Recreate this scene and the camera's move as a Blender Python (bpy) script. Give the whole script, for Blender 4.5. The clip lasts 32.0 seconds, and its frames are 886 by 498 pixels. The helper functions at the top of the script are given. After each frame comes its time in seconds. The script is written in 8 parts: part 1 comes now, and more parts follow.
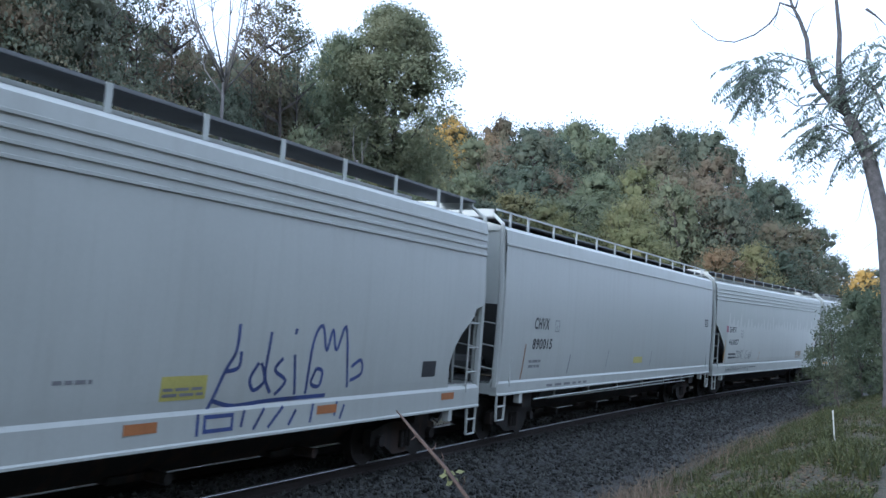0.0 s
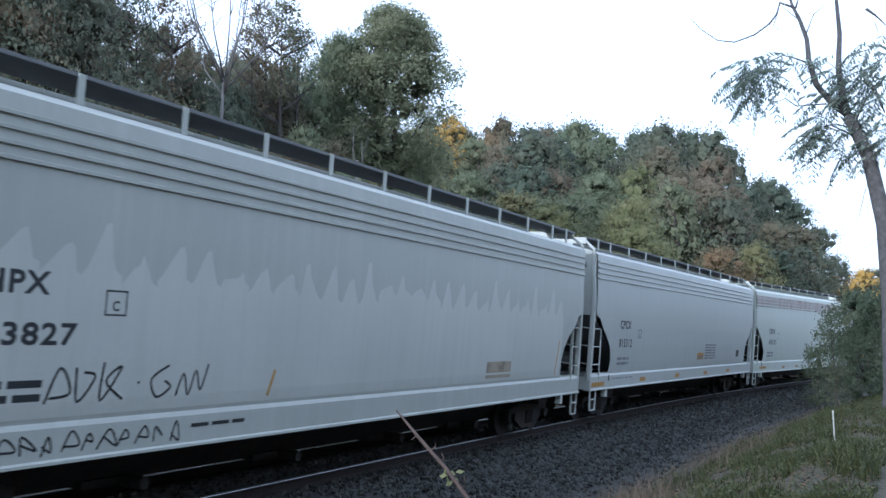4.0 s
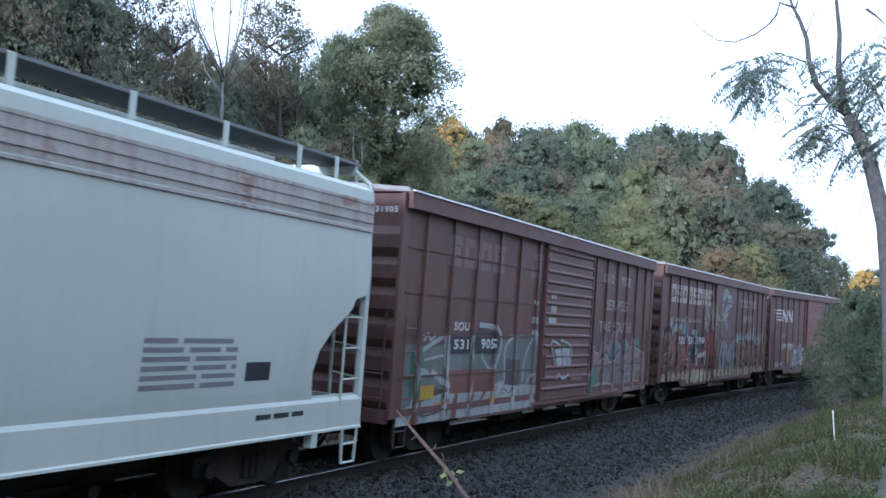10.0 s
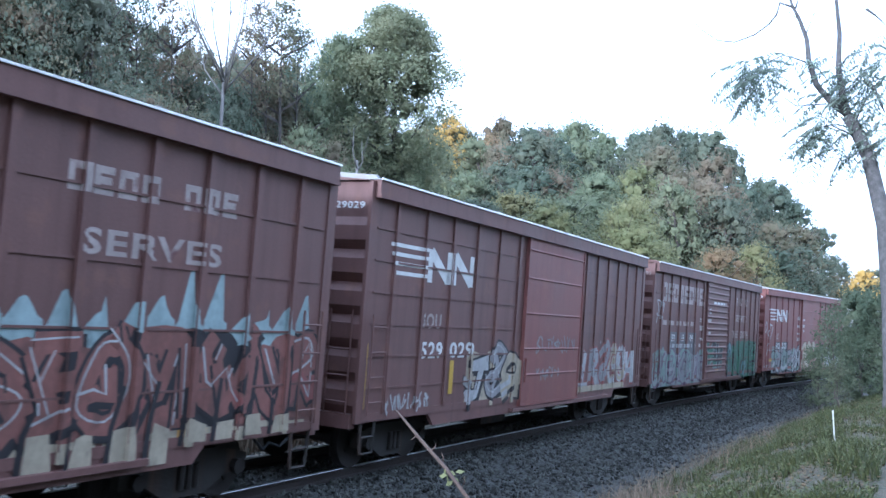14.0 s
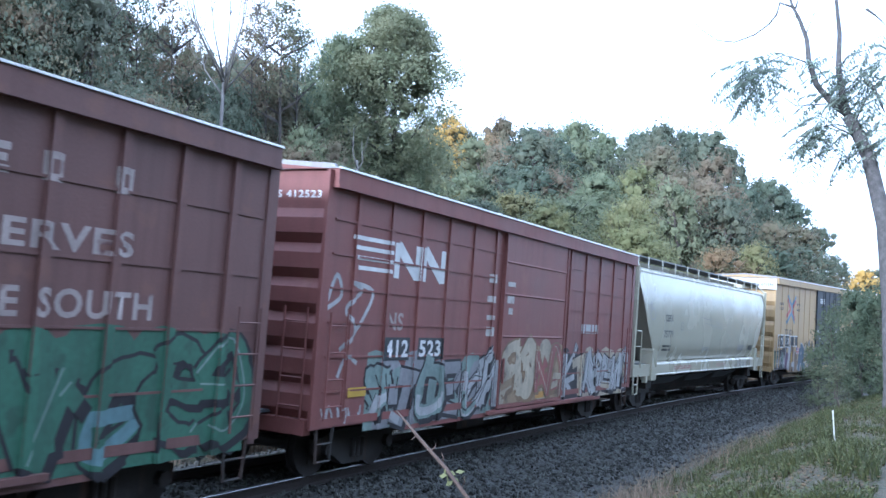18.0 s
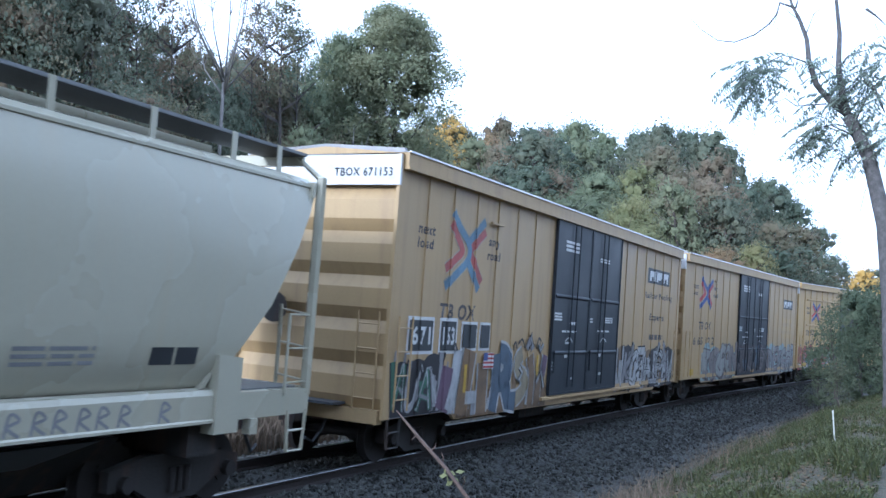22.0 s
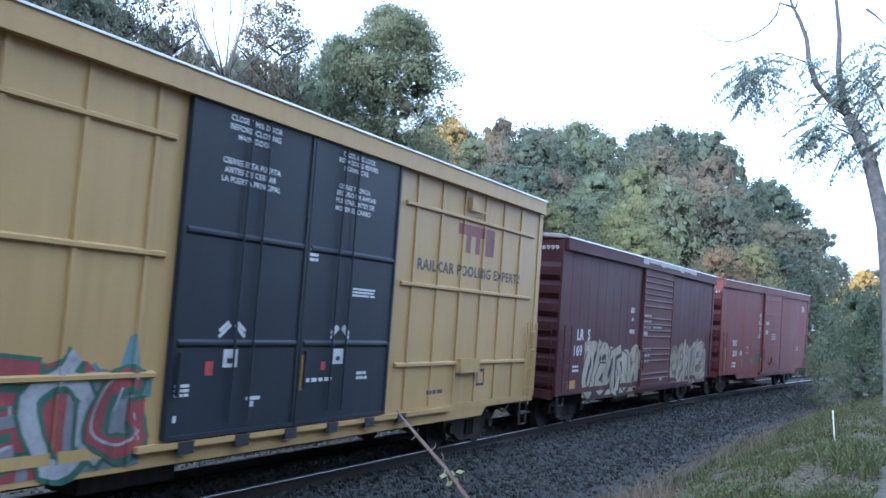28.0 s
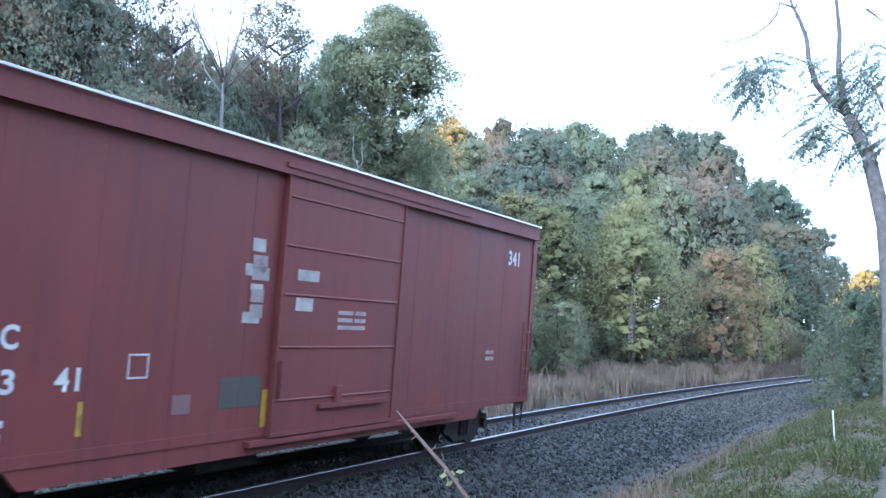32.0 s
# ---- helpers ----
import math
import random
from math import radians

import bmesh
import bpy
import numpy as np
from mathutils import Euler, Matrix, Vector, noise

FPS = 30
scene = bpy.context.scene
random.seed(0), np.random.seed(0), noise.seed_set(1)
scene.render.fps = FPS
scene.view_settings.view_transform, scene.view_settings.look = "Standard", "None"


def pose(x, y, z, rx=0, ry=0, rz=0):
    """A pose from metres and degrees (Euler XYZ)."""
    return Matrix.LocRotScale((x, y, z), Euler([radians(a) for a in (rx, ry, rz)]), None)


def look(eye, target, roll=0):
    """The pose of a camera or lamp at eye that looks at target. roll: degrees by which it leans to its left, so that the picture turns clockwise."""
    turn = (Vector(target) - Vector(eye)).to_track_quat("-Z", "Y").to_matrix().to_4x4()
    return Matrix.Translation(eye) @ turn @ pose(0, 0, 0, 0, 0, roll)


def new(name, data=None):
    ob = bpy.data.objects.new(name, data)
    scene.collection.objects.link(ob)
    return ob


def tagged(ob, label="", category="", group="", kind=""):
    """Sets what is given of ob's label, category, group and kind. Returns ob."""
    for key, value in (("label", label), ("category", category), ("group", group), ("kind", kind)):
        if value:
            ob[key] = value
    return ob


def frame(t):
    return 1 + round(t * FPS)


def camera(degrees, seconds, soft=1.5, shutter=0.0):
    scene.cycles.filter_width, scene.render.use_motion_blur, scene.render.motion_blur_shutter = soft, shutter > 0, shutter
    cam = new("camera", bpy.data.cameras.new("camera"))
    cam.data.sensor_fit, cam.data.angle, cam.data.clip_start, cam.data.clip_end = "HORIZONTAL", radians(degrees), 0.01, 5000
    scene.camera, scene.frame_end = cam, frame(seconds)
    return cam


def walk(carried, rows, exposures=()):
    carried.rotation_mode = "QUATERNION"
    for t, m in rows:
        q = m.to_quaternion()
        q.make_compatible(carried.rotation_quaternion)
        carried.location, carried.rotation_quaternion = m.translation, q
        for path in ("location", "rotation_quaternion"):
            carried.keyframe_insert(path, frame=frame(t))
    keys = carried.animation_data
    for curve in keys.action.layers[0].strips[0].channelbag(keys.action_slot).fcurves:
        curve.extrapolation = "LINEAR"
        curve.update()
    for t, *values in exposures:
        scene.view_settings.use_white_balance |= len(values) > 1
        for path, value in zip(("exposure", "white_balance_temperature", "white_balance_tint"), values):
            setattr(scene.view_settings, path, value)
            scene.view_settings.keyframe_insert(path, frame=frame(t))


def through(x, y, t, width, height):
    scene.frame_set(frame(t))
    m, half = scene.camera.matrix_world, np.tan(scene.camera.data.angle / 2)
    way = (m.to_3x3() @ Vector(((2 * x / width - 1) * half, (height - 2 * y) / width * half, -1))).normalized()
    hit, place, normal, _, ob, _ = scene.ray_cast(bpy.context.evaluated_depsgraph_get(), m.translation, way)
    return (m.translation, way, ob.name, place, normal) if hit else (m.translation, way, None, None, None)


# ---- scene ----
# The camera stands still on the bank beside a single track; a freight train rolls by.
EYE = (0.0, 0.0, 1.781)
cam = camera(50.669, 32.0, soft=1.5, shutter=0.15)
VIEW = pose(*EYE, 90 + 6.8048, 0, -63.1572) @ pose(0, 0, 0, 0, 0, -0.6039)
walk(cam, [(0, VIEW), (32, VIEW)], exposures=[(0, 1.15, 4870, 10), (9, 1.22, 4870, 10), (10.5, 1.56, 4700, 10), (11.5, 1.84, 4640, 10), (13, 2.01, 4600, 10), (18, 2.05, 4600, 10), (20.5, 1.60, 4640, 10), (24, 1.70, 4590, 10), (27.5, 1.85, 4520, 10), (30, 2.12, 4500, 10), (32, 2.26, 4500, 10)])

# ---- world and sun ----
SUN_ELEVATION, SUN_BEARING = 20.0, 281.0
world = bpy.data.worlds.new("sky")
scene.world = world
world.use_nodes = True
wn, wl = world.node_tree.nodes, world.node_tree.links
sky = wn.new("ShaderNodeTexSky")
sky.sky_type, sky.sun_disc = "NISHITA", False
sky.sun_elevation, sky.sun_rotation = radians(SUN_ELEVATION), radians(SUN_BEARING)
sky.air_density, sky.dust_density, sky.ozone_density = 1.0, 5.0, 1.0
wn["Background"].inputs["Strength"].default_value = 0.13
veil = wn.new("ShaderNodeMix")          # thin bright cloud over the whole sky
veil.data_type = "RGBA"
veil.inputs["Factor"].default_value = 0.88
veil.inputs["B"].default_value = (6.0, 6.05, 6.1, 1)
wl.new(sky.outputs[0], veil.inputs["A"])
wl.new(veil.outputs["Result"], wn["Background"].inputs["Color"])
sun = new("sun", bpy.data.lights.new("sun", "SUN"))
sun.data.energy, sun.data.angle, sun.data.color = 1.5, radians(10), (1.0, 0.90, 0.78)
_b, _e = radians(SUN_BEARING), radians(SUN_ELEVATION)
sun.matrix_world = look((90 * math.sin(_b), 90 * math.cos(_b), 90 * math.tan(_e)), (0, 0, 0))

# ---- the line of the track: straight on the near side, then a bend towards the camera's side ----
TRACK_Y, BANK, GRADE = 9.330, 0.09906, 0.009734
STEP = 0.5
_s = np.arange(0, 700, STEP)
_k = -0.00046962 + 0.000123456 * np.minimum(_s, 78)
_k = np.where(_s > 105, np.maximum(0, _k * (1 - (_s - 105) / 25)), _k)
_phi = np.concatenate([[0], -np.cumsum((_k[1:] + _k[:-1]) / 2) * STEP])
_c, _n = np.cos(_phi), np.sin(_phi)
_x = np.concatenate([[0], np.cumsum((_c[1:] + _c[:-1]) / 2) * STEP])
_y = np.concatenate([[0], np.cumsum((_n[1:] + _n[:-1]) / 2) * STEP]) + TRACK_Y
SPEED, GAIN, JERK = 8.38075, 0.0053146, -0.000432


def rise(s):
    return GRADE * min(max(s, -60), 150)


def line(s):
    """Centre of the track at rail height, s metres along it, and its heading in radians."""
    if s <= 0:
        return Vector((s, TRACK_Y, rise(s))), 0.0
    return Vector((np.interp(s, _s, _x), np.interp(s, _s, _y), rise(s))), float(np.interp(s, _s, _phi))


def beside(s, lat, z=0.0, banked=True):
    """A point lat metres from the track's centre (towards the camera's side), z above the rails."""
    p, h = line(s)
    b = BANK if banked else 0.0
    across, up = lat * math.cos(b) + z * math.sin(b), z * math.cos(b) - lat * math.sin(b)
    return Vector((p.x + math.sin(h) * across, p.y - math.cos(h) * across, p.z + up))


def run(t):
    """How far the train has gone at t seconds."""
    u = t - 16.0
    return SPEED * u + GAIN * u * u / 2 + JERK * u ** 3 / 6


# ---- small mesh helpers ----
def part(name, bm, material, parent=None, label="", smooth=False):
    me = bpy.data.meshes.new(name)
    bmesh.ops.recalc_face_normals(bm, faces=bm.faces)
    bm.to_mesh(me)
    bm.free()
    return link(name, me, material, parent, label, smooth)


def link(name, me, material, parent=None, label="", smooth=False):
    if material and not me.materials:
        me.materials.append(material)
    if smooth:
        me.polygons.foreach_set("use_smooth", [True] * len(me.polygons))
    ob = new(name, me)
    ob.parent = parent
    if label:
        ob["label"] = label
    return ob


def mesh_of(name, verts, faces, material=None, smooth=False, normals=None):
    me = bpy.data.meshes.new(name)
    me.from_pydata([tuple(v) for v in verts], [], [tuple(f) for f in faces])
    me.update()
    if material:
        me.materials.append(material)
    if smooth or normals:
        me.polygons.foreach_set("use_smooth", [True] * len(me.polygons))
    if normals:
        me.normals_split_custom_set_from_vertices(normals)
    return me


def box(bm, x0, x1, y0, y1, z0, z1):
    v = [bm.verts.new(p) for p in ((x0, y0, z0), (x1, y0, z0), (x1, y1, z0), (x0, y1, z0), (x0, y0, z1), (x1, y0, z1), (x1, y1, z1), (x0, y1, z1))]
    for f in ((0, 3, 2, 1), (4, 5, 6, 7), (0, 1, 5, 4), (1, 2, 6, 5), (2, 3, 7, 6), (3, 0, 4, 7)):
        bm.faces.new([v[i] for i in f])


def boxes(*rows):
    bm = bmesh.new()
    for r in rows:
        box(bm, *r)
    return bm


def slab(pts, y0, y1, bm=None):
    """A plate of the outline pts (x, z), from y0 to y1."""
    bm = bm or bmesh.new()
    a, b = [bm.verts.new((x, y0, z)) for x, z in pts], [bm.verts.new((x, y1, z)) for x, z in pts]
    bm.faces.new(a), bm.faces.new(b[::-1])
    for i in range(len(pts)):
        j = (i + 1) % len(pts)
        bm.faces.new((a[i], b[i], b[j], a[j]))
    return bm


def bar(bm, pts, x0, x1):
    """A bar of the section pts (y, z), from x0 to x1."""
    a, b = [bm.verts.new((x0, y, z)) for y, z in pts], [bm.verts.new((x1, y, z)) for y, z in pts]
    bm.faces.new(a), bm.faces.new(b[::-1])
    for i in range(len(pts)):
        j = (i + 1) % len(pts)
        bm.faces.new((a[i], b[i], b[j], a[j]))
    return bm


def tube(bm, pts, radii, sides=6):
    rings, pts = [], [Vector(p) for p in pts]
    for i, p in enumerate(pts):
        d = (pts[min(i + 1, len(pts) - 1)] - pts[max(i - 1, 0)]).normalized()
        e = d.orthogonal().normalized() if abs(d.z) > 0.9 else d.cross(Vector((0, 0, 1))).normalized()
        f, r = d.cross(e), radii[i] if hasattr(radii, "__len__") else radii
        rings.append([bm.verts.new(p + (e * math.cos(a) + f * math.sin(a)) * r) for a in (math.tau * k / sides for k in range(sides))])
    for a, b in zip(rings, rings[1:]):
        for k in range(sides):
            bm.faces.new((a[k], a[(k + 1) % sides], b[(k + 1) % sides], b[k]))
    bm.faces.new(rings[0][::-1]), bm.faces.new(rings[-1])
    return bm


def disc(bm, centre, r, y0, y1, sides=20):
    """A drum that lies across the car."""
    x, z = centre
    return slab([(x + r * math.cos(math.tau * k / sides), z + r * math.sin(math.tau * k / sides)) for k in range(sides)], y0, y1, bm)


# ---- materials ----
def surface(name, colour, rough=0.6, metal=0.0, vary=0.18, scale=1.5, grain=30.0, bump=0.15, streak=None, streaks=0.0, spots=None, spotty=0.0, random_value=0.0, spec=0.4):
    """Paint, stone, bark or leaf: colour with broad and fine variation, run-down streaks, worn spots and relief."""
    m = bpy.data.materials.new(name)
    m.use_nodes = True
    n, k = m.node_tree.nodes, m.node_tree.links
    b = n["Principled BSDF"]
    b.inputs["Metallic"].default_value = metal
    b.inputs["Specular IOR Level"].default_value = spec
    co = n.new("ShaderNodeTexCoord")

    def noise_at(s, detail, stretch=None):
        t = n.new("ShaderNodeTexNoise")
        t.inputs["Scale"].default_value, t.inputs["Detail"].default_value = s, detail
        if stretch:
            mp = n.new("ShaderNodeMapping")
            mp.inputs["Scale"].default_value = stretch
            k.new(co.outputs["Object"], mp.inputs["Vector"])
            k.new(mp.outputs[0], t.inputs["Vector"])
        else:
            k.new(co.outputs["Object"], t.inputs["Vector"])
        return t

    def blend(a, fac, colour_b):
        x = n.new("ShaderNodeMix")
        x.data_type = "RGBA"
        k.new(fac, x.inputs["Factor"])
        k.new(a, x.inputs["A"])
        x.inputs["B"].default_value = (*colour_b, 1)
        return x.outputs["Result"]

    def step(src, lo, hi, top=1.0):
        r = n.new("ShaderNodeMapRange")
        r.inputs["From Min"].default_value, r.inputs["From Max"].default_value, r.inputs["To Max"].default_value = lo, hi, top
        k.new(src, r.inputs["Value"])
        return r.outputs[0]

    broad, fine = noise_at(scale, 4), noise_at(grain, 3)
    hsv = n.new("ShaderNodeHueSaturation")
    hsv.inputs["Color"].default_value = (*colour, 1)
    add = n.new("ShaderNodeMath")
    add.operation = "ADD"
    k.new(step(broad.outputs["Fac"], 0.25, 0.75, vary * 1.4), add.inputs[0])
    k.new(step(fine.outputs["Fac"], 0.25, 0.75, vary * 0.6), add.inputs[1])
    sub = n.new("ShaderNodeMath")
    sub.operation = "ADD"
    sub.inputs[1].default_value = 1.0 - vary
    k.new(add.outputs[0], sub.inputs[0])
    value = sub.outputs[0]
    if random_value:
        info = n.new("ShaderNodeObjectInfo")
        mul = n.new("ShaderNodeMath")
        mul.operation = "MULTIPLY"
        k.new(value, mul.inputs[0])
        r = n.new("ShaderNodeMapRange")
        r.inputs["To Min"].default_value, r.inputs["To Max"].default_value = 1 - random_value, 1 + random_value
        k.new(info.outputs["Random"], r.inputs["Value"])
        k.new(r.outputs[0], mul.inputs[1])
        value = mul.outputs[0]
    k.new(value, hsv.inputs["Value"])
    out = hsv.outputs["Color"]
    if streaks:
        st = noise_at(1.0, 3, (5.0, 5.0, 0.35))
        out = blend(out, step(st.outputs["Fac"], 0.48, 0.78, streaks), streak)
    if spotty:
        sp = noise_at(2.8, 6)
        out = blend(out, step(sp.outputs["Fac"], 0.58, 0.68, spotty), spots)
    k.new(out, b.inputs["Base Color"])
    rr = n.new("ShaderNodeMath")
    rr.operation = "ADD"
    rr.inputs[1].default_value = rough - 0.1
    k.new(step(broad.outputs["Fac"], 0.2, 0.8, 0.2), rr.inputs[0])
    k.new(rr.outputs[0], b.inputs["Roughness"])
    if bump:
        bp = n.new("ShaderNodeBump")
        bp.inputs["Strength"].default_value, bp.inputs["Distance"].default_value = bump, 0.02
        k.new(fine.outputs["Fac"], bp.inputs["Height"])
        k.new(bp.outputs[0], b.inputs["Normal"])
    return m


def leafy(name, colour, other, through=0.5):
    """Leaves: two hues mixed clump by clump, lit through from behind."""
    m = bpy.data.materials.new(name)
    m.use_nodes = True
    n, k = m.node_tree.nodes, m.node_tree.links
    b, geo, info = n["Principled BSDF"], n.new("ShaderNodeNewGeometry"), n.new("ShaderNodeObjectInfo")
    co, t = n.new("ShaderNodeTexCoord"), n.new("ShaderNodeTexNoise")
    t.inputs["Scale"].default_value, t.inputs["Detail"].default_value = 3.4, 4
    k.new(co.outputs["Object"], t.inputs["Vector"])
    s = n.new("ShaderNodeMath")
    s.operation = "ADD"
    k.new(t.outputs["Fac"], s.inputs[0])
    r = n.new("ShaderNodeMapRange")
    r.inputs["To Min"].default_value, r.inputs["To Max"].default_value = -0.18, 0.18
    k.new(info.outputs["Random"], r.inputs["Value"])
    k.new(r.outputs[0], s.inputs[1])
    x = n.new("ShaderNodeMix")
    x.data_type = "RGBA"
    x.inputs["A"].default_value, x.inputs["B"].default_value = (*colour, 1), (*other, 1)
    w = n.new("ShaderNodeMapRange")
    w.inputs["From Min"].default_value, w.inputs["From Max"].default_value = 0.35, 0.72
    k.new(s.outputs[0], w.inputs["Value"])
    k.new(w.outputs[0], x.inputs["Factor"])
    h = n.new("ShaderNodeHueSaturation")
    v = n.new("ShaderNodeMapRange")
    v.inputs["To Min"].default_value, v.inputs["To Max"].default_value = 0.9, 1.1
    k.new(geo.outputs["Random Per Island"], v.inputs["Value"])
    k.new(v.outputs[0], h.inputs["Value"])
    k.new(x.outputs["Result"], h.inputs["Color"])
    k.new(h.outputs[0], b.inputs["Base Color"])
    b.inputs["Roughness"].default_value = 0.7
    b.inputs["Specular IOR Level"].default_value = 0.1
    tr, mixer = n.new("ShaderNodeBsdfTranslucent"), n.new("ShaderNodeMixShader")
    mixer.inputs[0].default_value = through
    k.new(h.outputs[0], tr.inputs["Color"])
    k.new(b.outputs[0], mixer.inputs[1])
    k.new(tr.outputs[0], mixer.inputs[2])
    k.new(mixer.outputs[0], n["Material Output"].inputs["Surface"])
    return m


RUST = (0.16, 0.07, 0.04)
RUST_STREAK = surface("rust_brown_streak", (0.22, 0.12, 0.06), 0.7, vary=0.3, scale=4, bump=0.05)
GREY_PAINT = surface("grey_white_paint", (0.413, 0.429, 0.400), 0.42, vary=0.07, scale=0.5, grain=18, bump=0.03, streak=(0.333, 0.334, 0.302), streaks=0.35)
PALE_PAINT = surface("pale_grey_paint", (0.463, 0.496, 0.440), 0.42, vary=0.07, scale=0.5, grain=18, bump=0.03, streak=(0.366, 0.366, 0.309), streaks=0.3)
PATCHY_PAINT = surface("patched_grey_paint", (0.384, 0.399, 0.362), 0.45, vary=0.06, scale=0.5, grain=18, bump=0.03, streak=(0.461, 0.474, 0.429), streaks=0.5)
CREAM_PAINT = surface("cream_grey_paint", (0.345, 0.330, 0.255), 0.27, vary=0.06, scale=0.6, grain=18, bump=0.03, streak=(0.369, 0.319, 0.222), streaks=0.3)
RUSTY_BAND = surface("rust_stained_paint", (0.398, 0.365, 0.334), 0.6, vary=0.15, scale=1.2, bump=0.1, streak=RUST, streaks=0.5, spots=(0.215, 0.112, 0.072), spotty=0.75)
# car grey darkened: shade of the end recesses and gates is in the colour
SHADE_PAINT = surface("recess_shade_grey", (0.10, 0.105, 0.105), 0.6, vary=0.15, scale=1.0, bump=0.08, streak=(0.1, 0.09, 0.08), streaks=0.4)
BLACK_PAINT = surface("black_paint", (0.022, 0.024, 0.027), 0.5, vary=0.3, scale=1.0, bump=0.08)
DOOR_BLACK = surface("black_door_paint", (0.018, 0.022, 0.029), 0.5, vary=0.25, scale=0.8, bump=0.05, streak=(0.04, 0.038, 0.036), streaks=0.2, spec=0.25)
BROWN = surface("boxcar_brown", (0.114, 0.0585, 0.051), 0.62, vary=0.22, scale=0.7, bump=0.12, streak=(0.067, 0.031, 0.027), streaks=0.6, spots=(0.169, 0.084, 0.056), spotty=0.3)
BROWN_RED = surface("boxcar_oxide_red", (0.154, 0.057, 0.049), 0.6, vary=0.2, scale=0.7, bump=0.12, streak=(0.096, 0.037, 0.032), streaks=0.5, spots=(0.192, 0.091, 0.064), spotty=0.3)
MAROON = surface("boxcar_maroon", (0.062, 0.0215, 0.024), 0.6, vary=0.2, scale=0.7, bump=0.1, streak=(0.042, 0.0145, 0.0155), streaks=0.5, spec=0.25)
MAROON_DOOR = surface("boxcar_maroon_door", (0.080, 0.033, 0.031), 0.62, vary=0.22, scale=0.7, bump=0.1, streak=(0.052, 0.021, 0.02), streaks=0.5, spec=0.25)
OXIDE = surface("boxcar_red", (0.139, 0.038, 0.03198), 0.6, vary=0.2, scale=0.6, bump=0.08, streak=(0.090, 0.029, 0.033), streaks=0.6, spec=0.3)
YELLOW = surface("boxcar_faded_yellow", (0.336, 0.237, 0.114), 0.55, vary=0.14, scale=0.6, bump=0.08, streak=(0.224, 0.151, 0.084), streaks=0.6)
YELLOW_NEW = surface("boxcar_yellow", (0.358, 0.242, 0.091), 0.5, vary=0.12, scale=0.6, bump=0.07, streak=(0.259, 0.165, 0.066), streaks=0.5)
GALVANISED = surface("galvanised_roof", (0.20, 0.20, 0.20), 0.45, 0.5, vary=0.2, scale=1.0, bump=0.1, streak=RUST, streaks=0.25)
# zinc edge much brighter than the roof: the sky's glint is in its colour
EDGE_GLINT = surface("zinc_edge_glint", (0.62, 0.62, 0.62), 0.35, 0.6, vary=0.25, scale=3, bump=0.08, spots=(0.3, 0.27, 0.25), spotty=0.5)
EDGE_STEEL = surface("weathered_edge_steel", (0.15, 0.155, 0.16), 0.6, vary=0.3, scale=2, bump=0.1)
GRATING = surface("running_board_steel", (0.075, 0.078, 0.085), 0.6, 0.4, vary=0.3, scale=2, bump=0.2)
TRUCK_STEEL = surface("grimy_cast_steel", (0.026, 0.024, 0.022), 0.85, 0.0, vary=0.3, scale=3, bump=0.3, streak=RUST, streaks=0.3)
WHEEL_STEEL = surface("wheel_steel", (0.026, 0.0225, 0.021), 0.75, 0.2, vary=0.3, scale=4, bump=0.2)
RAIL_TOP = surface("polished_rail_steel", (0.30, 0.30, 0.31), 0.34, 1.0, vary=0.1, scale=3, bump=0.02)
RAIL_SIDE = surface("rusty_rail_steel", (0.024, 0.0185, 0.0165), 0.8, 0.2, vary=0.3, scale=4, bump=0.3)
TIE_WOOD = surface("tarred_wood", (0.03, 0.026, 0.023), 0.9, vary=0.35, scale=3, bump=0.5, random_value=0.35)
NEAR_BARK = surface("mottled_rough_bark", (0.085, 0.08, 0.078), 0.95, vary=0.5, scale=9, grain=30, bump=1.0, spots=(0.16, 0.155, 0.15), spotty=0.6)
BARK = surface("grey_brown_bark", (0.066, 0.0558, 0.0488), 0.9, vary=0.35, scale=4, grain=25, bump=0.8)
PALE_BARK = surface("pale_grey_bark", (0.15, 0.14, 0.13), 0.85, vary=0.3, scale=4, grain=25, bump=0.6)
FAINT_LETTER = surface("nearly_gone_lettering", (0.17, 0.11, 0.10), 0.65, vary=0.3, scale=3, bump=0.05, spots=(0.10, 0.045, 0.042), spotty=1.0)
FADED_LETTER = surface("faded_cream_lettering", (0.36, 0.31, 0.27), 0.6, vary=0.3, scale=3, bump=0.05, spots=(0.16, 0.09, 0.08), spotty=0.6)
DEAD_WOOD = surface("dead_weed_stem", (0.075, 0.052, 0.042), 0.9, vary=0.4, scale=14, bump=0.6)
WHITE = surface("white_lettering", (0.496, 0.496, 0.488), 0.55, vary=0.22, scale=5, bump=0.03)
WORN_WHITE = surface("worn_white_lettering", (0.27, 0.225, 0.21), 0.6, vary=0.4, scale=3, bump=0.05, spots=(0.10, 0.042, 0.04), spotty=1.0)
INK = surface("black_lettering", (0.025, 0.027, 0.03), 0.55, vary=0.25, scale=4, bump=0.03)
DARK_INK = surface("dark_brown_lettering", (0.060, 0.052, 0.050), 0.6, vary=0.3, scale=4, bump=0.03)
GREY_INK = surface("grey_lettering", (0.176, 0.176, 0.184), 0.55, vary=0.25, scale=4, bump=0.03)
AMBER = surface("amber_reflector", (0.36, 0.20, 0.045), 0.45, vary=0.3, scale=6, bump=0.02)
ORANGE = surface("orange_reflector", (0.34, 0.14, 0.05), 0.45, vary=0.2, scale=6, bump=0.02)
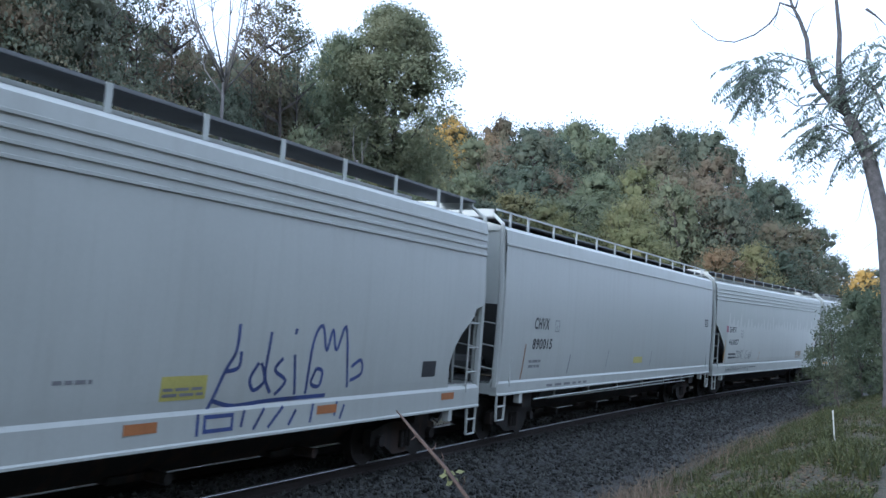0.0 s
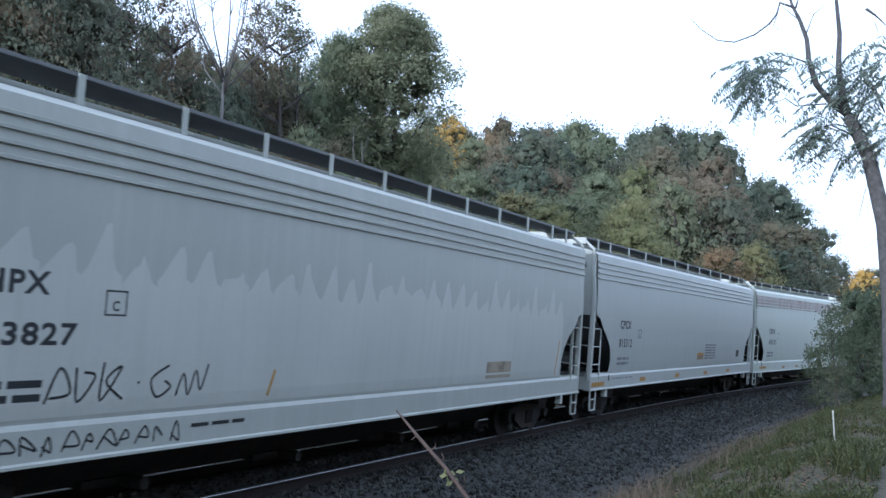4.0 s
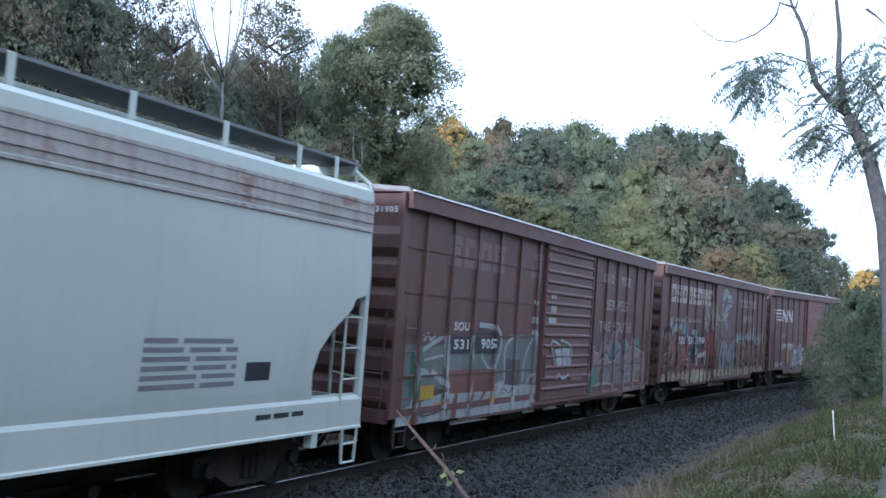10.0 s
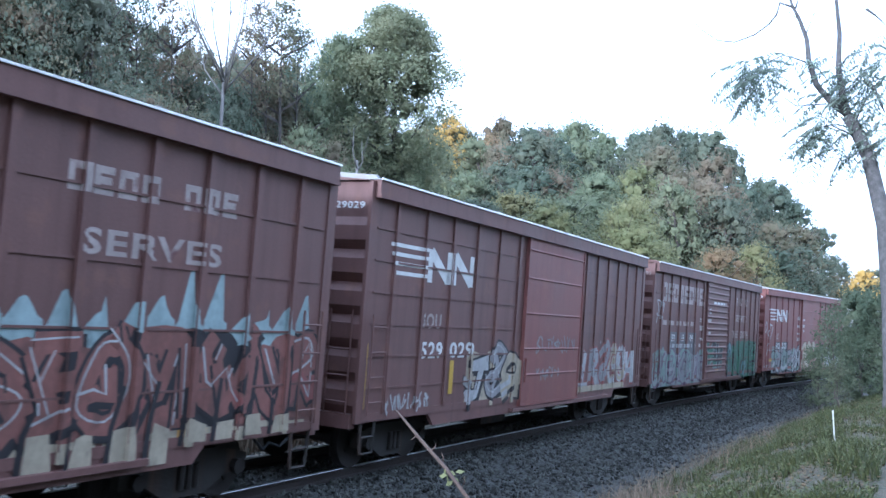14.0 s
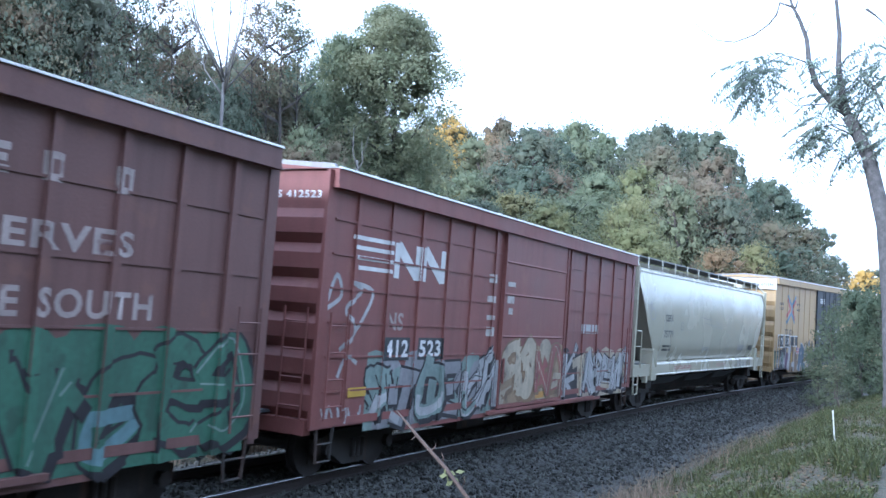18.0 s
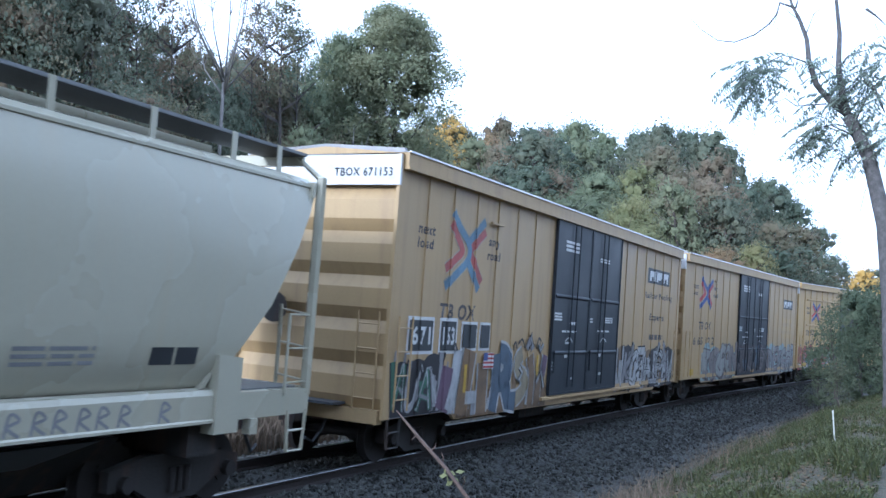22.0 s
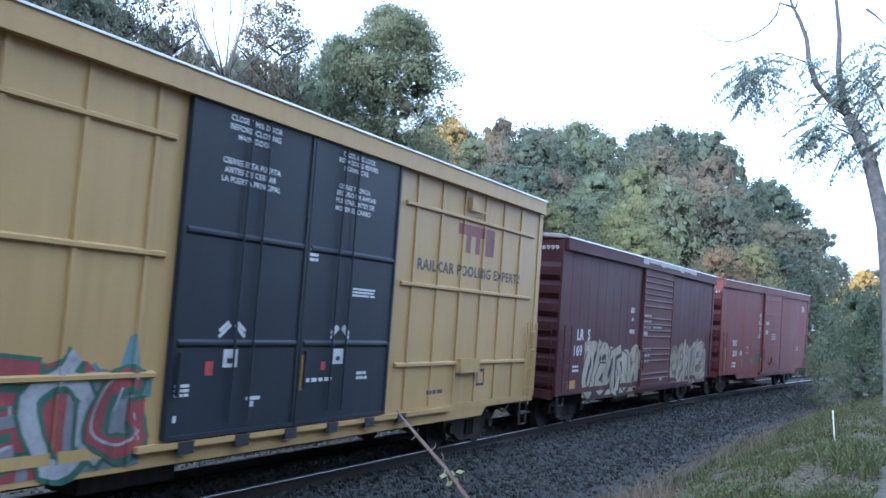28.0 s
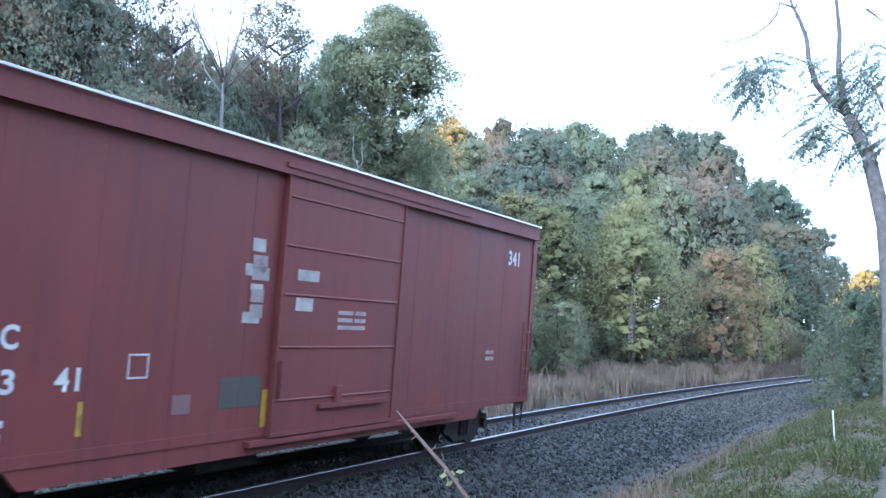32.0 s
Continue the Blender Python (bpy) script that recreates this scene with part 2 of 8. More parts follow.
BARE_CHORD = surface("bare_top_edge", (0.33, 0.31, 0.28), 0.55, vary=0.35, scale=2.5, bump=0.1, spots=(0.14, 0.09, 0.08), spotty=0.6)
PAPER = surface("soiled_paper_notice", (0.34, 0.32, 0.30), 0.7, vary=0.4, scale=4, bump=0.05, spots=(0.15, 0.11, 0.10), spotty=0.6)
DULL_WHITE = surface("dulled_white_lettering", (0.30, 0.26, 0.25), 0.6, vary=0.35, scale=4, bump=0.04, spots=(0.14, 0.07, 0.07), spotty=0.6)
STAKE_WHITE = surface("white_painted_stake", (0.34, 0.35, 0.33), 0.6, vary=0.12, scale=6, bump=0.1)
PAINTS = {}


def spray(name, colour):
    if name not in PAINTS:
        colour = tuple(0.88 * c for c in colour)
        PAINTS[name] = surface("spray_" + name, colour, 0.6, vary=0.4, scale=1.6, grain=14, bump=0.03, spots=tuple(c * 0.45 + 0.01 for c in colour), spotty=0.7, streak=tuple(c * 0.5 + 0.012 for c in colour), streaks=0.5)
    return PAINTS[name]


spray("white", (0.348, 0.348, 0.348)), spray("black", (0.018, 0.0164, 0.0197)), spray("teal", (0.13, 0.212, 0.225)), spray("pink", (0.19, 0.11, 0.11))
spray("grey", (0.205, 0.205, 0.213)), spray("green", (0.048, 0.118, 0.076)), spray("mint", (0.173, 0.224, 0.203)), spray("cream", (0.333, 0.288, 0.211)), spray("tan", (0.246, 0.18, 0.107))
spray("blue", (0.0492, 0.0738, 0.221)), spray("steel", (0.07, 0.092, 0.125)), spray("red", (0.344, 0.0492, 0.0492)), spray("plum", (0.107, 0.0656, 0.0984)), spray("rose", (0.213, 0.0738, 0.0656))
spray("yellow", (0.451, 0.295, 0.0328)), spray("silver", (0.23, 0.223, 0.23)), spray("sky", (0.255, 0.325, 0.33)), spray("umber", (0.164, 0.107, 0.0574))
spray("blush", (0.25, 0.175, 0.175)), spray("brick", (0.18, 0.078, 0.064)), spray("khaki", (0.25, 0.21, 0.135)), spray("mauve", (0.20, 0.175, 0.17)), spray("smoke", (0.085, 0.07, 0.07)), spray("ash", (0.25, 0.25, 0.235))
spray("crimson", (0.25, 0.055, 0.055)), spray("sage", (0.145, 0.16, 0.145)), spray("milk", (0.33, 0.345, 0.335)), spray("jade", (0.10, 0.185, 0.155))
PAINTS["whitewash"] = surface("whitewash_coat", (0.49, 0.50, 0.46), 0.5, vary=0.08, scale=0.8, bump=0.03, streak=(0.42, 0.43, 0.39), streaks=0.5)

# ---- the ground: bed of the track, ditch, bank and unseen rise on the camera's side, wooded slope behind ----
_fine = np.concatenate([np.arange(-700, 0, 5.0), np.arange(0, 700, STEP)])
_lx = np.where(_fine < 0, _fine, np.interp(_fine, _s, _x))
_ly = np.where(_fine < 0, TRACK_Y, np.interp(_fine, _s, _y))
_lp = np.where(_fine < 0, 0, np.interp(_fine, _s, _phi))


def along(x, y):
    """Distance along the track and from it (positive on the camera's side) of a place."""
    i = int(np.argmin((_lx - x) ** 2 + (_ly - y) ** 2))
    dx, dy, h = x - _lx[i], y - _ly[i], _lp[i]
    return _fine[i] + dx * math.cos(h) + dy * math.sin(h), math.sin(h) * dx - math.cos(h) * dy


LATS = (-400, -60, -45, -25, -9.5, -7, -4.6, -3.3, -2.3, -1.6, 0, 1.25, 1.7, 2.2, 4.1, 4.8, 6.5, 8.0, 9.5, 14, 26, 40, 400)
HEIGHTS = (22, 22, 15.5, 6.0, 0.35, 0.15, -0.05, -0.45, -0.14, -0.02, -0.165, -0.285, -0.33, -0.52, -0.88, -0.86, -0.30, 0.10, 0.20, 1.4, 10, 20, 30)


def height(x, y):
    s, lat = along(x, y)
    z = float(np.interp(lat, LATS, HEIGHTS)) + rise(s)
    # unseen rise behind the camera, added to cut off the low sky
    if lat > 9.5:
        z = 0.2 + rise(s) + (z - 0.2 - rise(s)) * float(np.interp(x, (24, 60), (1, 0.04)))
    if lat < -9.5:
        z = 0.35 + rise(s) + (z - 0.35 - rise(s)) * float(np.interp(x, (70, 115, 150), (1, 0.5, 0.05)))
    wild = min(1.0, max(0.0, (abs(lat - 0.2) - 4.2) / 3))
    z += wild * (0.10 * noise.noise((x * 0.5, y * 0.5, 0)) + 0.05 * noise.noise((x * 1.7, y * 1.7, 3)))
    return z + (0.03 * noise.noise((x * 3, y * 3, 7)) if abs(lat) > 1.5 else 0)


def spaced(knots):
    out = []
    for (a, b, d) in knots:
        out += list(np.arange(a, b, d))
    return out


gx = spaced([(-600, -60, 60), (-60, -5, 5), (-5, 5, 1.0), (5, 45, 0.3), (45, 80, 0.7), (80, 160, 4), (160, 601, 40)])
gy = spaced([(-600, -60, 60), (-60, -6, 6), (-6, 13, 0.3), (13, 30, 1.0), (30, 120, 5), (120, 601, 60)])
gv = [(x, y, height(x, y)) for x in gx for y in gy]
ny = len(gy)
gf = [(i * ny + j, (i + 1) * ny + j, (i + 1) * ny + j + 1, i * ny + j + 1) for i in range(len(gx) - 1) for j in range(ny - 1)]


def ground_material():
    """Crushed stone by the rails, leaf litter and soil away from them: the two meet along a ragged line stored with the mesh."""
    m = bpy.data.materials.new("ballast_and_soil")
    m.use_nodes = True
    n, k = m.node_tree.nodes, m.node_tree.links
    b, co, at = n["Principled BSDF"], n.new("ShaderNodeTexCoord"), n.new("ShaderNodeAttribute")
    at.attribute_name = "stony"
    vor, big, fine = n.new("ShaderNodeTexVoronoi"), n.new("ShaderNodeTexNoise"), n.new("ShaderNodeTexNoise")
    vor.inputs["Scale"].default_value, big.inputs["Scale"].default_value, fine.inputs["Scale"].default_value = 17.0, 0.9, 9.0
    fine.inputs["Detail"].default_value = 6
    for t in (vor, big, fine):
        k.new(co.outputs["Object"], t.inputs["Vector"])
    ramp = n.new("ShaderNodeValToRGB")
    ramp.color_ramp.elements[0].color, ramp.color_ramp.elements[1].color = (0.008, 0.0082, 0.0073, 1), (0.035, 0.0352, 0.0312, 1)
    sep = n.new("ShaderNodeSeparateColor")
    k.new(vor.outputs["Color"], sep.inputs[0])
    k.new(sep.outputs[0], ramp.inputs[0])
    soil = n.new("ShaderNodeValToRGB")
    e = soil.color_ramp.elements
    e[0].position, e[0].color, e[1].position, e[1].color = 0.35, (0.026, 0.029, 0.013, 1), 0.65, (0.066, 0.052, 0.031, 1)
    k.new(fine.outputs["Fac"], soil.inputs[0])
    add = n.new("ShaderNodeMath")
    add.operation = "MULTIPLY_ADD"
    add.inputs[1].default_value, add.inputs[2].default_value = 0.5, -0.25
    k.new(big.outputs["Fac"], add.inputs[0])
    tot = n.new("ShaderNodeMath")
    k.new(at.outputs["Fac"], tot.inputs[0])
    k.new(add.outputs[0], tot.inputs[1])
    edge = n.new("ShaderNodeMapRange")
    edge.inputs["From Min"].default_value, edge.inputs["From Max"].default_value = 0.4, 0.6
    k.new(tot.outputs[0], edge.inputs["Value"])
    x = n.new("ShaderNodeMix")
    x.data_type = "RGBA"
    k.new(edge.outputs[0], x.inputs["Factor"])
    k.new(soil.outputs[0], x.inputs["A"])
    k.new(ramp.outputs[0], x.inputs["B"])
    k.new(x.outputs["Result"], b.inputs["Base Color"])
    b.inputs["Roughness"].default_value = 0.9
    bp = n.new("ShaderNodeBump")
    bp.inputs["Strength"].default_value, bp.inputs["Distance"].default_value = 0.8, 0.05
    k.new(vor.outputs["Distance"], bp.inputs["Height"])
    k.new(bp.outputs[0], b.inputs["Normal"])
    return m


ground_me = mesh_of("ground", gv, gf, ground_material(), True)
stony = ground_me.attributes.new("stony", "FLOAT", "POINT")
stony.data.foreach_set("value", [float(np.interp(along(v[0], v[1])[1], (-4.2, -3.0, 3.6, 4.6), (0, 1, 1, 0))) for v in gv])
tagged(new("ground", ground_me), "grey crushed-stone ballast, leaf-strewn grassy bank and wooded slope", "ground", kind="structure")

# ---- the track ----
track = tagged(new("railway_track"), "single railway track with shiny worn rails on grey ballast", "railway track", kind="structure")


def sweep(name, lat, section, material, s0, s1, step, label=""):
    verts, faces, k = [], [], len(section)
    stations = list(np.arange(s0, s1 + step / 2, step))
    for s in stations:
        verts += [beside(s, lat + a, z) for a, z in section]
    for i in range(len(stations) - 1):
        for j in range(k):
            q = (j + 1) % k
            faces.append((i * k + j, i * k + q, (i + 1) * k + q, (i + 1) * k + j))
    return link(name, mesh_of(name, verts, faces, material), None, track, label)


WEB = [(-0.07, -0.17), (0.07, -0.17), (0.07, -0.155), (0.012, -0.13), (0.012, -0.045), (0.036, -0.035), (0.036, -0.004), (-0.036, -0.004), (-0.036, -0.035), (-0.012, -0.045), (-0.012, -0.13), (-0.07, -0.155)]
HEAD = [(-0.034, -0.003), (0.034, -0.003), (0.03, 0.004), (-0.03, 0.004)]
for lat in (0.753, -0.753):
    rail = sweep("rail", lat, WEB, RAIL_SIDE, -80, 190, 1.0, "rusty steel rail")
    top = sweep("rail_head", lat, HEAD, RAIL_TOP, -80, 190, 1.0, "shiny worn running surface")
    top.parent = rail
tie_bm = boxes((-0.115, 0.115, -1.3, 1.3, -0.36, -0.175))
bmesh.ops.bevel(tie_bm, geom=tie_bm.edges[:], offset=0.015, segments=1, affect="EDGES")
tie_me = bpy.data.meshes.new("tie")
tie_bm.to_mesh(tie_me)
tie_bm.free()
for i in range(240):
    s = 2 + i * 0.52
    t = link("tie", tie_me, TIE_WOOD, track)
    p, h = line(s)
    t.matrix_basis = Matrix.Translation(p) @ Matrix.Rotation(h, 4, "Z") @ Matrix.Rotation(BANK, 4, "X") @ pose(0, random.uniform(-0.03, 0.03), 0, 0, 0, random.uniform(-1.2, 1.2))

# loose stones on the bed and its shoulder
rs = random.Random(5)
sv, sf = [], []
OCT = [(1, 0, 0), (-1, 0, 0), (0, 1, 0), (0, -1, 0), (0, 0, 1), (0, 0, -1)]
OCF = [(0, 2, 4), (2, 1, 4), (1, 3, 4), (3, 0, 4), (2, 0, 5), (1, 2, 5), (3, 1, 5), (0, 3, 5)]
for i in range(26000):
    s = 9 + 46 * rs.random() ** 1.5
    lat = rs.uniform(0.85, 4.4) if rs.random() < 0.8 else (rs.uniform(-0.65, 0.65) if rs.random() < 0.6 else rs.uniform(-3.6, -0.9))
    if lat > 3.7 and rs.random() < 0.6:
        continue
    p = beside(s, lat, 0, False)
    z = height(p.x, p.y)
    r, q, c = 0.016 + 0.044 * rs.random() ** 1.6, Euler((rs.random() * 6, rs.random() * 6, rs.random() * 6)).to_matrix(), len(sv)
    for o in OCT:
        v = q @ Vector((o[0] * r * rs.uniform(0.7, 1.3), o[1] * r * rs.uniform(0.7, 1.3), o[2] * r * rs.uniform(0.6, 1.1)))
        sv.append((p.x + v.x, p.y + v.y, z + 0.012 + v.z))
    sf += [tuple(c + k for k in f) for f in OCF]


def island_material(name, dark, light, rough=0.85):
    m = bpy.data.materials.new(name)
    m.use_nodes = True
    n, k = m.node_tree.nodes, m.node_tree.links
    g, r = n.new("ShaderNodeNewGeometry"), n.new("ShaderNodeValToRGB")
    r.color_ramp.elements[0].color, r.color_ramp.elements[1].color = (*dark, 1), (*light, 1)
    k.new(g.outputs["Random Per Island"], r.inputs[0])
    k.new(r.outputs[0], n["Principled BSDF"].inputs["Base Color"])
    n["Principled BSDF"].inputs["Roughness"].default_value = rough
    n["Principled BSDF"].inputs["Specular IOR Level"].default_value = 0.25
    return m


tagged(new("loose_ballast", mesh_of("loose_ballast", sv, sf, island_material("broken_stone", (0.007, 0.0072, 0.0065), (0.068, 0.068, 0.061)))), "loose grey crushed stones beside the rails", "ballast", kind="stuff")


# ---- grass and weeds ----
def tufts(name, material, count, place, tall, wide, label, category, seed, lean=0.35, leafy_weed=False):
    r, v, f = random.Random(seed), [], []
    for i in range(count):
        x, y, k = place(r)
        z, a, h = height(x, y), r.random() * math.tau, tall * k * r.uniform(0.5, 1.2)
        w = wide * r.uniform(0.6, 1.3)
        dx, dy, lx, ly = math.cos(a) * w, math.sin(a) * w, r.gauss(0, lean) * h, r.gauss(0, lean) * h
        c = len(v)
        if leafy_weed:
            z += r.random() * h
            t = r.uniform(-0.6, 0.6)
            v += [(x - dx, y - dy, z), (x + dy, y - dx, z + t * w), (x + dx, y + dy, z + w * 0.3), (x - dy, y + dx, z - t * w)]
            f.append((c, c + 1, c + 2, c + 3))
        else:
            v += [(x - dx, y - dy, z - 0.02), (x + dx, y + dy, z - 0.02), (x + lx * 0.4 + dx * 0.7, y + ly * 0.4 + dy * 0.7, z + h * 0.6), (x + lx * 0.4 - dx * 0.7, y + ly * 0.4 - dy * 0.7, z + h * 0.6), (x + lx, y + ly, z + h)]
            f += [(c, c + 1, c + 2, c + 3), (c + 3, c + 2, c + 4)]
    return tagged(new(name, mesh_of(name, v, f, material)), label, category, kind="stuff")


def on_bank(lo, hi, s0, s1, power=1.4, patchy=-2):
    def place(r):
        for k in range(6):
            s, lat = s0 + (s1 - s0) * r.random() ** power, r.uniform(lo, hi)
            p = beside(s, lat, 0, False)
            if noise.noise((p.x * 0.9, p.y * 0.9, 31 + hi)) + 0.5 * noise.noise((p.x * 2.7, p.y * 2.7, 5)) > patchy:
                break
        k = 0.35 + 1.3 * max(0, 0.5 + noise.noise((p.x * 0.6, p.y * 0.6, 11)))
        return p.x, p.y, k
    return place


GREEN_BLADES = island_material("green_grass", (0.020, 0.028, 0.009), (0.058, 0.062, 0.020), 0.6)
DRY_BLADES = island_material("dry_grass", (0.066, 0.052, 0.038), (0.165, 0.13, 0.096), 0.8)
WEEDS = island_material("low_weeds", (0.018, 0.027, 0.009), (0.072, 0.078, 0.024), 0.8)
LITTER = island_material("fallen_leaves", (0.032, 0.024, 0.014), (0.108, 0.076, 0.042), 0.9)
tufts("bank_grass", GREEN_BLADES, 24000, on_bank(4.9, 8.8, 10, 48, 1.4, 0.05), 0.17, 0.009, "short green grass on the near bank", "grass", 21)
tufts("bank_weeds", WEEDS, 26000, on_bank(4.9, 8.8, 10, 46, 1.4, -0.2), 0.17, 0.017, "low leafy green weeds on the near bank", "weeds", 22, leafy_weed=True)
tufts("fallen_leaves", LITTER, 19000, on_bank(4.2, 8.8, 10, 46), 0.10, 0.022, "brown fallen leaves scattered over the bank", "leaf litter", 23, leafy_weed=True)
tufts("far_weeds", WEEDS, 16000, on_bank(-8.5, -3.8, 14, 80, 1.0), 0.6, 0.045, "green weeds among the dry grass behind the track", "weeds", 28, leafy_weed=True)
tufts("verge_grass", GREEN_BLADES, 9000, on_bank(5.0, 15.0, -8, 10, 1.0, 0.05), 0.16, 0.009, "short green grass on top of the bank", "grass", 27)
tufts("ditch_dry_grass", DRY_BLADES, 420, on_bank(4.2, 6.0, 12, 42, 1.2, 0.35), 0.34, 0.006, "dry straw-coloured grass along the ballast edge", "grass", 24)
tufts("far_dry_grass", DRY_BLADES, 34000, on_bank(-7.6, -3.5, 14, 80, 1.0, -0.05), 0.7, 0.016, "tall dry grass behind the track", "grass", 25, 0.25)



def clump_at(x, y, spread):
    def place(r):
        return x + r.gauss(0, spread), y + r.gauss(0, spread * 0.5), r.uniform(0.6, 1.2)
    return place


tufts("dry_grass_clump", DRY_BLADES, 700, clump_at(14.9, 4.35, 0.7), 0.42, 0.006, "clump of dry grass at the ballast edge", "grass", 29)
tufts("dry_grass_clump", DRY_BLADES, 260, clump_at(22.5, 3.9, 0.9), 0.36, 0.006, "clump of dry grass at the ballast edge", "grass", 30)

# ---- trees ----
LEAVES = {
    # both greens lifted and cooled: haze before the valley side is in the colour
    "dark": leafy("hazed_dark_green_leaves", (0.140, 0.17, 0.120), (0.178, 0.184, 0.128)),
    "green": leafy("green_leaves", (0.20, 0.23, 0.14), (0.245, 0.25, 0.15)),
    "lime": leafy("yellow_green_leaves", (0.235, 0.245, 0.12), (0.31, 0.28, 0.14)),
    "rust": leafy("russet_leaves", (0.225, 0.18, 0.125), (0.19, 0.19, 0.12)),
    "orange": leafy("orange_leaves", (0.30, 0.215, 0.125), (0.24, 0.215, 0.12)),
    "deep": leafy("deep_green_leaves", (0.105, 0.13, 0.082), (0.14, 0.145, 0.09)),
    # low sunlight on far treetops is put into this bright leaf colour
    "sun_gold": leafy("sun_gold_leaves", (0.62, 0.42, 0.13), (0.42, 0.32, 0.12)),
}
BALL = np.array([(1, 0, 0), (-1, 0, 0), (0, 1, 0), (0, -1, 0), (0, 0, 1), (0, 0, -1), (0.7, 0.7, 0), (0.7, -0.7, 0), (-0.7, 0.7, 0), (-0.7, -0.7, 0), (0.7, 0, 0.7), (-0.7, 0, 0.7), (0, 0.7, 0.7), (0, -0.7, 0.7), (0.7, 0, -0.7), (-0.7, 0, -0.7), (0, 0.7, -0.7), (0, -0.7, -0.7)])
BALL_FACES = [(0, 6, 10), (6, 2, 12), (10, 12, 4), (6, 12, 10), (2, 8, 12), (8, 1, 11), (12, 11, 4), (8, 11, 12), (1, 9, 11), (9, 3, 13), (11, 13, 4), (9, 13, 11), (3, 7, 13), (7, 0, 10), (13, 10, 4), (7, 10, 13),
              (6, 0, 14), (2, 6, 16), (16, 14, 5), (6, 14, 16), (8, 2, 16), (1, 8, 15), (15, 16, 5), (8, 16, 15), (9, 1, 15), (3, 9, 17), (17, 15, 5), (9, 15, 17), (7, 3, 17), (0, 7, 14), (14, 17, 5), (7, 17, 14)]


def unit(a):
    return a / np.maximum(np.linalg.norm(a, axis=1, keepdims=True), 1e-6)


def crown_mesh(seed, lobes, reach, leaves, size, tall, core=1.0, deep=0.45):
    """A crown of unit radius, tall units high: boughs as uneven lobes, each a shell of small leaves; the inner lobes hide a
    closed mass of leaf (core: how far out), the outer ones let the sky through."""
    rng = np.random.RandomState(seed)
    flat = tall / 2.4
    v, f, soft = [], [], []
    count = 0
    for i in range(lobes):
        a, z = rng.rand() * math.tau, rng.rand() ** 0.75
        edge = math.sin(math.pi * (0.10 + 0.84 * z ** 0.85)) ** 0.6 * (0.80 + 0.42 * noise.noise((math.cos(a) * 1.3, math.sin(a) * 1.3, z * 2.6 + seed)))
        share = rng.rand() ** deep
        r = reach * rng.uniform(0.65, 1.3)
        d = max(0.0, edge - r * 0.6) * share
        c = np.array((math.cos(a) * d, math.sin(a) * d, tall * (0.06 + 0.9 * z) - (r * flat * 0.6 if z > 0.6 else 0)))
        out = np.array((math.cos(a) * share, math.sin(a) * share, (z - 0.4) * 1.1 + 0.25))
        out /= np.linalg.norm(out) + 1e-6
        way = unit(rng.normal(size=(leaves, 3)))
        back = way @ out
        way = np.where((back < -0.25)[:, None], way - 2 * back[:, None] * out, way)
        puff = 0.35 + 0.3 * np.sin(way[:, 0] * 5 + i) * np.sin(way[:, 1] * 5 + 2 * i) + 1.05 * rng.rand(leaves)
        p = c + way * (r * puff)[:, None] * (1, 1, flat * 0.8)
        n = unit(way * 0.22 + out * 0.4 + rng.normal(size=(leaves, 3)) * 0.3 + (0, 0, 0.25))
        m = unit(n + rng.normal(size=(leaves, 3)) * 0.75)
        u = unit(np.cross(m, rng.normal(size=(leaves, 3))))
        w = np.cross(m, u)
        s = (size * rng.uniform(0.6, 1.4, leaves))[:, None]
        squash = np.array((1, 1, flat))
        quad_v = np.stack((p - w * s * 0.6 * squash + m * s * 0.2, p + u * s * squash, p + w * s * 0.6 * squash + m * s * 0.2, p - u * s * squash), 1).reshape(-1, 3)
        v.append(quad_v)
        soft.append(np.repeat(n, 4, 0))
        f += [(count + 4 * k, count + 4 * k + 1, count + 4 * k + 2, count + 4 * k + 3) for k in range(leaves)]
        count += 4 * leaves
        if core and share * edge < core:
            q = BALL * rng.uniform(0.4, 0.95, (18, 1)) * r * 0.6
            v.append(c + q * (1, 1, flat * 0.8))
            soft.append(unit(unit(q) * 0.2 + out * 0.5 + (0, 0, 0.25)))
            f += [tuple(count + k for k in t) for t in BALL_FACES]
            count += 18
    v = np.concatenate(v)
    v[:, 2] = np.maximum(v[:, 2], 0.0)
    return v.tolist(), f, np.concatenate(soft).tolist()


# broad, tall, thin, bushy, round-headed, far and close-by crowns; their heights in radii
SHAPES = [crown_mesh(100 + i, 230, 0.17, 40, 0.0175, 2.2, 0.42) for i in range(3)]
TALL = [crown_mesh(150 + i, 240, 0.17, 44, 0.016, 4.2, 0.42) for i in range(3)]
THIN = [crown_mesh(200 + i, 70, 0.23, 30, 0.034, 2.6, 0.0, 0.6) for i in range(3)]
BUSHY = [crown_mesh(250 + i, 110, 0.24, 50, 0.026, 2.2, 0.35) for i in range(3)]
ROUND = [crown_mesh(240 + i, 340, 0.16, 110, 0.0155, 2.4, 0.5, 0.38) for i in range(3)]
FAR = [crown_mesh(270 + i, 160, 0.18, 28, 0.021, 2.2, 0.5) for i in range(3)]
MID = [crown_mesh(280 + i, 230, 0.17, 54, 0.0155, 2.2, 0.42) for i in range(3)]
CROWN_TALL = (2.2, 4.2, 2.6, 2.2, 2.4, 2.2, 2.2)
CROWNS = {}


def crown_for(shape, thin, colour):
    key = (shape, thin, colour)
    if key not in CROWNS:
        v, f, soft = (SHAPES, TALL, THIN, BUSHY, ROUND, FAR, MID)[thin][shape]
        CROWNS[key] = mesh_of("crown", v, f, LEAVES[colour], normals=soft)
    return CROWNS[key]


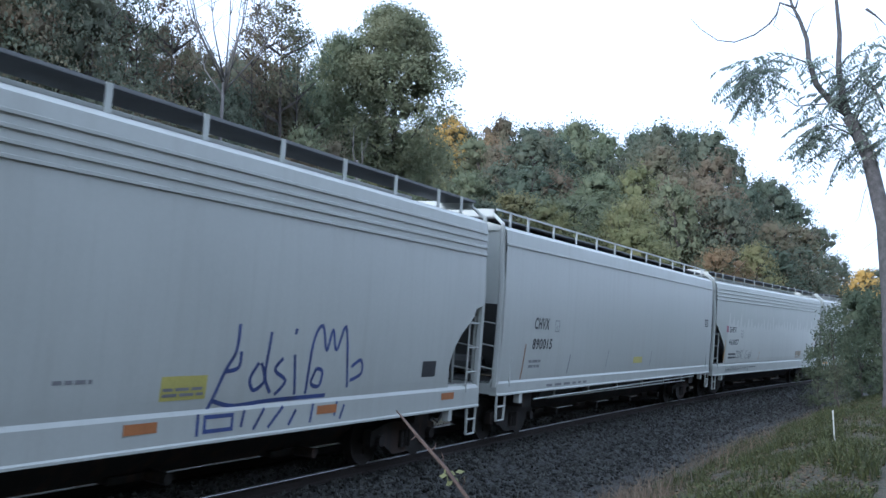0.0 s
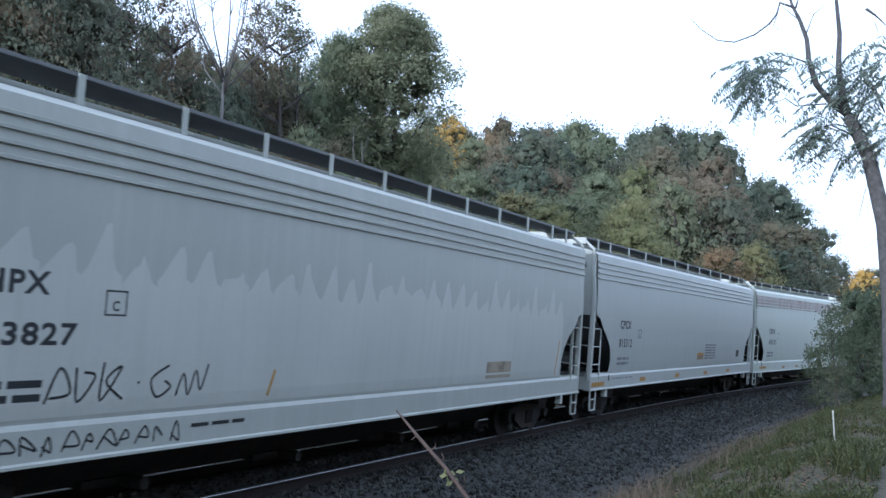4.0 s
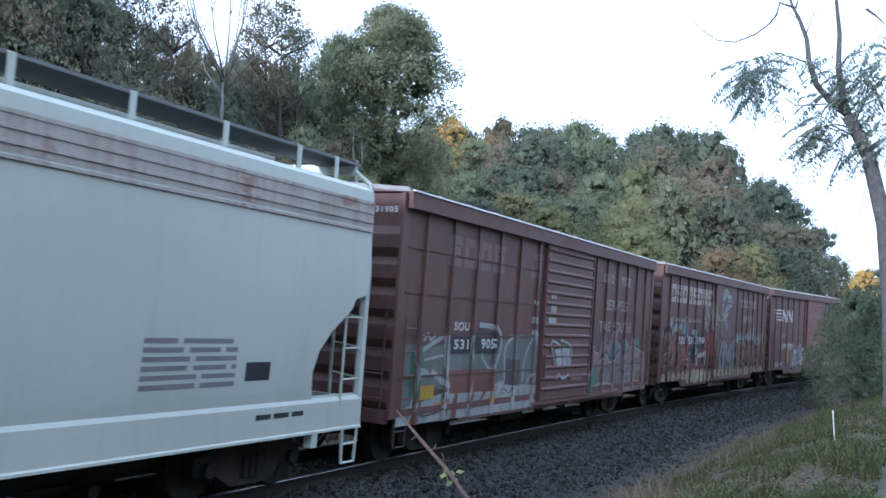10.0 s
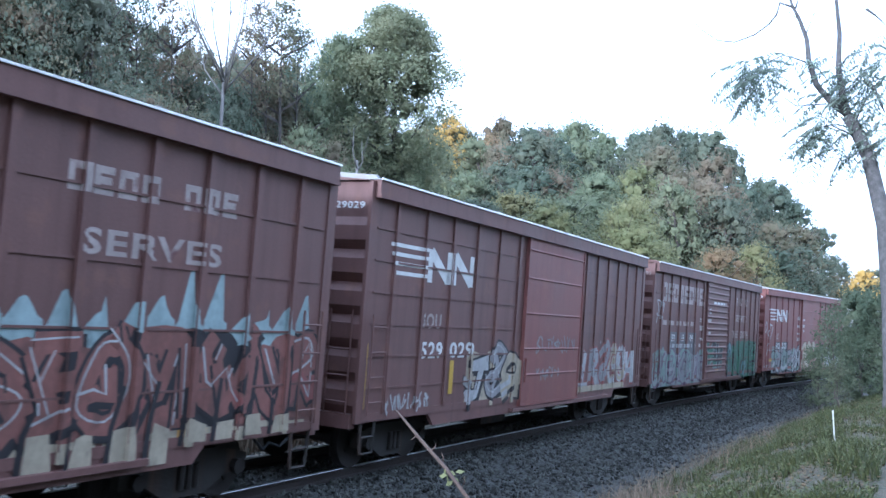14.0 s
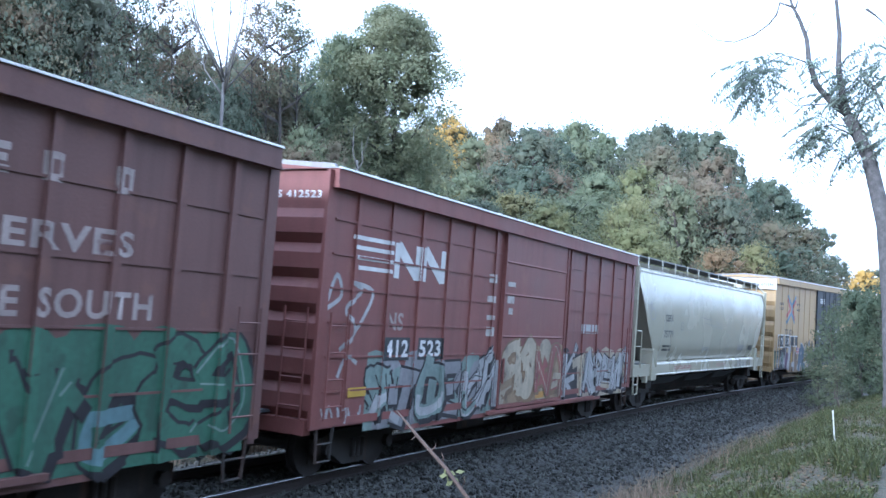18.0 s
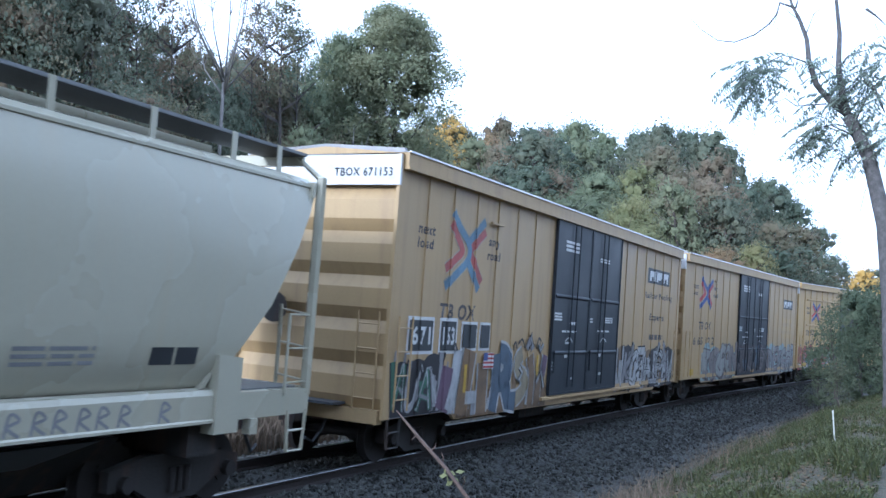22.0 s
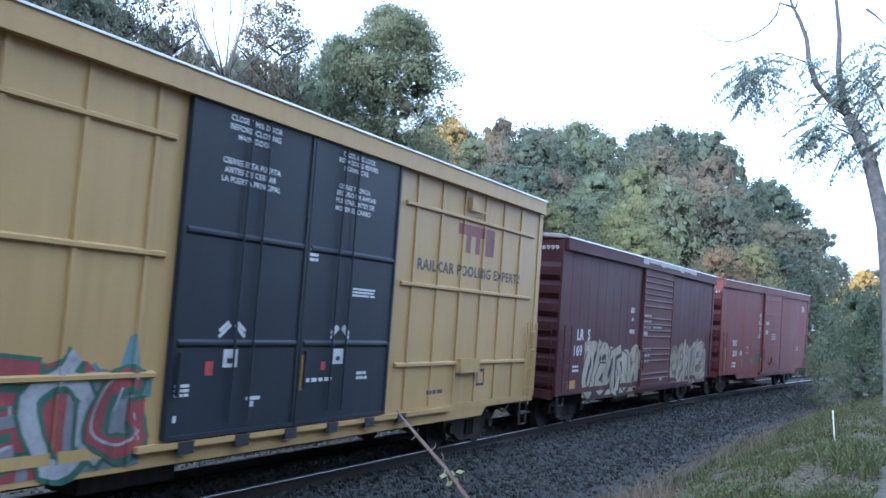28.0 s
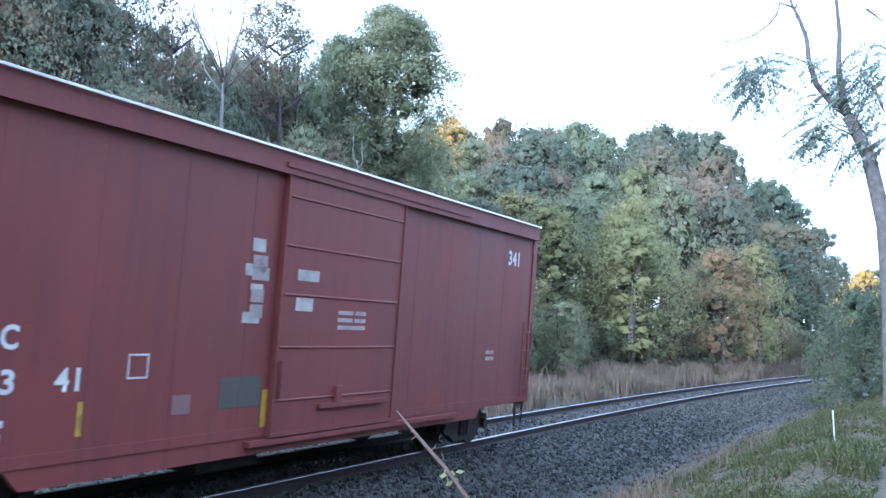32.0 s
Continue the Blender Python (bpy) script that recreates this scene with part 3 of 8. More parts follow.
def trunk_mesh(seed):
    """A trunk one metre high in z and in girth, that sends limbs into the crown."""
    r, bm = random.Random(seed), bmesh.new()
    wob = [Vector((r.gauss(0, 0.05), r.gauss(0, 0.05), 0)) for i in range(6)]
    pts = [Vector((0, 0, -0.05))] + [Vector((0, 0, z)) + wob[i] for i, z in enumerate((0.15, 0.35, 0.55, 0.75, 0.95))]
    tube(bm, pts, (0.075, 0.06, 0.05, 0.04, 0.026, 0.008), 7)
    for i in range(13):
        z = r.uniform(0.3, 0.85)
        a, ln = r.random() * math.tau, r.uniform(0.5, 0.95) * (1.1 - z * 0.7)
        b = Vector((0, 0, z))
        d = Vector((math.cos(a), math.sin(a), 0))
        tube(bm, [b, b + d * ln * 0.5 + Vector((0, 0, 0.06)), b + d * ln + Vector((0, 0, 0.16))], (0.0065, 0.004, 0.0015), 5)
    me = bpy.data.meshes.new("trunk")
    bm.to_mesh(me)
    bm.free()
    me.polygons.foreach_set("use_smooth", [True] * len(me.polygons))
    return me


def slim_mesh(seed):
    """A slim bare trunk whose limbs all start within the crown."""
    r, bm = random.Random(seed), bmesh.new()
    tube(bm, [Vector((0, 0, -0.05)), Vector((0.03, 0.02, 0.4)), Vector((-0.02, 0.03, 0.7)), Vector((0.02, 0, 0.96))], (0.05, 0.042, 0.032, 0.006), 7)
    for i in range(11):
        z, a, ln = r.uniform(0.62, 0.9), r.random() * math.tau, r.uniform(0.45, 0.9)
        d, b = Vector((math.cos(a), math.sin(a), 0)), Vector((0, 0, z))
        tube(bm, [b, b + d * ln * 0.5 + Vector((0, 0, 0.03)), b + d * ln + Vector((0, 0, 0.07))], (0.005, 0.003, 0.0012), 4)
    me = bpy.data.meshes.new("trunk")
    bm.to_mesh(me)
    bm.free()
    me.materials.append(BARK)
    me.polygons.foreach_set("use_smooth", [True] * len(me.polygons))
    return me


SLIM = [slim_mesh(320 + i) for i in range(3)]
TRUNKS = [trunk_mesh(300 + i) for i in range(4)]
PALE_TRUNKS = [t.copy() for t in TRUNKS]
for t in TRUNKS:
    t.materials.append(BARK)
for t in PALE_TRUNKS:
    t.materials.append(PALE_BARK)
TREE_WORDS = {"dark": "dark green", "deep": "deep green", "green": "green", "lime": "yellow-green", "rust": "russet brown", "orange": "orange-brown", "sun_gold": "golden"}


def tree(x, y, top, radius, colour, seed, bare=0.3, thin=False, pale=False, name="tree", label="", base=None, full=False):
    """A tree on the ground at x, y whose crown reaches the height top; bare: the share of it below the crown."""
    r = random.Random(seed)
    z = height(x, y) if base is None else base
    h = max(1.5, top - z)
    root = tagged(new(name), label or TREE_WORDS[colour] + (" thinly leaved autumn tree" if thin else " leafy autumn tree") + " on the slope behind the track", "tree" if name == "tree" else "bush", "woods")
    root.matrix_world = pose(x, y, z - 0.1, 0, 0, r.uniform(0, 360))
    t = link("trunk", SLIM[seed % 3] if thin and name == "tree" else (PALE_TRUNKS if pale else TRUNKS)[r.randrange(4)], None, root)
    t.scale = (radius, radius, h * 0.97) if name != "bush" else (radius * 0.6, radius * 0.6, h * 0.9)
    up = h * (1 - bare)
    family = 4 if full else 2 if thin else 3 if name == "bush" else 5 if x > 70 else 1 if up / radius > 3.0 else 6 if x < 42 else 0
    c = link("crown", crown_for(r.randrange(3), family, colour), None, root)
    c.location, c.scale = (0, 0, h * bare), (radius, radius, up * 1.04 / CROWN_TALL[family])
    return root


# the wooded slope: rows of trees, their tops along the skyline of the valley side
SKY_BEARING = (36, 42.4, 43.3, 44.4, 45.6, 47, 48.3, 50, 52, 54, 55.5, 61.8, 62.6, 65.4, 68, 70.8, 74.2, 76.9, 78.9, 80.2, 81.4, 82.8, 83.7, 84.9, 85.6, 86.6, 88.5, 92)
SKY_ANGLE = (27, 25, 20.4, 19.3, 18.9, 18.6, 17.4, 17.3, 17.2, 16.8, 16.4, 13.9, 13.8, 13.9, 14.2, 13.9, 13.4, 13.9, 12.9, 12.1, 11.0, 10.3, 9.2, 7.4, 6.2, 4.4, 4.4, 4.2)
rt = random.Random(77)


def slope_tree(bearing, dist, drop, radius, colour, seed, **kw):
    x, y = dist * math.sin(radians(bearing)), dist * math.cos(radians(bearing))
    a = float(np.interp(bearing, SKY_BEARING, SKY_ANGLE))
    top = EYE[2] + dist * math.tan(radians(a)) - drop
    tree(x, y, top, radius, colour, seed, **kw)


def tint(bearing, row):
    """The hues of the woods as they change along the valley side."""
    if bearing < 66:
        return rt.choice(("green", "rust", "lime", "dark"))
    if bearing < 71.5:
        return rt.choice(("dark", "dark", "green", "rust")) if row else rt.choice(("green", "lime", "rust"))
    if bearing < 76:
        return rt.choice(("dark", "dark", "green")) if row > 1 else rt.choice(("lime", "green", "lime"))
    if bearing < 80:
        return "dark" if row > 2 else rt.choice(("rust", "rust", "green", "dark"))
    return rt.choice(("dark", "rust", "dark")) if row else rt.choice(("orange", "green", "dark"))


n = 0
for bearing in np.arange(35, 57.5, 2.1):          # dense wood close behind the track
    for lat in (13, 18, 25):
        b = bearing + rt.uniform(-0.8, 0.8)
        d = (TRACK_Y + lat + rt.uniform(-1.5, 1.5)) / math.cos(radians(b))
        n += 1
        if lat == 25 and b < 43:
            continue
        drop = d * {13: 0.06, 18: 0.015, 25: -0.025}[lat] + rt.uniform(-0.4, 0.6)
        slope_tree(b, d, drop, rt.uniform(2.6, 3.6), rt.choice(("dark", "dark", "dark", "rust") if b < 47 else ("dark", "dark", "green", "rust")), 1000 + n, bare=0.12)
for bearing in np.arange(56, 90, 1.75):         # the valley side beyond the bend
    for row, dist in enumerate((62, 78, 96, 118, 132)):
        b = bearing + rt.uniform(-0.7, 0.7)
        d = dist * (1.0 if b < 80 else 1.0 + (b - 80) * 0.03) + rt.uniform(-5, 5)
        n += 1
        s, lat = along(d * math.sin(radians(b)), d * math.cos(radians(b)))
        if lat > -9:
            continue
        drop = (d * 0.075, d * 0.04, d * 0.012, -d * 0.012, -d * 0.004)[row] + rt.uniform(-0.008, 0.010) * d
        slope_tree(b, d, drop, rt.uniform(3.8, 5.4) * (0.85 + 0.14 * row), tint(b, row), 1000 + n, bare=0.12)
# the big round-headed tree and its neighbours
tree(41.6, 24.0, 20.4, 4.9, "green", 1, bare=0.40, full=True, label="tall round-headed green tree above the track")
tree(39.6, 25.8, 18.6, 3.2, "green", 2, bare=0.30, full=True)
tree(42.0, 23.4, 13.6, 2.4, "green", 3, bare=0.30, full=True)
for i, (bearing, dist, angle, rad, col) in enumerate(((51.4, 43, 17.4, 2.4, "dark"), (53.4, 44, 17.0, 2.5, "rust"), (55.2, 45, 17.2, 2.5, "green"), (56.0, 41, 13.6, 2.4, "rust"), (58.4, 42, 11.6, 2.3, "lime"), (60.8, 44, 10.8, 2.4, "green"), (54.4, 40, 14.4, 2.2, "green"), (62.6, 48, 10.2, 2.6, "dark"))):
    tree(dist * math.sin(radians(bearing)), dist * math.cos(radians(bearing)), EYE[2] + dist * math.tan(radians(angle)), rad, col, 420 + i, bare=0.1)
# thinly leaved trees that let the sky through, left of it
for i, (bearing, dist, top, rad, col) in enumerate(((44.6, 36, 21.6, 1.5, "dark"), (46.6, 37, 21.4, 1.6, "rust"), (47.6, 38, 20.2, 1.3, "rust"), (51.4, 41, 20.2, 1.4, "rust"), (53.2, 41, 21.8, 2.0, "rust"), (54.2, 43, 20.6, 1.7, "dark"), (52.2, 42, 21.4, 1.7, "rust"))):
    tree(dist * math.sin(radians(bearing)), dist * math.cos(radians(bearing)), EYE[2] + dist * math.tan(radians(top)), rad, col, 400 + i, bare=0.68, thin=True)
tree(98.6, 48.9, 31.4, 4.4, "sun_gold", 7, bare=0.3, label="treetop on the ridge with sunlight in its golden leaf colour")


def bare_tree(bearing, dist, fork, top, seed, limbs, reach_most):
    """A pale trunk that forks into a fan of nearly leafless limbs."""
    r = random.Random(seed)
    x, y = dist * math.sin(radians(bearing)), dist * math.cos(radians(bearing))
    z = height(x, y)
    root = tagged(new("tree"), "tall pale-barked tree with a fan of nearly bare limbs", "tree", "woods")
    root.matrix_world = pose(x, y, z - 0.1)
    f, t = EYE[2] + dist * math.tan(radians(fork)) - z, EYE[2] + dist * math.tan(radians(top)) - z
    part("trunk", tube(bmesh.new(), [(0, 0, 0), (0.1, 0.1, f * 0.4), (0.0, 0.05, f * 0.75), (0.1, 0, f)], (0.085, 0.07, 0.06, 0.05), 8), PALE_BARK, root, smooth=True)
    for i in range(limbs):
        a, reach = math.tau * i / limbs + r.uniform(-0.2, 0.2), r.uniform(0.25, 1.0) * reach_most
        b = Vector((0.1, 0, f * r.uniform(0.9, 1.0)))
        e = b + Vector((math.cos(a) * reach, math.sin(a) * reach, (t - f) * r.uniform(0.55, 1.1)))
        m = b.lerp(e, 0.5) + Vector((math.cos(a) * 0.25, math.sin(a) * 0.25, -0.2))
        bm = tube(bmesh.new(), [b, m, e], (0.036, 0.022, 0.008), 5)
        for k in range(limbs):
            p = m.lerp(e, r.random())
            tube(bm, [p, p + Vector((r.gauss(0, 0.5), r.gauss(0, 0.5), r.uniform(0.4, 1.1)))], (0.012, 0.004), 4)
        part("limb", bm, PALE_BARK, root, smooth=True)
    return root


bare_tree(49.6, 31, 17.4, 25.5, 5, 11, 2.1)
bare_tree(57.8, 37, 12.4, 15.2, 6, 2, 0.5)
# edge of the wood behind the dry grass
for i, (s, lat, top, rad, col) in enumerate(((30, -12, 6.5, 2.4, "green"), (35, -13, 7.5, 2.6, "dark"), (40, -12, 7, 2.4, "rust"), (45.5, -12.5, 8.2, 3.4, "lime"), (51.5, -12.5, 11.2, 4.2, "lime"), (47, -9.5, 5.0, 2.2, "green"),
                                             (56, -10.5, 6, 2.2, "green"), (58, -13, 8.5, 3.2, "lime"), (69, -11.5, 8.5, 3.0, "lime"), (75, -11, 7.5, 2.6, "lime"), (80, -12, 8, 2.8, "dark"), (86, -10, 6.5, 2.6, "green"))):
    p = beside(s, lat, 0, False)
    tree(p.x, p.y, top, rad, col, 50 + i, bare=0.06)
for i in range(56):
    s, lat = 24 + i * 1.5 + rt.uniform(-0.6, 0.6), -rt.uniform(8.6, 11.5)
    p = beside(s, lat, 0, False)
    tree(p.x, p.y, height(p.x, p.y) + rt.uniform(1.8, 3.0) * (1.5 if i % 3 else 1.0), rt.uniform(1.3, 2.1), rt.choice(("green", "dark", "lime", "green", "rust")), 90 + i, bare=0.0, name="bush", label="leafy bush at the foot of the wooded slope")
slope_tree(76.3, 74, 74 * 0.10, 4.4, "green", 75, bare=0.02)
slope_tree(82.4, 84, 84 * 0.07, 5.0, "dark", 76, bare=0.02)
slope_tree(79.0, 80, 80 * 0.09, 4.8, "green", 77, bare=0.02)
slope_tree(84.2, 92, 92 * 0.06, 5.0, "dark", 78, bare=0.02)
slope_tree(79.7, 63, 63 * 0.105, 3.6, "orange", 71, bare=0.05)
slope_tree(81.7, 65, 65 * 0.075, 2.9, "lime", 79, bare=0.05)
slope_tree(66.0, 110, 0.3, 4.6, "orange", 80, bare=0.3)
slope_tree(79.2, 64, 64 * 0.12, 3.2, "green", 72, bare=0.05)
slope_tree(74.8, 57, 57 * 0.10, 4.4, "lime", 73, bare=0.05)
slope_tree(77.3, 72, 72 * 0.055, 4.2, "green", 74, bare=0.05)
# bushes where the line runs out of sight; beyond, a tree with sunlight in its leaf colour
for i, (x, y, top, rad, col) in enumerate(((37.5, 2.9, 3.6, 1.2, "deep"), (41, 2.2, 4.4, 1.6, "deep"), (45, 2.5, 4.8, 1.9, "deep"), (39.5, 1.3, 4.2, 1.5, "deep"), (49, 1.7, 5.3, 2.2, "deep"), (34.5, 2.6, 1.8, 0.9, "deep"), (35.5, 0.3, 3.3, 1.4, "deep"), (43, 4.0, 2.3, 1.0, "deep"))):
    tree(x, y, top, rad, col, 140 + i, bare=0.0, thin=i in (0, 4, 5), name="bush", label="leafy green bush beside the bend of the track")
tree(74, 3.4, 8.2, 2.6, "sun_gold", 160, bare=0.1, label="autumn tree beyond the bend with sunlight in its golden leaf colour")


# the near tree on the bank: grey forked trunk, hanging compound leaves
near = tagged(new("tree"), "slender grey forked tree with sparse drooping leaves on the bank", "tree")
bx, by = 26.0, 0.66
near.matrix_world = pose(bx, by, height(bx, by) - 0.05)


def spot(bearing, angle, dist=26.0):
    d = Vector((dist * math.sin(radians(bearing)), dist * math.cos(radians(bearing)), EYE[2] + dist * math.tan(radians(angle))))
    return d - near.matrix_world.translation


TRUNK_LINE = [spot(88.55, -4.2), spot(88.6, -1.5), spot(88.72, 3.0), spot(88.66, 7.2), spot(88.08, 11.0), spot(87.42, 12.8), spot(87.1, 13.4)]
part("trunk", tube(bmesh.new(), [TRUNK_LINE[0] - Vector((0, 0, 0.25)), TRUNK_LINE[0] + Vector((0, 0, 0.25))] + TRUNK_LINE[1:], (0.46, 0.33, 0.25, 0.225, 0.205, 0.175, 0.16, 0.15), 14), NEAR_BARK, near, smooth=True)
BOUGHS = [
    ([spot(87.11, 13.51), spot(86.26, 14.33), spot(85.56, 15.35), spot(85.24, 16.64), spot(85.19, 17.90), spot(84.85, 19.03), spot(84.52, 19.78), spot(84.18, 20.96)], 0.105),
    ([spot(87.11, 13.51), spot(86.89, 14.72), spot(86.79, 16.14), spot(86.97, 17.97), spot(86.90, 19.81), spot(86.91, 21.01)], 0.11),
    ([spot(84.67, 19.67), spot(83.81, 20.09), spot(83.62, 19.50), spot(83.18, 19.02), spot(82.29, 18.50), spot(81.14, 18.22), spot(80.17, 18.42), spot(79.21, 19.15), spot(78.67, 19.77)], 0.034),
    ([spot(83.58, 19.35), spot(83.39, 18.90), spot(83.72, 18.58), spot(84.20, 18.65)], 0.012),
    ([spot(84.67, 19.67), spot(84.93, 20.40)], 0.03),
    ([spot(85.14, 18.15), spot(85.64, 19.23), spot(86.27, 19.60)], 0.02),
    ([spot(84.99, 18.85), spot(84.40, 19.40), spot(83.80, 20.00)], 0.018),
    ([spot(85.23, 16.58), spot(84.42, 16.96), spot(83.80, 17.19), spot(82.67, 16.78), spot(81.84, 16.07)], 0.025),
    ([spot(86.04, 14.22), spot(85.35, 14.24), spot(84.42, 14.27), spot(83.83, 14.75), spot(83.19, 14.59), spot(82.43, 15.11)], 0.022),
    ([spot(87.82, 11.96), spot(87.05, 12.51), spot(86.19, 13.01), spot(85.27, 12.91), spot(84.63, 12.43)], 0.028),
    ([spot(87.88, 11.57), spot(87.26, 10.91), spot(86.38, 11.15), spot(85.19, 11.42)], 0.014),
    ([spot(86.88, 16.13), spot(87.31, 16.69), spot(88.21, 16.87), spot(89.10, 17.05)], 0.025),
    ([spot(86.78, 15.98), spot(86.24, 16.52), spot(85.77, 16.33)], 0.014),
    ([spot(87.03, 14.55), spot(86.47, 15.24), spot(86.36, 16.04)], 0.014),
    ([spot(87.50, 13.09), spot(88.04, 14.12), spot(88.68, 14.97), spot(89.24, 15.51)], 0.03),
    ([spot(88.11, 15.29), spot(88.52, 14.83), spot(88.80, 14.18), spot(89.04, 13.38)], 0.07),
    ([spot(88.44, 19.09), spot(88.92, 18.65), spot(89.40, 18.06)], 0.04),
    ([spot(88.83, 18.30), spot(89.03, 17.67)], 0.012),
    ([spot(88.39, 10.33), spot(87.74, 9.13), spot(87.36, 7.74), spot(86.73, 6.99)], 0.014),
    ([spot(88.39, 9.39), spot(87.83, 8.33), spot(88.06, 7.22)], 0.01),
    ([spot(88.33, 6.57), spot(87.55, 5.99), spot(86.66, 5.72)], 0.008),
]
for pts, r0 in BOUGHS:
    part("limb", tube(bmesh.new(), pts, [r0 * (1 - 0.75 * i / (len(pts) - 1)) for i in range(len(pts))], 7), NEAR_BARK, near, smooth=True)
rl = random.Random(9)


def spray_of_leaves(points, reach, count, name="foliage"):
    """Drooping feathered leaves: a long arched stalk with paired pointed leaflets, hung from the twigs."""
    v, f, wood = [], [], bmesh.new()
    for i in range(count):
        p = rl.choice(points) + Vector((rl.gauss(0, reach), rl.gauss(0, reach * 0.7), rl.gauss(0, reach * 0.5)))
        ln = rl.uniform(0.5, 0.95)
        d = Vector((rl.gauss(0, 0.6), rl.gauss(0.35, 0.6), rl.uniform(-0.7, 0.15))).normalized()
        at = [p + d * ln * u + Vector((0, 0, -ln * 0.45 * u * u)) for u in (0, 0.35, 0.7, 1.0)]
        tube(wood, at, 0.005, 3)
        side = d.cross(Vector((0, 0, 1))).normalized()
        for k in range(2, 11):
            u = k / 10
            q = p + d * ln * u + Vector((0, 0, -ln * 0.45 * u * u))
            for sgn in (1, -1):
                if rl.random() < 0.12:
                    continue
                e = (side * sgn + d * 0.4 + Vector((0, 0, rl.uniform(-1.1, -0.3)))).normalized() * rl.uniform(0.14, 0.23)
                w, c = d * 0.034, len(v)
                v += [tuple(q), tuple(q + e * 0.45 + w), tuple(q + e), tuple(q + e * 0.45 - w)]
                f.append((c, c + 1, c + 2, c + 3))
    tagged(part("twig_spray", wood, NEAR_BARK, near), kind="stuff")
    tagged(link(name, mesh_of(name, v, f, NEAR_LEAF), None, near), kind="stuff")


NEAR_LEAF = leafy("near_leaves", (0.21, 0.25, 0.20), (0.25, 0.28, 0.22), 0.55)
spray_of_leaves([spot(84.26, 16.92), spot(83.32, 17.06), spot(82.35, 16.72), spot(81.84, 16.07), spot(82.97, 16.43), spot(82.12, 15.40), spot(82.62, 15.83)], 0.30, 80)
spray_of_leaves([spot(86.48, 12.98), spot(85.64, 13.06), spot(84.89, 12.69), spot(86.14, 12.28), spot(86.69, 11.44), spot(85.25, 12.53)], 0.26, 58)
spray_of_leaves([spot(87.77, 16.93), spot(88.80, 16.94), spot(89.10, 16.14), spot(88.51, 14.68), spot(88.91, 13.08), spot(88.03, 13.96), spot(88.92, 11.84), spot(88.44, 12.05), spot(87.80, 15.08)], 0.40, 125)
spray_of_leaves([spot(86.10, 16.69), spot(86.20, 15.90), spot(84.16, 15.03), spot(85.36, 14.43)], 0.16, 14)
spray_of_leaves([spot(86.36, 16.04), spot(87.25, 15.77), spot(86.60, 14.91)], 0.2, 16)

# a white stake on the bank, and the dead stalk that leans in front of the train
stake = tagged(new("stake"), "thin white painted wooden stake in the grassy bank", "stake")
sx, sy = 19.4, 1.56
stake.matrix_world = pose(sx, sy, height(sx, sy))
part("post", boxes((-0.012, 0.012, -0.012, 0.012, -0.1, 0.60)), STAKE_WHITE, stake)
part("cap", boxes((-0.014, 0.014, -0.014, 0.014, 0.54, 0.605)), surface("stake_top", (0.42, 0.42, 0.40), 0.5), stake)


def sight(bearing, angle, dist):
    return Vector((dist * math.sin(radians(bearing)), dist * math.cos(radians(bearing)), EYE[2] + dist * math.tan(radians(angle))))


stalk = tagged(new("dead_stalk"), "bent dead weed stalk leaning over the bank", "weed")
part("stem", tube(bmesh.new(), [sight(66.5, -14.5, 6.6), sight(64.6, -8.3, 6.6), sight(63.2, -6.4, 6.7), sight(61.6, -4.6, 6.8), sight(60.25, -2.95, 6.9)], (0.016, 0.015, 0.014, 0.013, 0.005), 6), DEAD_WOOD, stalk, smooth=True)
for a, b in (((63.0, -6.1), (62.9, -5.4)), ((62.3, -5.4), (62.6, -4.9)), ((64.1, -7.6), (64.3, -6.8)), ((61.4, -4.4), (61.1, -4.7))):
    part("twig", tube(bmesh.new(), [sight(*a, 6.75), sight((a[0] + b[0]) / 2 + 0.1, (a[1] + b[1]) / 2, 6.75), sight(*b, 6.75)], (0.006, 0.005, 0.002), 4), DEAD_WOOD, stalk)
bud_v, bud_f = [], []
for i in range(9):
    q = sight(63.6 + rl.gauss(0, 0.5), -6.9 + rl.gauss(0, 0.4), 6.7)
    e, c = Vector((rl.gauss(0, 1), rl.gauss(0, 1), rl.gauss(0, 1))).normalized() * 0.035, len(bud_v)
    o = e.orthogonal() * 0.5
    bud_v += [tuple(q - e), tuple(q + o), tuple(q + e), tuple(q - o)]
    bud_f.append((c, c + 1, c + 2, c + 3))
link("leaves", mesh_of("leaves", bud_v, bud_f, LEAVES["lime"]), None, stalk)

# ---- freight cars: x runs along the car from its left end, y = -1.6 is the side towards the camera ----
SIDE = 1.6
CARS = []          # (car, place of its middle along the train, length, wheelsets)


def car_root(name, label, start, length, category):
    root = tagged(new(name), label, category, "cars of the train")
    CARS.append((root, start + length / 2, length, []))
    return root


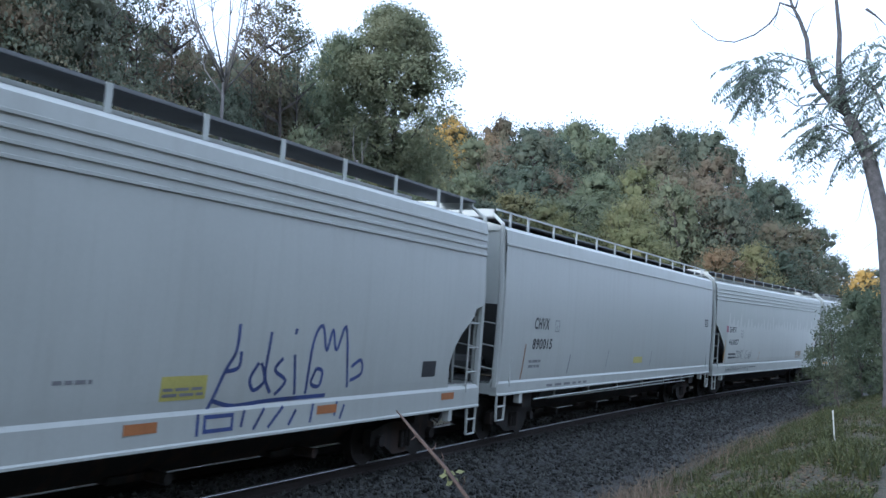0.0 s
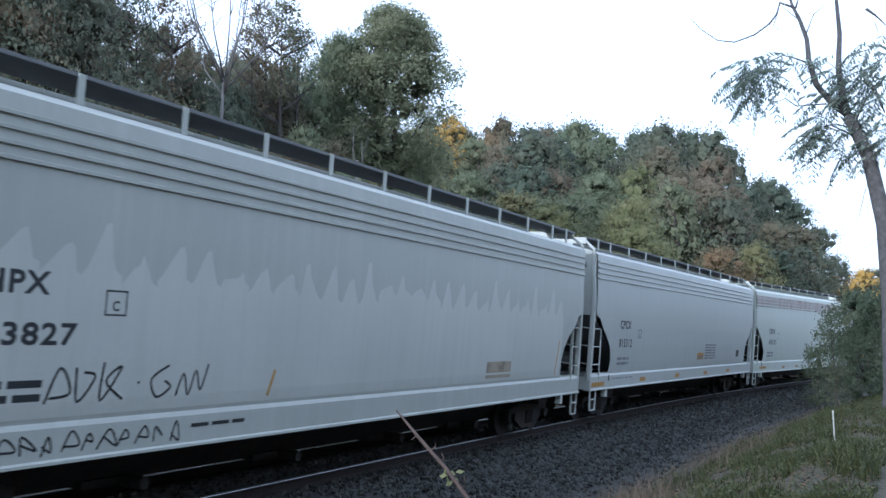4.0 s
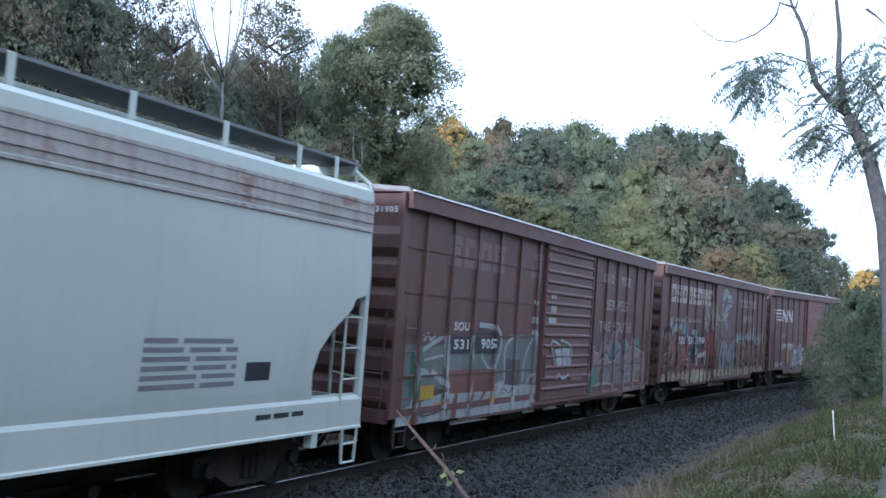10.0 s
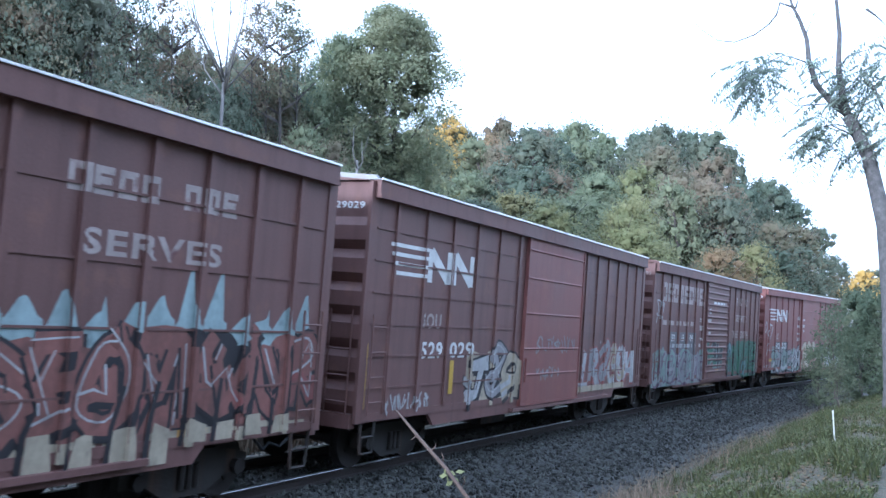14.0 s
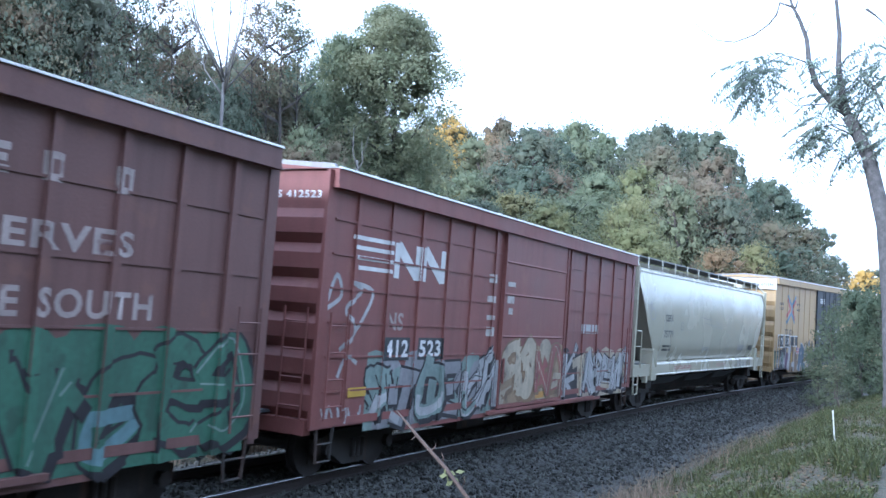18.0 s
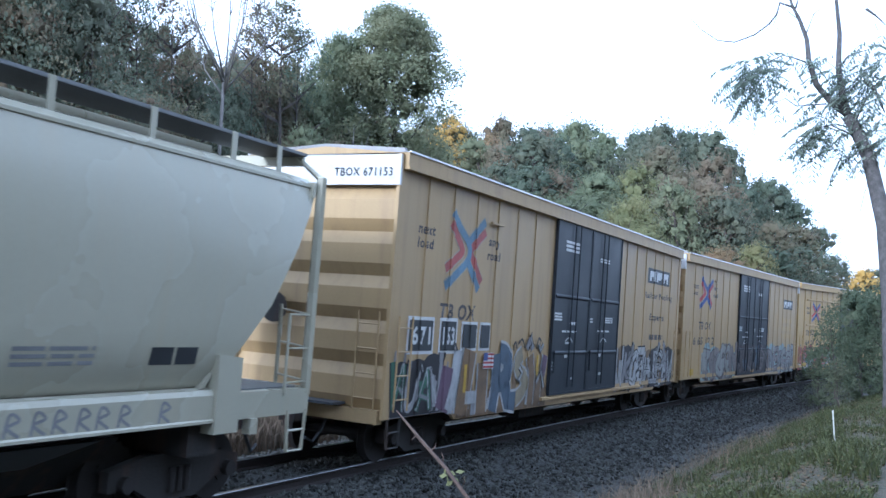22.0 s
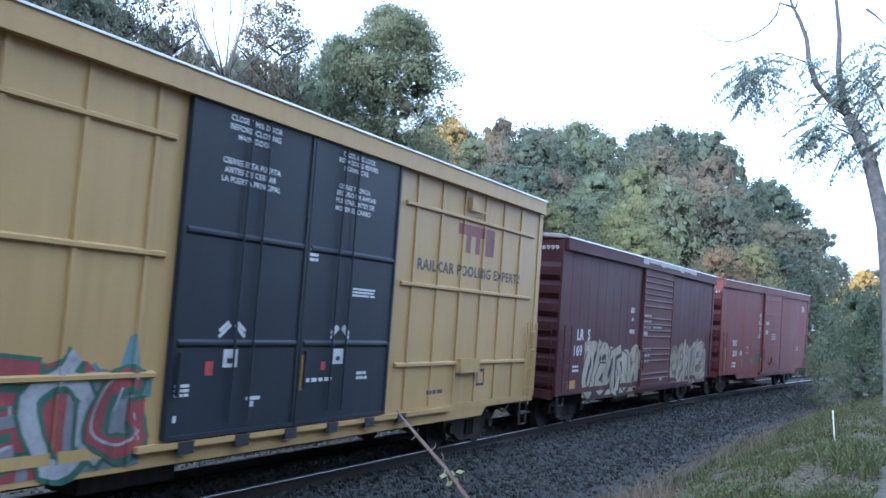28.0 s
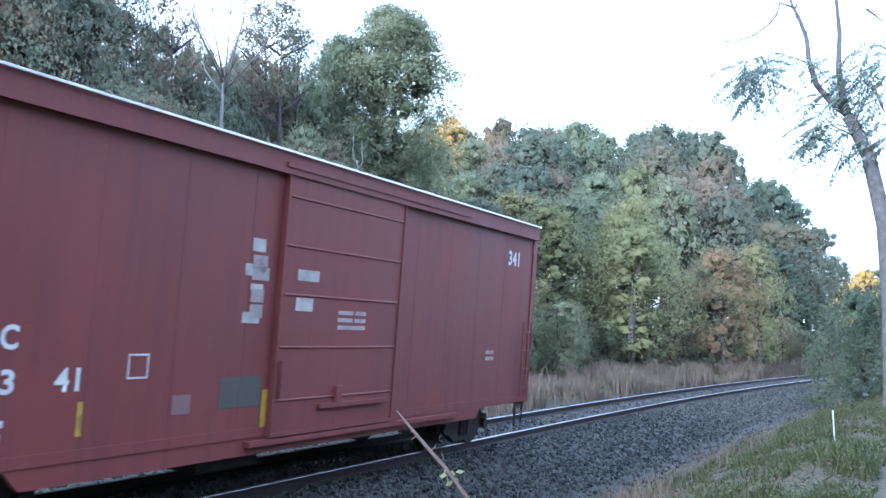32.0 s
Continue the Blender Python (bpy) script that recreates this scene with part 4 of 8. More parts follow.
def truck(parent, x, wheels, colour=None):
    """A four-wheel truck under the car, its middle at x."""
    bm = boxes((x - 0.2, x + 0.2, -0.9, 0.9, 0.42, 0.66), (x - 0.45, x + 0.45, -0.35, 0.35, 0.55, 0.78))
    t = part("truck", bm, TRUCK_STEEL, parent, "grimy cast-steel four-wheel truck")
    for sgn in (-1, 1):
        y0, y1 = sgn * 0.93, sgn * 1.07
        fb = slab([(x - 1.12, 0.36), (x - 1.12, 0.60), (x - 0.55, 0.72), (x + 0.55, 0.72), (x + 1.12, 0.60), (x + 1.12, 0.36), (x + 0.72, 0.36), (x + 0.36, 0.16), (x - 0.36, 0.16), (x - 0.72, 0.36)], y0, y1)
        side = part("side_frame", fb, TRUCK_STEEL, t)
        for k in (-0.13, 0.0, 0.13):
            bm = tube(bmesh.new(), [(x + k, sgn * 1.085, 0.26), (x + k, sgn * 1.085, 0.56)], 0.05, 8)
            part("spring", bm, WHEEL_STEEL, side)
        for k in (-0.89, 0.89):
            cap = disc(bmesh.new(), (x + k, 0.44), 0.10, sgn * 1.07, sgn * 1.16, 10)
            part("bearing_cap", cap, WHEEL_STEEL, side)
    for k in (-0.89, 0.89):
        w = link("wheelset", WHEELSET, None, t)
        w.matrix_basis = pose(x + k, 0, 0.44)
        wheels.append((w, x + k))
    return t


def wheelset_mesh():
    bm = bmesh.new()
    for sgn in (-1, 1):
        disc(bm, (0, 0), 0.44, sgn * 0.70, sgn * 0.82, 28)
        disc(bm, (0, 0), 0.465, sgn * 0.675, sgn * 0.70, 28)
        disc(bm, (0, 0), 0.12, sgn * 0.82, sgn * 0.95, 10)
        for k in range(4):
            a = math.tau * k / 4
            box(bm, 0.22 * math.cos(a) - 0.04, 0.22 * math.cos(a) + 0.04, sgn * 0.815, sgn * 0.835, 0.22 * math.sin(a) - 0.04, 0.22 * math.sin(a) + 0.04)
    disc(bm, (0, 0), 0.09, -0.7, 0.7, 10)
    me = bpy.data.meshes.new("wheelset")
    bmesh.ops.recalc_face_normals(bm, faces=bm.faces)
    bm.to_mesh(me)
    bm.free()
    me.materials.append(WHEEL_STEEL)
    return me


WHEELSET = wheelset_mesh()


def couplers(root, L, reach, material):
    part("centre_sill", boxes((0.3, L - 0.3, -0.28, 0.28, 0.70, 0.98)), TRUCK_STEEL, root)
    for sgn, e in ((-1, 0), (1, L)):
        bm = boxes((min(e, e + sgn * reach * 0.6), max(e, e + sgn * reach * 0.6), -0.09, 0.09, 0.78, 0.95), (min(e + sgn * reach * 0.5, e + sgn * reach), max(e + sgn * reach * 0.5, e + sgn * reach), -0.17, 0.15, 0.72, 1.0))
        c = part("coupler", bm, TRUCK_STEEL, root, "grimy steel knuckle coupler")
        part("air_hose", tube(bmesh.new(), [(e, -0.45, 0.8), (e + sgn * 0.12, -0.45, 0.6), (e + sgn * reach * 0.6, -0.42, 0.42), (e + sgn * reach * 0.95, -0.38, 0.5)], 0.025, 6), BLACK_PAINT, c)


def ladder(root, x0, x1, z0, z1, y, material, rungs, end=None, name="ladder"):
    """Stiles and rungs on the side (or, with end, on the end wall, from y = x0 to x1)."""
    r = 0.017
    at = (lambda a, z: (a, y, z)) if end is None else (lambda a, z: (end, a, z))
    lad = part(name, tube(tube(bmesh.new(), [at(x0, z0), at(x0, z1)], r, 4), [at(x1, z0), at(x1, z1)], r, 4), material, root)
    for i in range(rungs):
        z = z0 + (z1 - z0) * (i + 0.5) / rungs
        part("rung", tube(bmesh.new(), [at(x0, z), at(x1, z)], 0.013, 4), material, lad)
    return lad


def stirrup(root, x, material, y=-1.55, z=0.9, deep=0.5):
    bm = tube(bmesh.new(), [(x, y, z), (x + 0.04, y, z - deep), (x + 0.38, y, z - deep), (x + 0.42, y, z)], 0.028, 5)
    tube(bm, [(x + 0.03, y, z - deep * 0.5), (x + 0.4, y, z - deep * 0.5)], 0.02, 4)
    return part("stirrup", bm, material, root)


# what is painted on the sides lies on posts and door alike
class Skin:
    """The side's relief: flush sheet, posts (x, half width, proud) and doors (x0, x1, proud)."""

    def __init__(self, base=-SIDE, posts=(), doors=(), curve=None):
        self.base, self.posts, self.doors, self.curve = base, list(posts), list(doors), curve

    def y(self, x, z):
        if self.curve:
            return self.curve(z)
        for a, b, d in self.doors:
            if a < x < b:
                return self.base - d
        for c, w, d in self.posts:
            if abs(x - c) < w:
                return self.base - d
        return self.base

    def cuts(self):
        out = []
        for a, b, d in self.doors:
            out += [a - 0.006, a + 0.006, b - 0.006, b + 0.006]
        for c, w, d in self.posts:
            out += [c - w - 0.006, c - w + 0.006, c + w - 0.006, c + w + 0.006]
        return out


def drape(bm, skin, lift):
    xs = [v.co.x for v in bm.verts]
    if not xs:
        return bm
    lo, hi = min(xs), max(xs)
    for c in skin.cuts():
        if lo < c < hi:
            bmesh.ops.bisect_plane(bm, geom=bm.verts[:] + bm.edges[:] + bm.faces[:], plane_co=(c, 0, 0), plane_no=(1, 0, 0))
    if skin.curve:
        zs = [v.co.z for v in bm.verts]
        for c in np.arange(min(zs) + 0.15, max(zs), 0.2):
            bmesh.ops.bisect_plane(bm, geom=bm.verts[:] + bm.edges[:] + bm.faces[:], plane_co=(0, 0, c), plane_no=(0, 0, 1))
    for v in bm.verts:
        v.co.y += skin.y(v.co.x, v.co.z) - lift
    return bm


def glyphs(text):
    c = bpy.data.curves.new("lettering", "FONT")
    c.body, c.resolution_u, c.offset, c.space_character = text, 3, 0.028, 1.12
    ob = bpy.data.objects.new("lettering", c)
    scene.collection.objects.link(ob)
    bpy.context.view_layer.update()
    me = bpy.data.meshes.new_from_object(ob.evaluated_get(bpy.context.evaluated_depsgraph_get()))
    bpy.data.objects.remove(ob)
    return me


def letters(root, text, x0, x1, z0, z1, material, skin, slant=0.0, lift=0.004, name="lettering"):
    """Words painted on the side, fitted into the rectangle."""
    me = glyphs(text)
    bm = bmesh.new()
    bm.from_mesh(me)
    bpy.data.meshes.remove(me)
    if not bm.verts:
        return
    xs, ys = [v.co.x for v in bm.verts], [v.co.y for v in bm.verts]
    ax, bx, ay, by = min(xs), max(xs), min(ys), max(ys)
    for v in bm.verts:
        u, w = (v.co.x - ax) / (bx - ax), (v.co.y - ay) / (by - ay)
        v.co = Vector((x0 + u * (x1 - x0) + slant * (w - 0.5) * (z1 - z0), 0, z0 + w * (z1 - z0)))
    drape(bm, skin, lift)
    return tagged(part(name, bm, material, root, "painted letters and numbers"), kind="stuff")


def bars(root, x0, x1, z0, z1, rows, material, skin, seed, lift=0.004, gap=0.45, words=3, name="lettering"):
    """Small print too worn to read: plain bars."""
    r, bm = random.Random(seed), bmesh.new()
    h = (z1 - z0) / rows
    for i in range(rows):
        x = x0
        z = z1 - (i + 1) * h
        while x < x1 - 0.02:
            w = min(x1 - x, (x1 - x0) * r.uniform(0.5, 1.4) / words)
            quad(bm, x, x + w, z + h * gap * 0.5, z + h * (1 - gap * 0.5))
            x += w + (x1 - x0) * 0.06
    return tagged(part(name, drape(bm, skin, lift), material, root), kind="stuff")


def quad(bm, x0, x1, z0, z1):
    bm.faces.new([bm.verts.new(p) for p in ((x0, 0, z0), (x1, 0, z0), (x1, 0, z1), (x0, 0, z1))])


def patch(root, x0, x1, z0, z1, material, skin, name="decal", lift=0.004, label=""):
    bm = bmesh.new()
    quad(bm, x0, x1, z0, z1)
    return part(name, drape(bm, skin, lift), material, root, label)


def frame_mark(root, x0, x1, z0, z1, material, skin, t=0.02):
    bm = bmesh.new()
    for q in ((x0, x1, z0, z0 + t), (x0, x1, z1 - t, z1), (x0, x0 + t, z0 + t, z1 - t), (x1 - t, x1, z0 + t, z1 - t)):
        quad(bm, *q)
    return part("stencil_mark", drape(bm, skin, 0.004), material, root)


def ribbon(bm, pts, width, over=0.0):
    """A painted stroke of even width through pts (x, z), over metres in front of what lies below."""
    pts = [Vector((p[0], -over, p[1])) for p in pts]
    left, right = [], []
    for i, p in enumerate(pts):
        d = (pts[min(i + 1, len(pts) - 1)] - pts[max(i - 1, 0)])
        if d.length < 1e-6:
            d = Vector((1, 0, 0))
        d.normalize()
        o = Vector((-d.z, 0, d.x)) * (width[i] if hasattr(width, "__len__") else width) * 0.5
        left.append(bm.verts.new(p + o)), right.append(bm.verts.new(p - o))
    for i in range(len(pts) - 1):
        bm.faces.new((left[i], left[i + 1], right[i + 1], right[i]))


def curve_through(pts, n=5):
    out = []
    for i in range(len(pts) - 1):
        p0, p1, p2, p3 = pts[max(i - 1, 0)], pts[i], pts[i + 1], pts[min(i + 2, len(pts) - 1)]
        for k in range(n):
            t = k / n
            out.append(tuple(0.5 * ((2 * b) + (-a + c) * t + (2 * a - 5 * b + 4 * c - d) * t * t + (-a + 3 * b - 3 * c + d) * t ** 3) for a, b, c, d in zip(p0, p1, p2, p3)))
    return out + [tuple(pts[-1])]


# bent skeletons of sprayed forms, in a unit square
FORMS = (
    ([(0.9, 0.8), (0.5, 1.0), (0.1, 0.78), (0.25, 0.55), (0.78, 0.45), (0.9, 0.2), (0.5, 0.0), (0.08, 0.15)],),
    ([(0.02, 0.0), (0.38, 0.98)], [(0.38, 0.98), (0.98, 0.0)], [(0.2, 0.34), (0.8, 0.34)]),
    ([(0.95, 0.96), (0.12, 0.9)], [(0.12, 0.95), (0.1, 0.05)], [(0.1, 0.05), (1.0, 0.02)], [(0.12, 0.5), (0.75, 0.54)]),
    ([(0.14, 0.0), (0.14, 1.0)], [(0.14, 0.94), (0.7, 1.0), (0.92, 0.74), (0.62, 0.5), (0.2, 0.48)], [(0.45, 0.48), (1.0, 0.0)]),
    ([(0.1, 0.0), (0.12, 1.0)], [(0.12, 1.0), (0.82, 0.04)], [(0.84, 0.0), (0.9, 1.0)]),
    ([(0.5, 1.0), (0.1, 0.8), (0.08, 0.25), (0.5, 0.0), (0.92, 0.22), (0.9, 0.8), (0.5, 1.0)],),
    ([(0.14, 1.0), (0.1, 0.0)], [(0.95, 1.0), (0.2, 0.5)], [(0.2, 0.5), (1.0, 0.0)]),
    ([(0.04, 0.0), (0.18, 1.0)], [(0.18, 1.0), (0.5, 0.36)], [(0.5, 0.36), (0.82, 1.0)], [(0.82, 1.0), (0.98, 0.0)]),
    ([(0.1, 1.0), (0.1, 0.3), (0.45, 0.0), (0.88, 0.25), (0.9, 1.0)],),
    ([(0.0, 0.95), (1.0, 0.98)], [(0.5, 0.95), (0.55, 0.0), (0.9, -0.04)]),
    ([(0.95, 0.85), (0.5, 1.0), (0.1, 0.7), (0.1, 0.25), (0.5, 0.0), (0.95, 0.2)], [(0.95, 0.45), (0.55, 0.45)]),
)


def graffiti(root, skin, x0, x1, z0, z1, cells, fills, line_paint, back=None, seed=0, lift=0.004, light="white", ragged=0.12, name="graffiti"):
    """A faded spray-painted piece: a clouded ground coat, then a row of interlocked, leaning forms of bent bars, each with
    its cast block, dark outline, two-toned fill and a thin bright line."""
    r = random.Random(seed)
    paints = {}

    def coat(paint):
        return paints.setdefault(paint, bmesh.new())

    def inside(p):
        return (min(max(p[0], x0), x1), min(max(p[1], z0), z1))

    high, step = z1 - z0, (x1 - x0) / cells
    if high < 0.75:          # a small scrawl
        for i in range(cells * 2):
            a = x0 + (i + 0.1) * step / 2
            pts = [inside((a + r.random() * step * 0.5, z0 + r.random() * high)) for k in range(5)]
            ribbon(coat(r.choice(fills)), curve_through(pts, 4), r.uniform(0.025, 0.05))
    else:
        if back:          # the cloud behind: overlapping rounded puffs
            count = max(3, int((x1 - x0) / 0.42))
            for i in range(count):
                paint = r.choices([b[0] for b in back], [b[1] for b in back])[0]
                cx, w = x0 + (i + 0.5) * (x1 - x0) / count, r.uniform(0.3, 0.48)
                top = z0 + high * r.uniform(0.62, 0.93)
                ring = [(cx - w, z0), (cx + w, z0), (cx + w * 1.05, z0 + (top - z0) * 0.5)] + [(cx + w * math.cos(q) * 1.05, top - 0.28 * w + 0.6 * w * math.sin(q)) for q in (0.3, 0.9, 1.57, 2.3, 2.9)] + [(cx - w * 1.05, z0 + (top - z0) * 0.5)]
                bm = coat(paint)
                ring = [inside(p) for p in ring]
                keep = [p for k, p in enumerate(ring) if abs(p[0] - ring[k - 1][0]) + abs(p[1] - ring[k - 1][1]) > 0.004]
                bm.faces.new([bm.verts.new((p[0], -0.00025 * (i % 6), p[1])) for p in keep])
        cells = max(cells, round((x1 - x0) / (0.6 * high)))
        step = (x1 - x0) / cells
        turn = list(range(len(FORMS)))
        r.shuffle(turn)
        for i in range(cells):
            bold = min(step, high) * r.uniform(0.22, 0.33)
            a, w = x0 + i * step + bold * 0.3, step * r.uniform(1.05, 1.3) - bold * 0.5
            base, tall = z0 + r.uniform(0.0, ragged) + bold * 0.5, high * r.uniform(0.66, 0.86) - bold * 0.6
            lean, tip = r.uniform(-0.2, 0.3) * step, r.uniform(-0.12, 0.12) * high
            paint, second = r.choice(fills), r.choice(fills)
            level = 0.0016 + (i % 3) * 0.0056

            flip, dive = r.random() < 0.5, r.random() < 0.45

            def at(p):
                u, q = (1 - p[0] if flip else p[0]) + r.uniform(-0.13, 0.13), (1 - p[1] if dive else p[1]) + r.uniform(-0.09, 0.09)
                return inside((a + u * w + lean * (q - 0.4), base + q * tall + tip * (u - 0.5)))

            strokes = []
            for s in FORMS[turn[i % len(turn)]]:
                s = [at(p) for p in s]
                strokes.append(curve_through(s, 4) if len(s) > 3 else s)
            for s in r.sample(FORMS[turn[(i + 4) % len(turn)]], 1):          # a bar of a second form woven in
                s = [at((p[0] * 0.7 + 0.4, p[1] * 0.6 + r.uniform(0, 0.4))) for p in s[:4]]
                strokes.insert(0, s)
            if r.random() < 0.6:          # a barbed tail
                e = strokes[-1][-1]
                strokes.append([e, inside((e[0] + r.uniform(0.1, 0.35) * step, e[1] + r.uniform(0.05, 0.3) * high))])
            for k, s in enumerate(strokes):
                over = level + 0.0003 * k
                flare = [bold * r.uniform(0.8, 1.3) for p in s]
                ribbon(coat(line_paint), [inside((p[0] + bold * 0.3, p[1] - bold * 0.28)) for p in s], [f * 1.25 for f in flare], over)
                ribbon(coat(line_paint), s, [f + 0.09 for f in flare], over + 0.0014)
                ribbon(coat(paint), s, flare, over + 0.0028)
                if second != paint:
                    low = [p for p in s if p[1] < base + tall * 0.5]
                    if len(low) > 1:
                        ribbon(coat(second), low, bold * 0.62, over + 0.0042)
                if r.random() < 0.4:
                    ribbon(coat(light), [inside((p[0] - bold * 0.24, p[1] + bold * 0.2)) for p in s], r.uniform(0.018, 0.034), over + 0.0046)
            for k in range(r.randrange(0, 3)):          # stray sprayed ticks
                p = (a + r.random() * w, base + r.random() * tall)
                ribbon(coat(light if r.random() < 0.5 else line_paint), [inside(p), inside((p[0] + r.uniform(-0.1, 0.1), p[1] + r.uniform(0.1, 0.25)))], 0.03, level + 0.0052)
    for paint, bm in sorted(paints.items()):
        tagged(part(name, drape(bm, skin, lift), PAINTS[paint], root, "faded " + paint + " spray paint"), kind="stuff")


def piece(root, skin, outline, rim, items, lift=0.004):
    """Outlined letter shapes: items are (paint, width, strokes)."""
    under, fills = bmesh.new(), []
    for paint, width, strokes in items:
        bm = bmesh.new()
        for s in strokes:
            s = curve_through(s, 4) if len(s) > 3 else s
            ribbon(under, s, width + 2 * rim), ribbon(bm, s, width)
        fills.append((paint, bm))
    tagged(part("graffiti", drape(under, skin, lift), PAINTS[outline], root, "faded " + outline + " spray paint"), kind="stuff")
    for i, (paint, bm) in enumerate(fills):
        tagged(part("graffiti", drape(bm, skin, lift + 0.003 * (i + 1)), PAINTS[paint], root, "faded " + paint + " spray paint"), kind="stuff")


def tag_strokes(root, skin, paint, width, strokes, lift=0.004):
    bm = bmesh.new()
    for s in strokes:
        ribbon(bm, curve_through(s, 5) if len(s) > 2 else s, width)
    return tagged(part("graffiti", drape(bm, skin, lift), paint, root, "thin spray-painted scrawl"), kind="stuff")


def coat_of(root, skin, paint, lift, *rings):
    """Flat coats of one spray paint, each within a ring of corners (x, z)."""
    bm = bmesh.new()
    for ring in rings:
        bm.faces.new([bm.verts.new((x, 0, z)) for x, z in ring])
    bmesh.ops.triangulate(bm, faces=bm.faces[:])
    return tagged(part("graffiti", drape(bm, skin, lift), PAINTS[paint], root, "faded " + paint + " spray paint"), kind="stuff")


def spikes(root, skin, x0, x1, z0, z1, count, paint, seed, lift=0.0025):
    """A coat of spray paint whose upper edge runs out in flame-like points."""
    r, bm, w = random.Random(seed), bmesh.new(), (x1 - x0) / count
    for i in range(count):
        a = x0 + i * w
        b, h = a + w, z0 + (z1 - z0) * r.uniform(0.2, 0.45)
        tip, peak = a + w * r.uniform(0.35, 0.7), z0 + (z1 - z0) * r.choice((0.5, 0.62, 0.7, 0.82, 1.0))
        bm.faces.new([bm.verts.new((x, 0, z)) for x, z in ((a, z0), (b, z0), (b, h), (a + w * 0.85, h + 0.04), (tip + w * 0.16, z0 + (z1 - z0) * r.uniform(0.55, 0.7)), (tip + w * 0.06, peak), (tip - w * 0.08, peak - 0.03), (a + w * 0.12, h + 0.06), (a, h))])
    return tagged(part("graffiti", drape(bm, skin, lift), PAINTS[paint], root, "faded " + paint + " spray paint"), kind="stuff")


def box_car(label, start, L, paint, eave, posts, door, door_paint, door_ribs, ribs=(), roof_paint=None, end_ribs=6, door_split=None, drop=0.68, side_ladder=True, end_paint=None, hand_paint=None, seams=(), rib=0.1, chord=0.075):
    """A boxcar: sheet sides on a sill, posts, doors, ribbed ends, roof, ladders, trucks and couplers."""
    root = car_root("boxcar", label, start, L, "boxcar")
    roof_paint, end_paint, hand_paint = roof_paint or paint, end_paint or paint, hand_paint or paint
    zb = 0.88
    outline = [(0, zb), (2.25, zb), (2.45, drop), (L - 2.45, drop), (L - 2.25, zb), (L, zb), (L, eave), (0, eave)]
    base = -SIDE + 0.035
    for sgn in (-1, 1):
        part("side_wall", slab(outline, sgn * (SIDE - 0.035), sgn * (SIDE - 0.10)), paint, root)
        part("top_chord", slab([(0, eave - 0.10), (L, eave - 0.10), (L, eave + 0.13), (0, eave + 0.13)], sgn * (SIDE + chord), sgn * (SIDE - 0.12)), paint, root)
        part("chord_bead", slab([(0, eave - 0.15), (L, eave - 0.15), (L, eave - 0.10), (0, eave - 0.10)], sgn * (SIDE + chord + 0.02), sgn * (SIDE - 0.03)), paint, root)
        part("roof_edge", boxes((0, L, min(sgn * (SIDE + 0.07), sgn * (SIDE + 0.1)), max(sgn * (SIDE + 0.07), sgn * (SIDE + 0.1)), eave + 0.128, eave + 0.155)), EDGE_GLINT, root, "worn zinc roof edge with the sky's glint in its colour")
        part("side_sill", boxes((0.05, L - 0.05, min(sgn * (SIDE - 0.02), sgn * (SIDE - 0.2)), max(sgn * (SIDE - 0.02), sgn * (SIDE - 0.2)), zb + 0.02, zb + 0.14)), paint, root)
        for x, w, d in posts:
            bm = slab([(x - w, zb + 0.14), (x + w, zb + 0.14), (x + w, eave - 0.03), (x - w, eave - 0.03)], sgn * (SIDE - 0.036), sgn * (SIDE - 0.035 + d))
            part("side_post", bm, paint, root)
        for x0, x1, z in ribs:
            part("side_rib", bar(bmesh.new(), [(sgn * (SIDE - 0.036), z - 0.045), (sgn * (SIDE + 0.02), z - 0.02), (sgn * (SIDE + 0.02), z + 0.02), (sgn * (SIDE - 0.036), z + 0.045)], x0, x1), paint, root)
        for x0, x1, z in seams:
            part("seam", boxes((x0, x1, min(sgn * (SIDE - 0.036), sgn * (SIDE - 0.016)), max(sgn * (SIDE - 0.036), sgn * (SIDE - 0.016)), z - 0.014, z + 0.014)), paint, root)
        d0, d1, dz0, dz1 = door
        leaves = [(d0, d1)] if not door_split else [(d0, door_split - 0.01), (door_split + 0.01, d1)]
        for a, b in leaves:
            dm = boxes((a, b, min(sgn * (SIDE - 0.03), sgn * (SIDE + 0.03)), max(sgn * (SIDE - 0.03), sgn * (SIDE + 0.03)), dz0, dz1))
            dr = part("door", dm, door_paint, root, "sliding side door")
            t = 0.05
            fm = bmesh.new()
            for q in ((a, b, dz0, dz0 + t), (a, b, dz1 - t, dz1), (a, a + t, dz0 + t, dz1 - t), (b - t, b, dz0 + t, dz1 - t)):
                box(fm, q[0], q[1], min(sgn * (SIDE + 0.03), sgn * (SIDE + 0.05)), max(sgn * (SIDE + 0.03), sgn * (SIDE + 0.05)), q[2], q[3])
            part("door_frame", fm, door_paint, dr)
            for z in door_ribs:
                part("door_rib", bar(bmesh.new(), [(sgn * (SIDE + 0.029), z - 0.5 * rib), (sgn * (SIDE + 0.035 + 0.27 * rib), z - 0.15 * rib), (sgn * (SIDE + 0.035 + 0.27 * rib), z + 0.15 * rib), (sgn * (SIDE + 0.029), z + 0.5 * rib)], a + 0.08, b - 0.08), door_paint, dr)
            part("door_handle", boxes((a + 0.1, a + 0.14, min(sgn * (SIDE + 0.05), sgn * (SIDE + 0.09)), max(sgn * (SIDE + 0.05), sgn * (SIDE + 0.09)), dz0 + 0.5, dz0 + 1.0)), door_paint, dr)
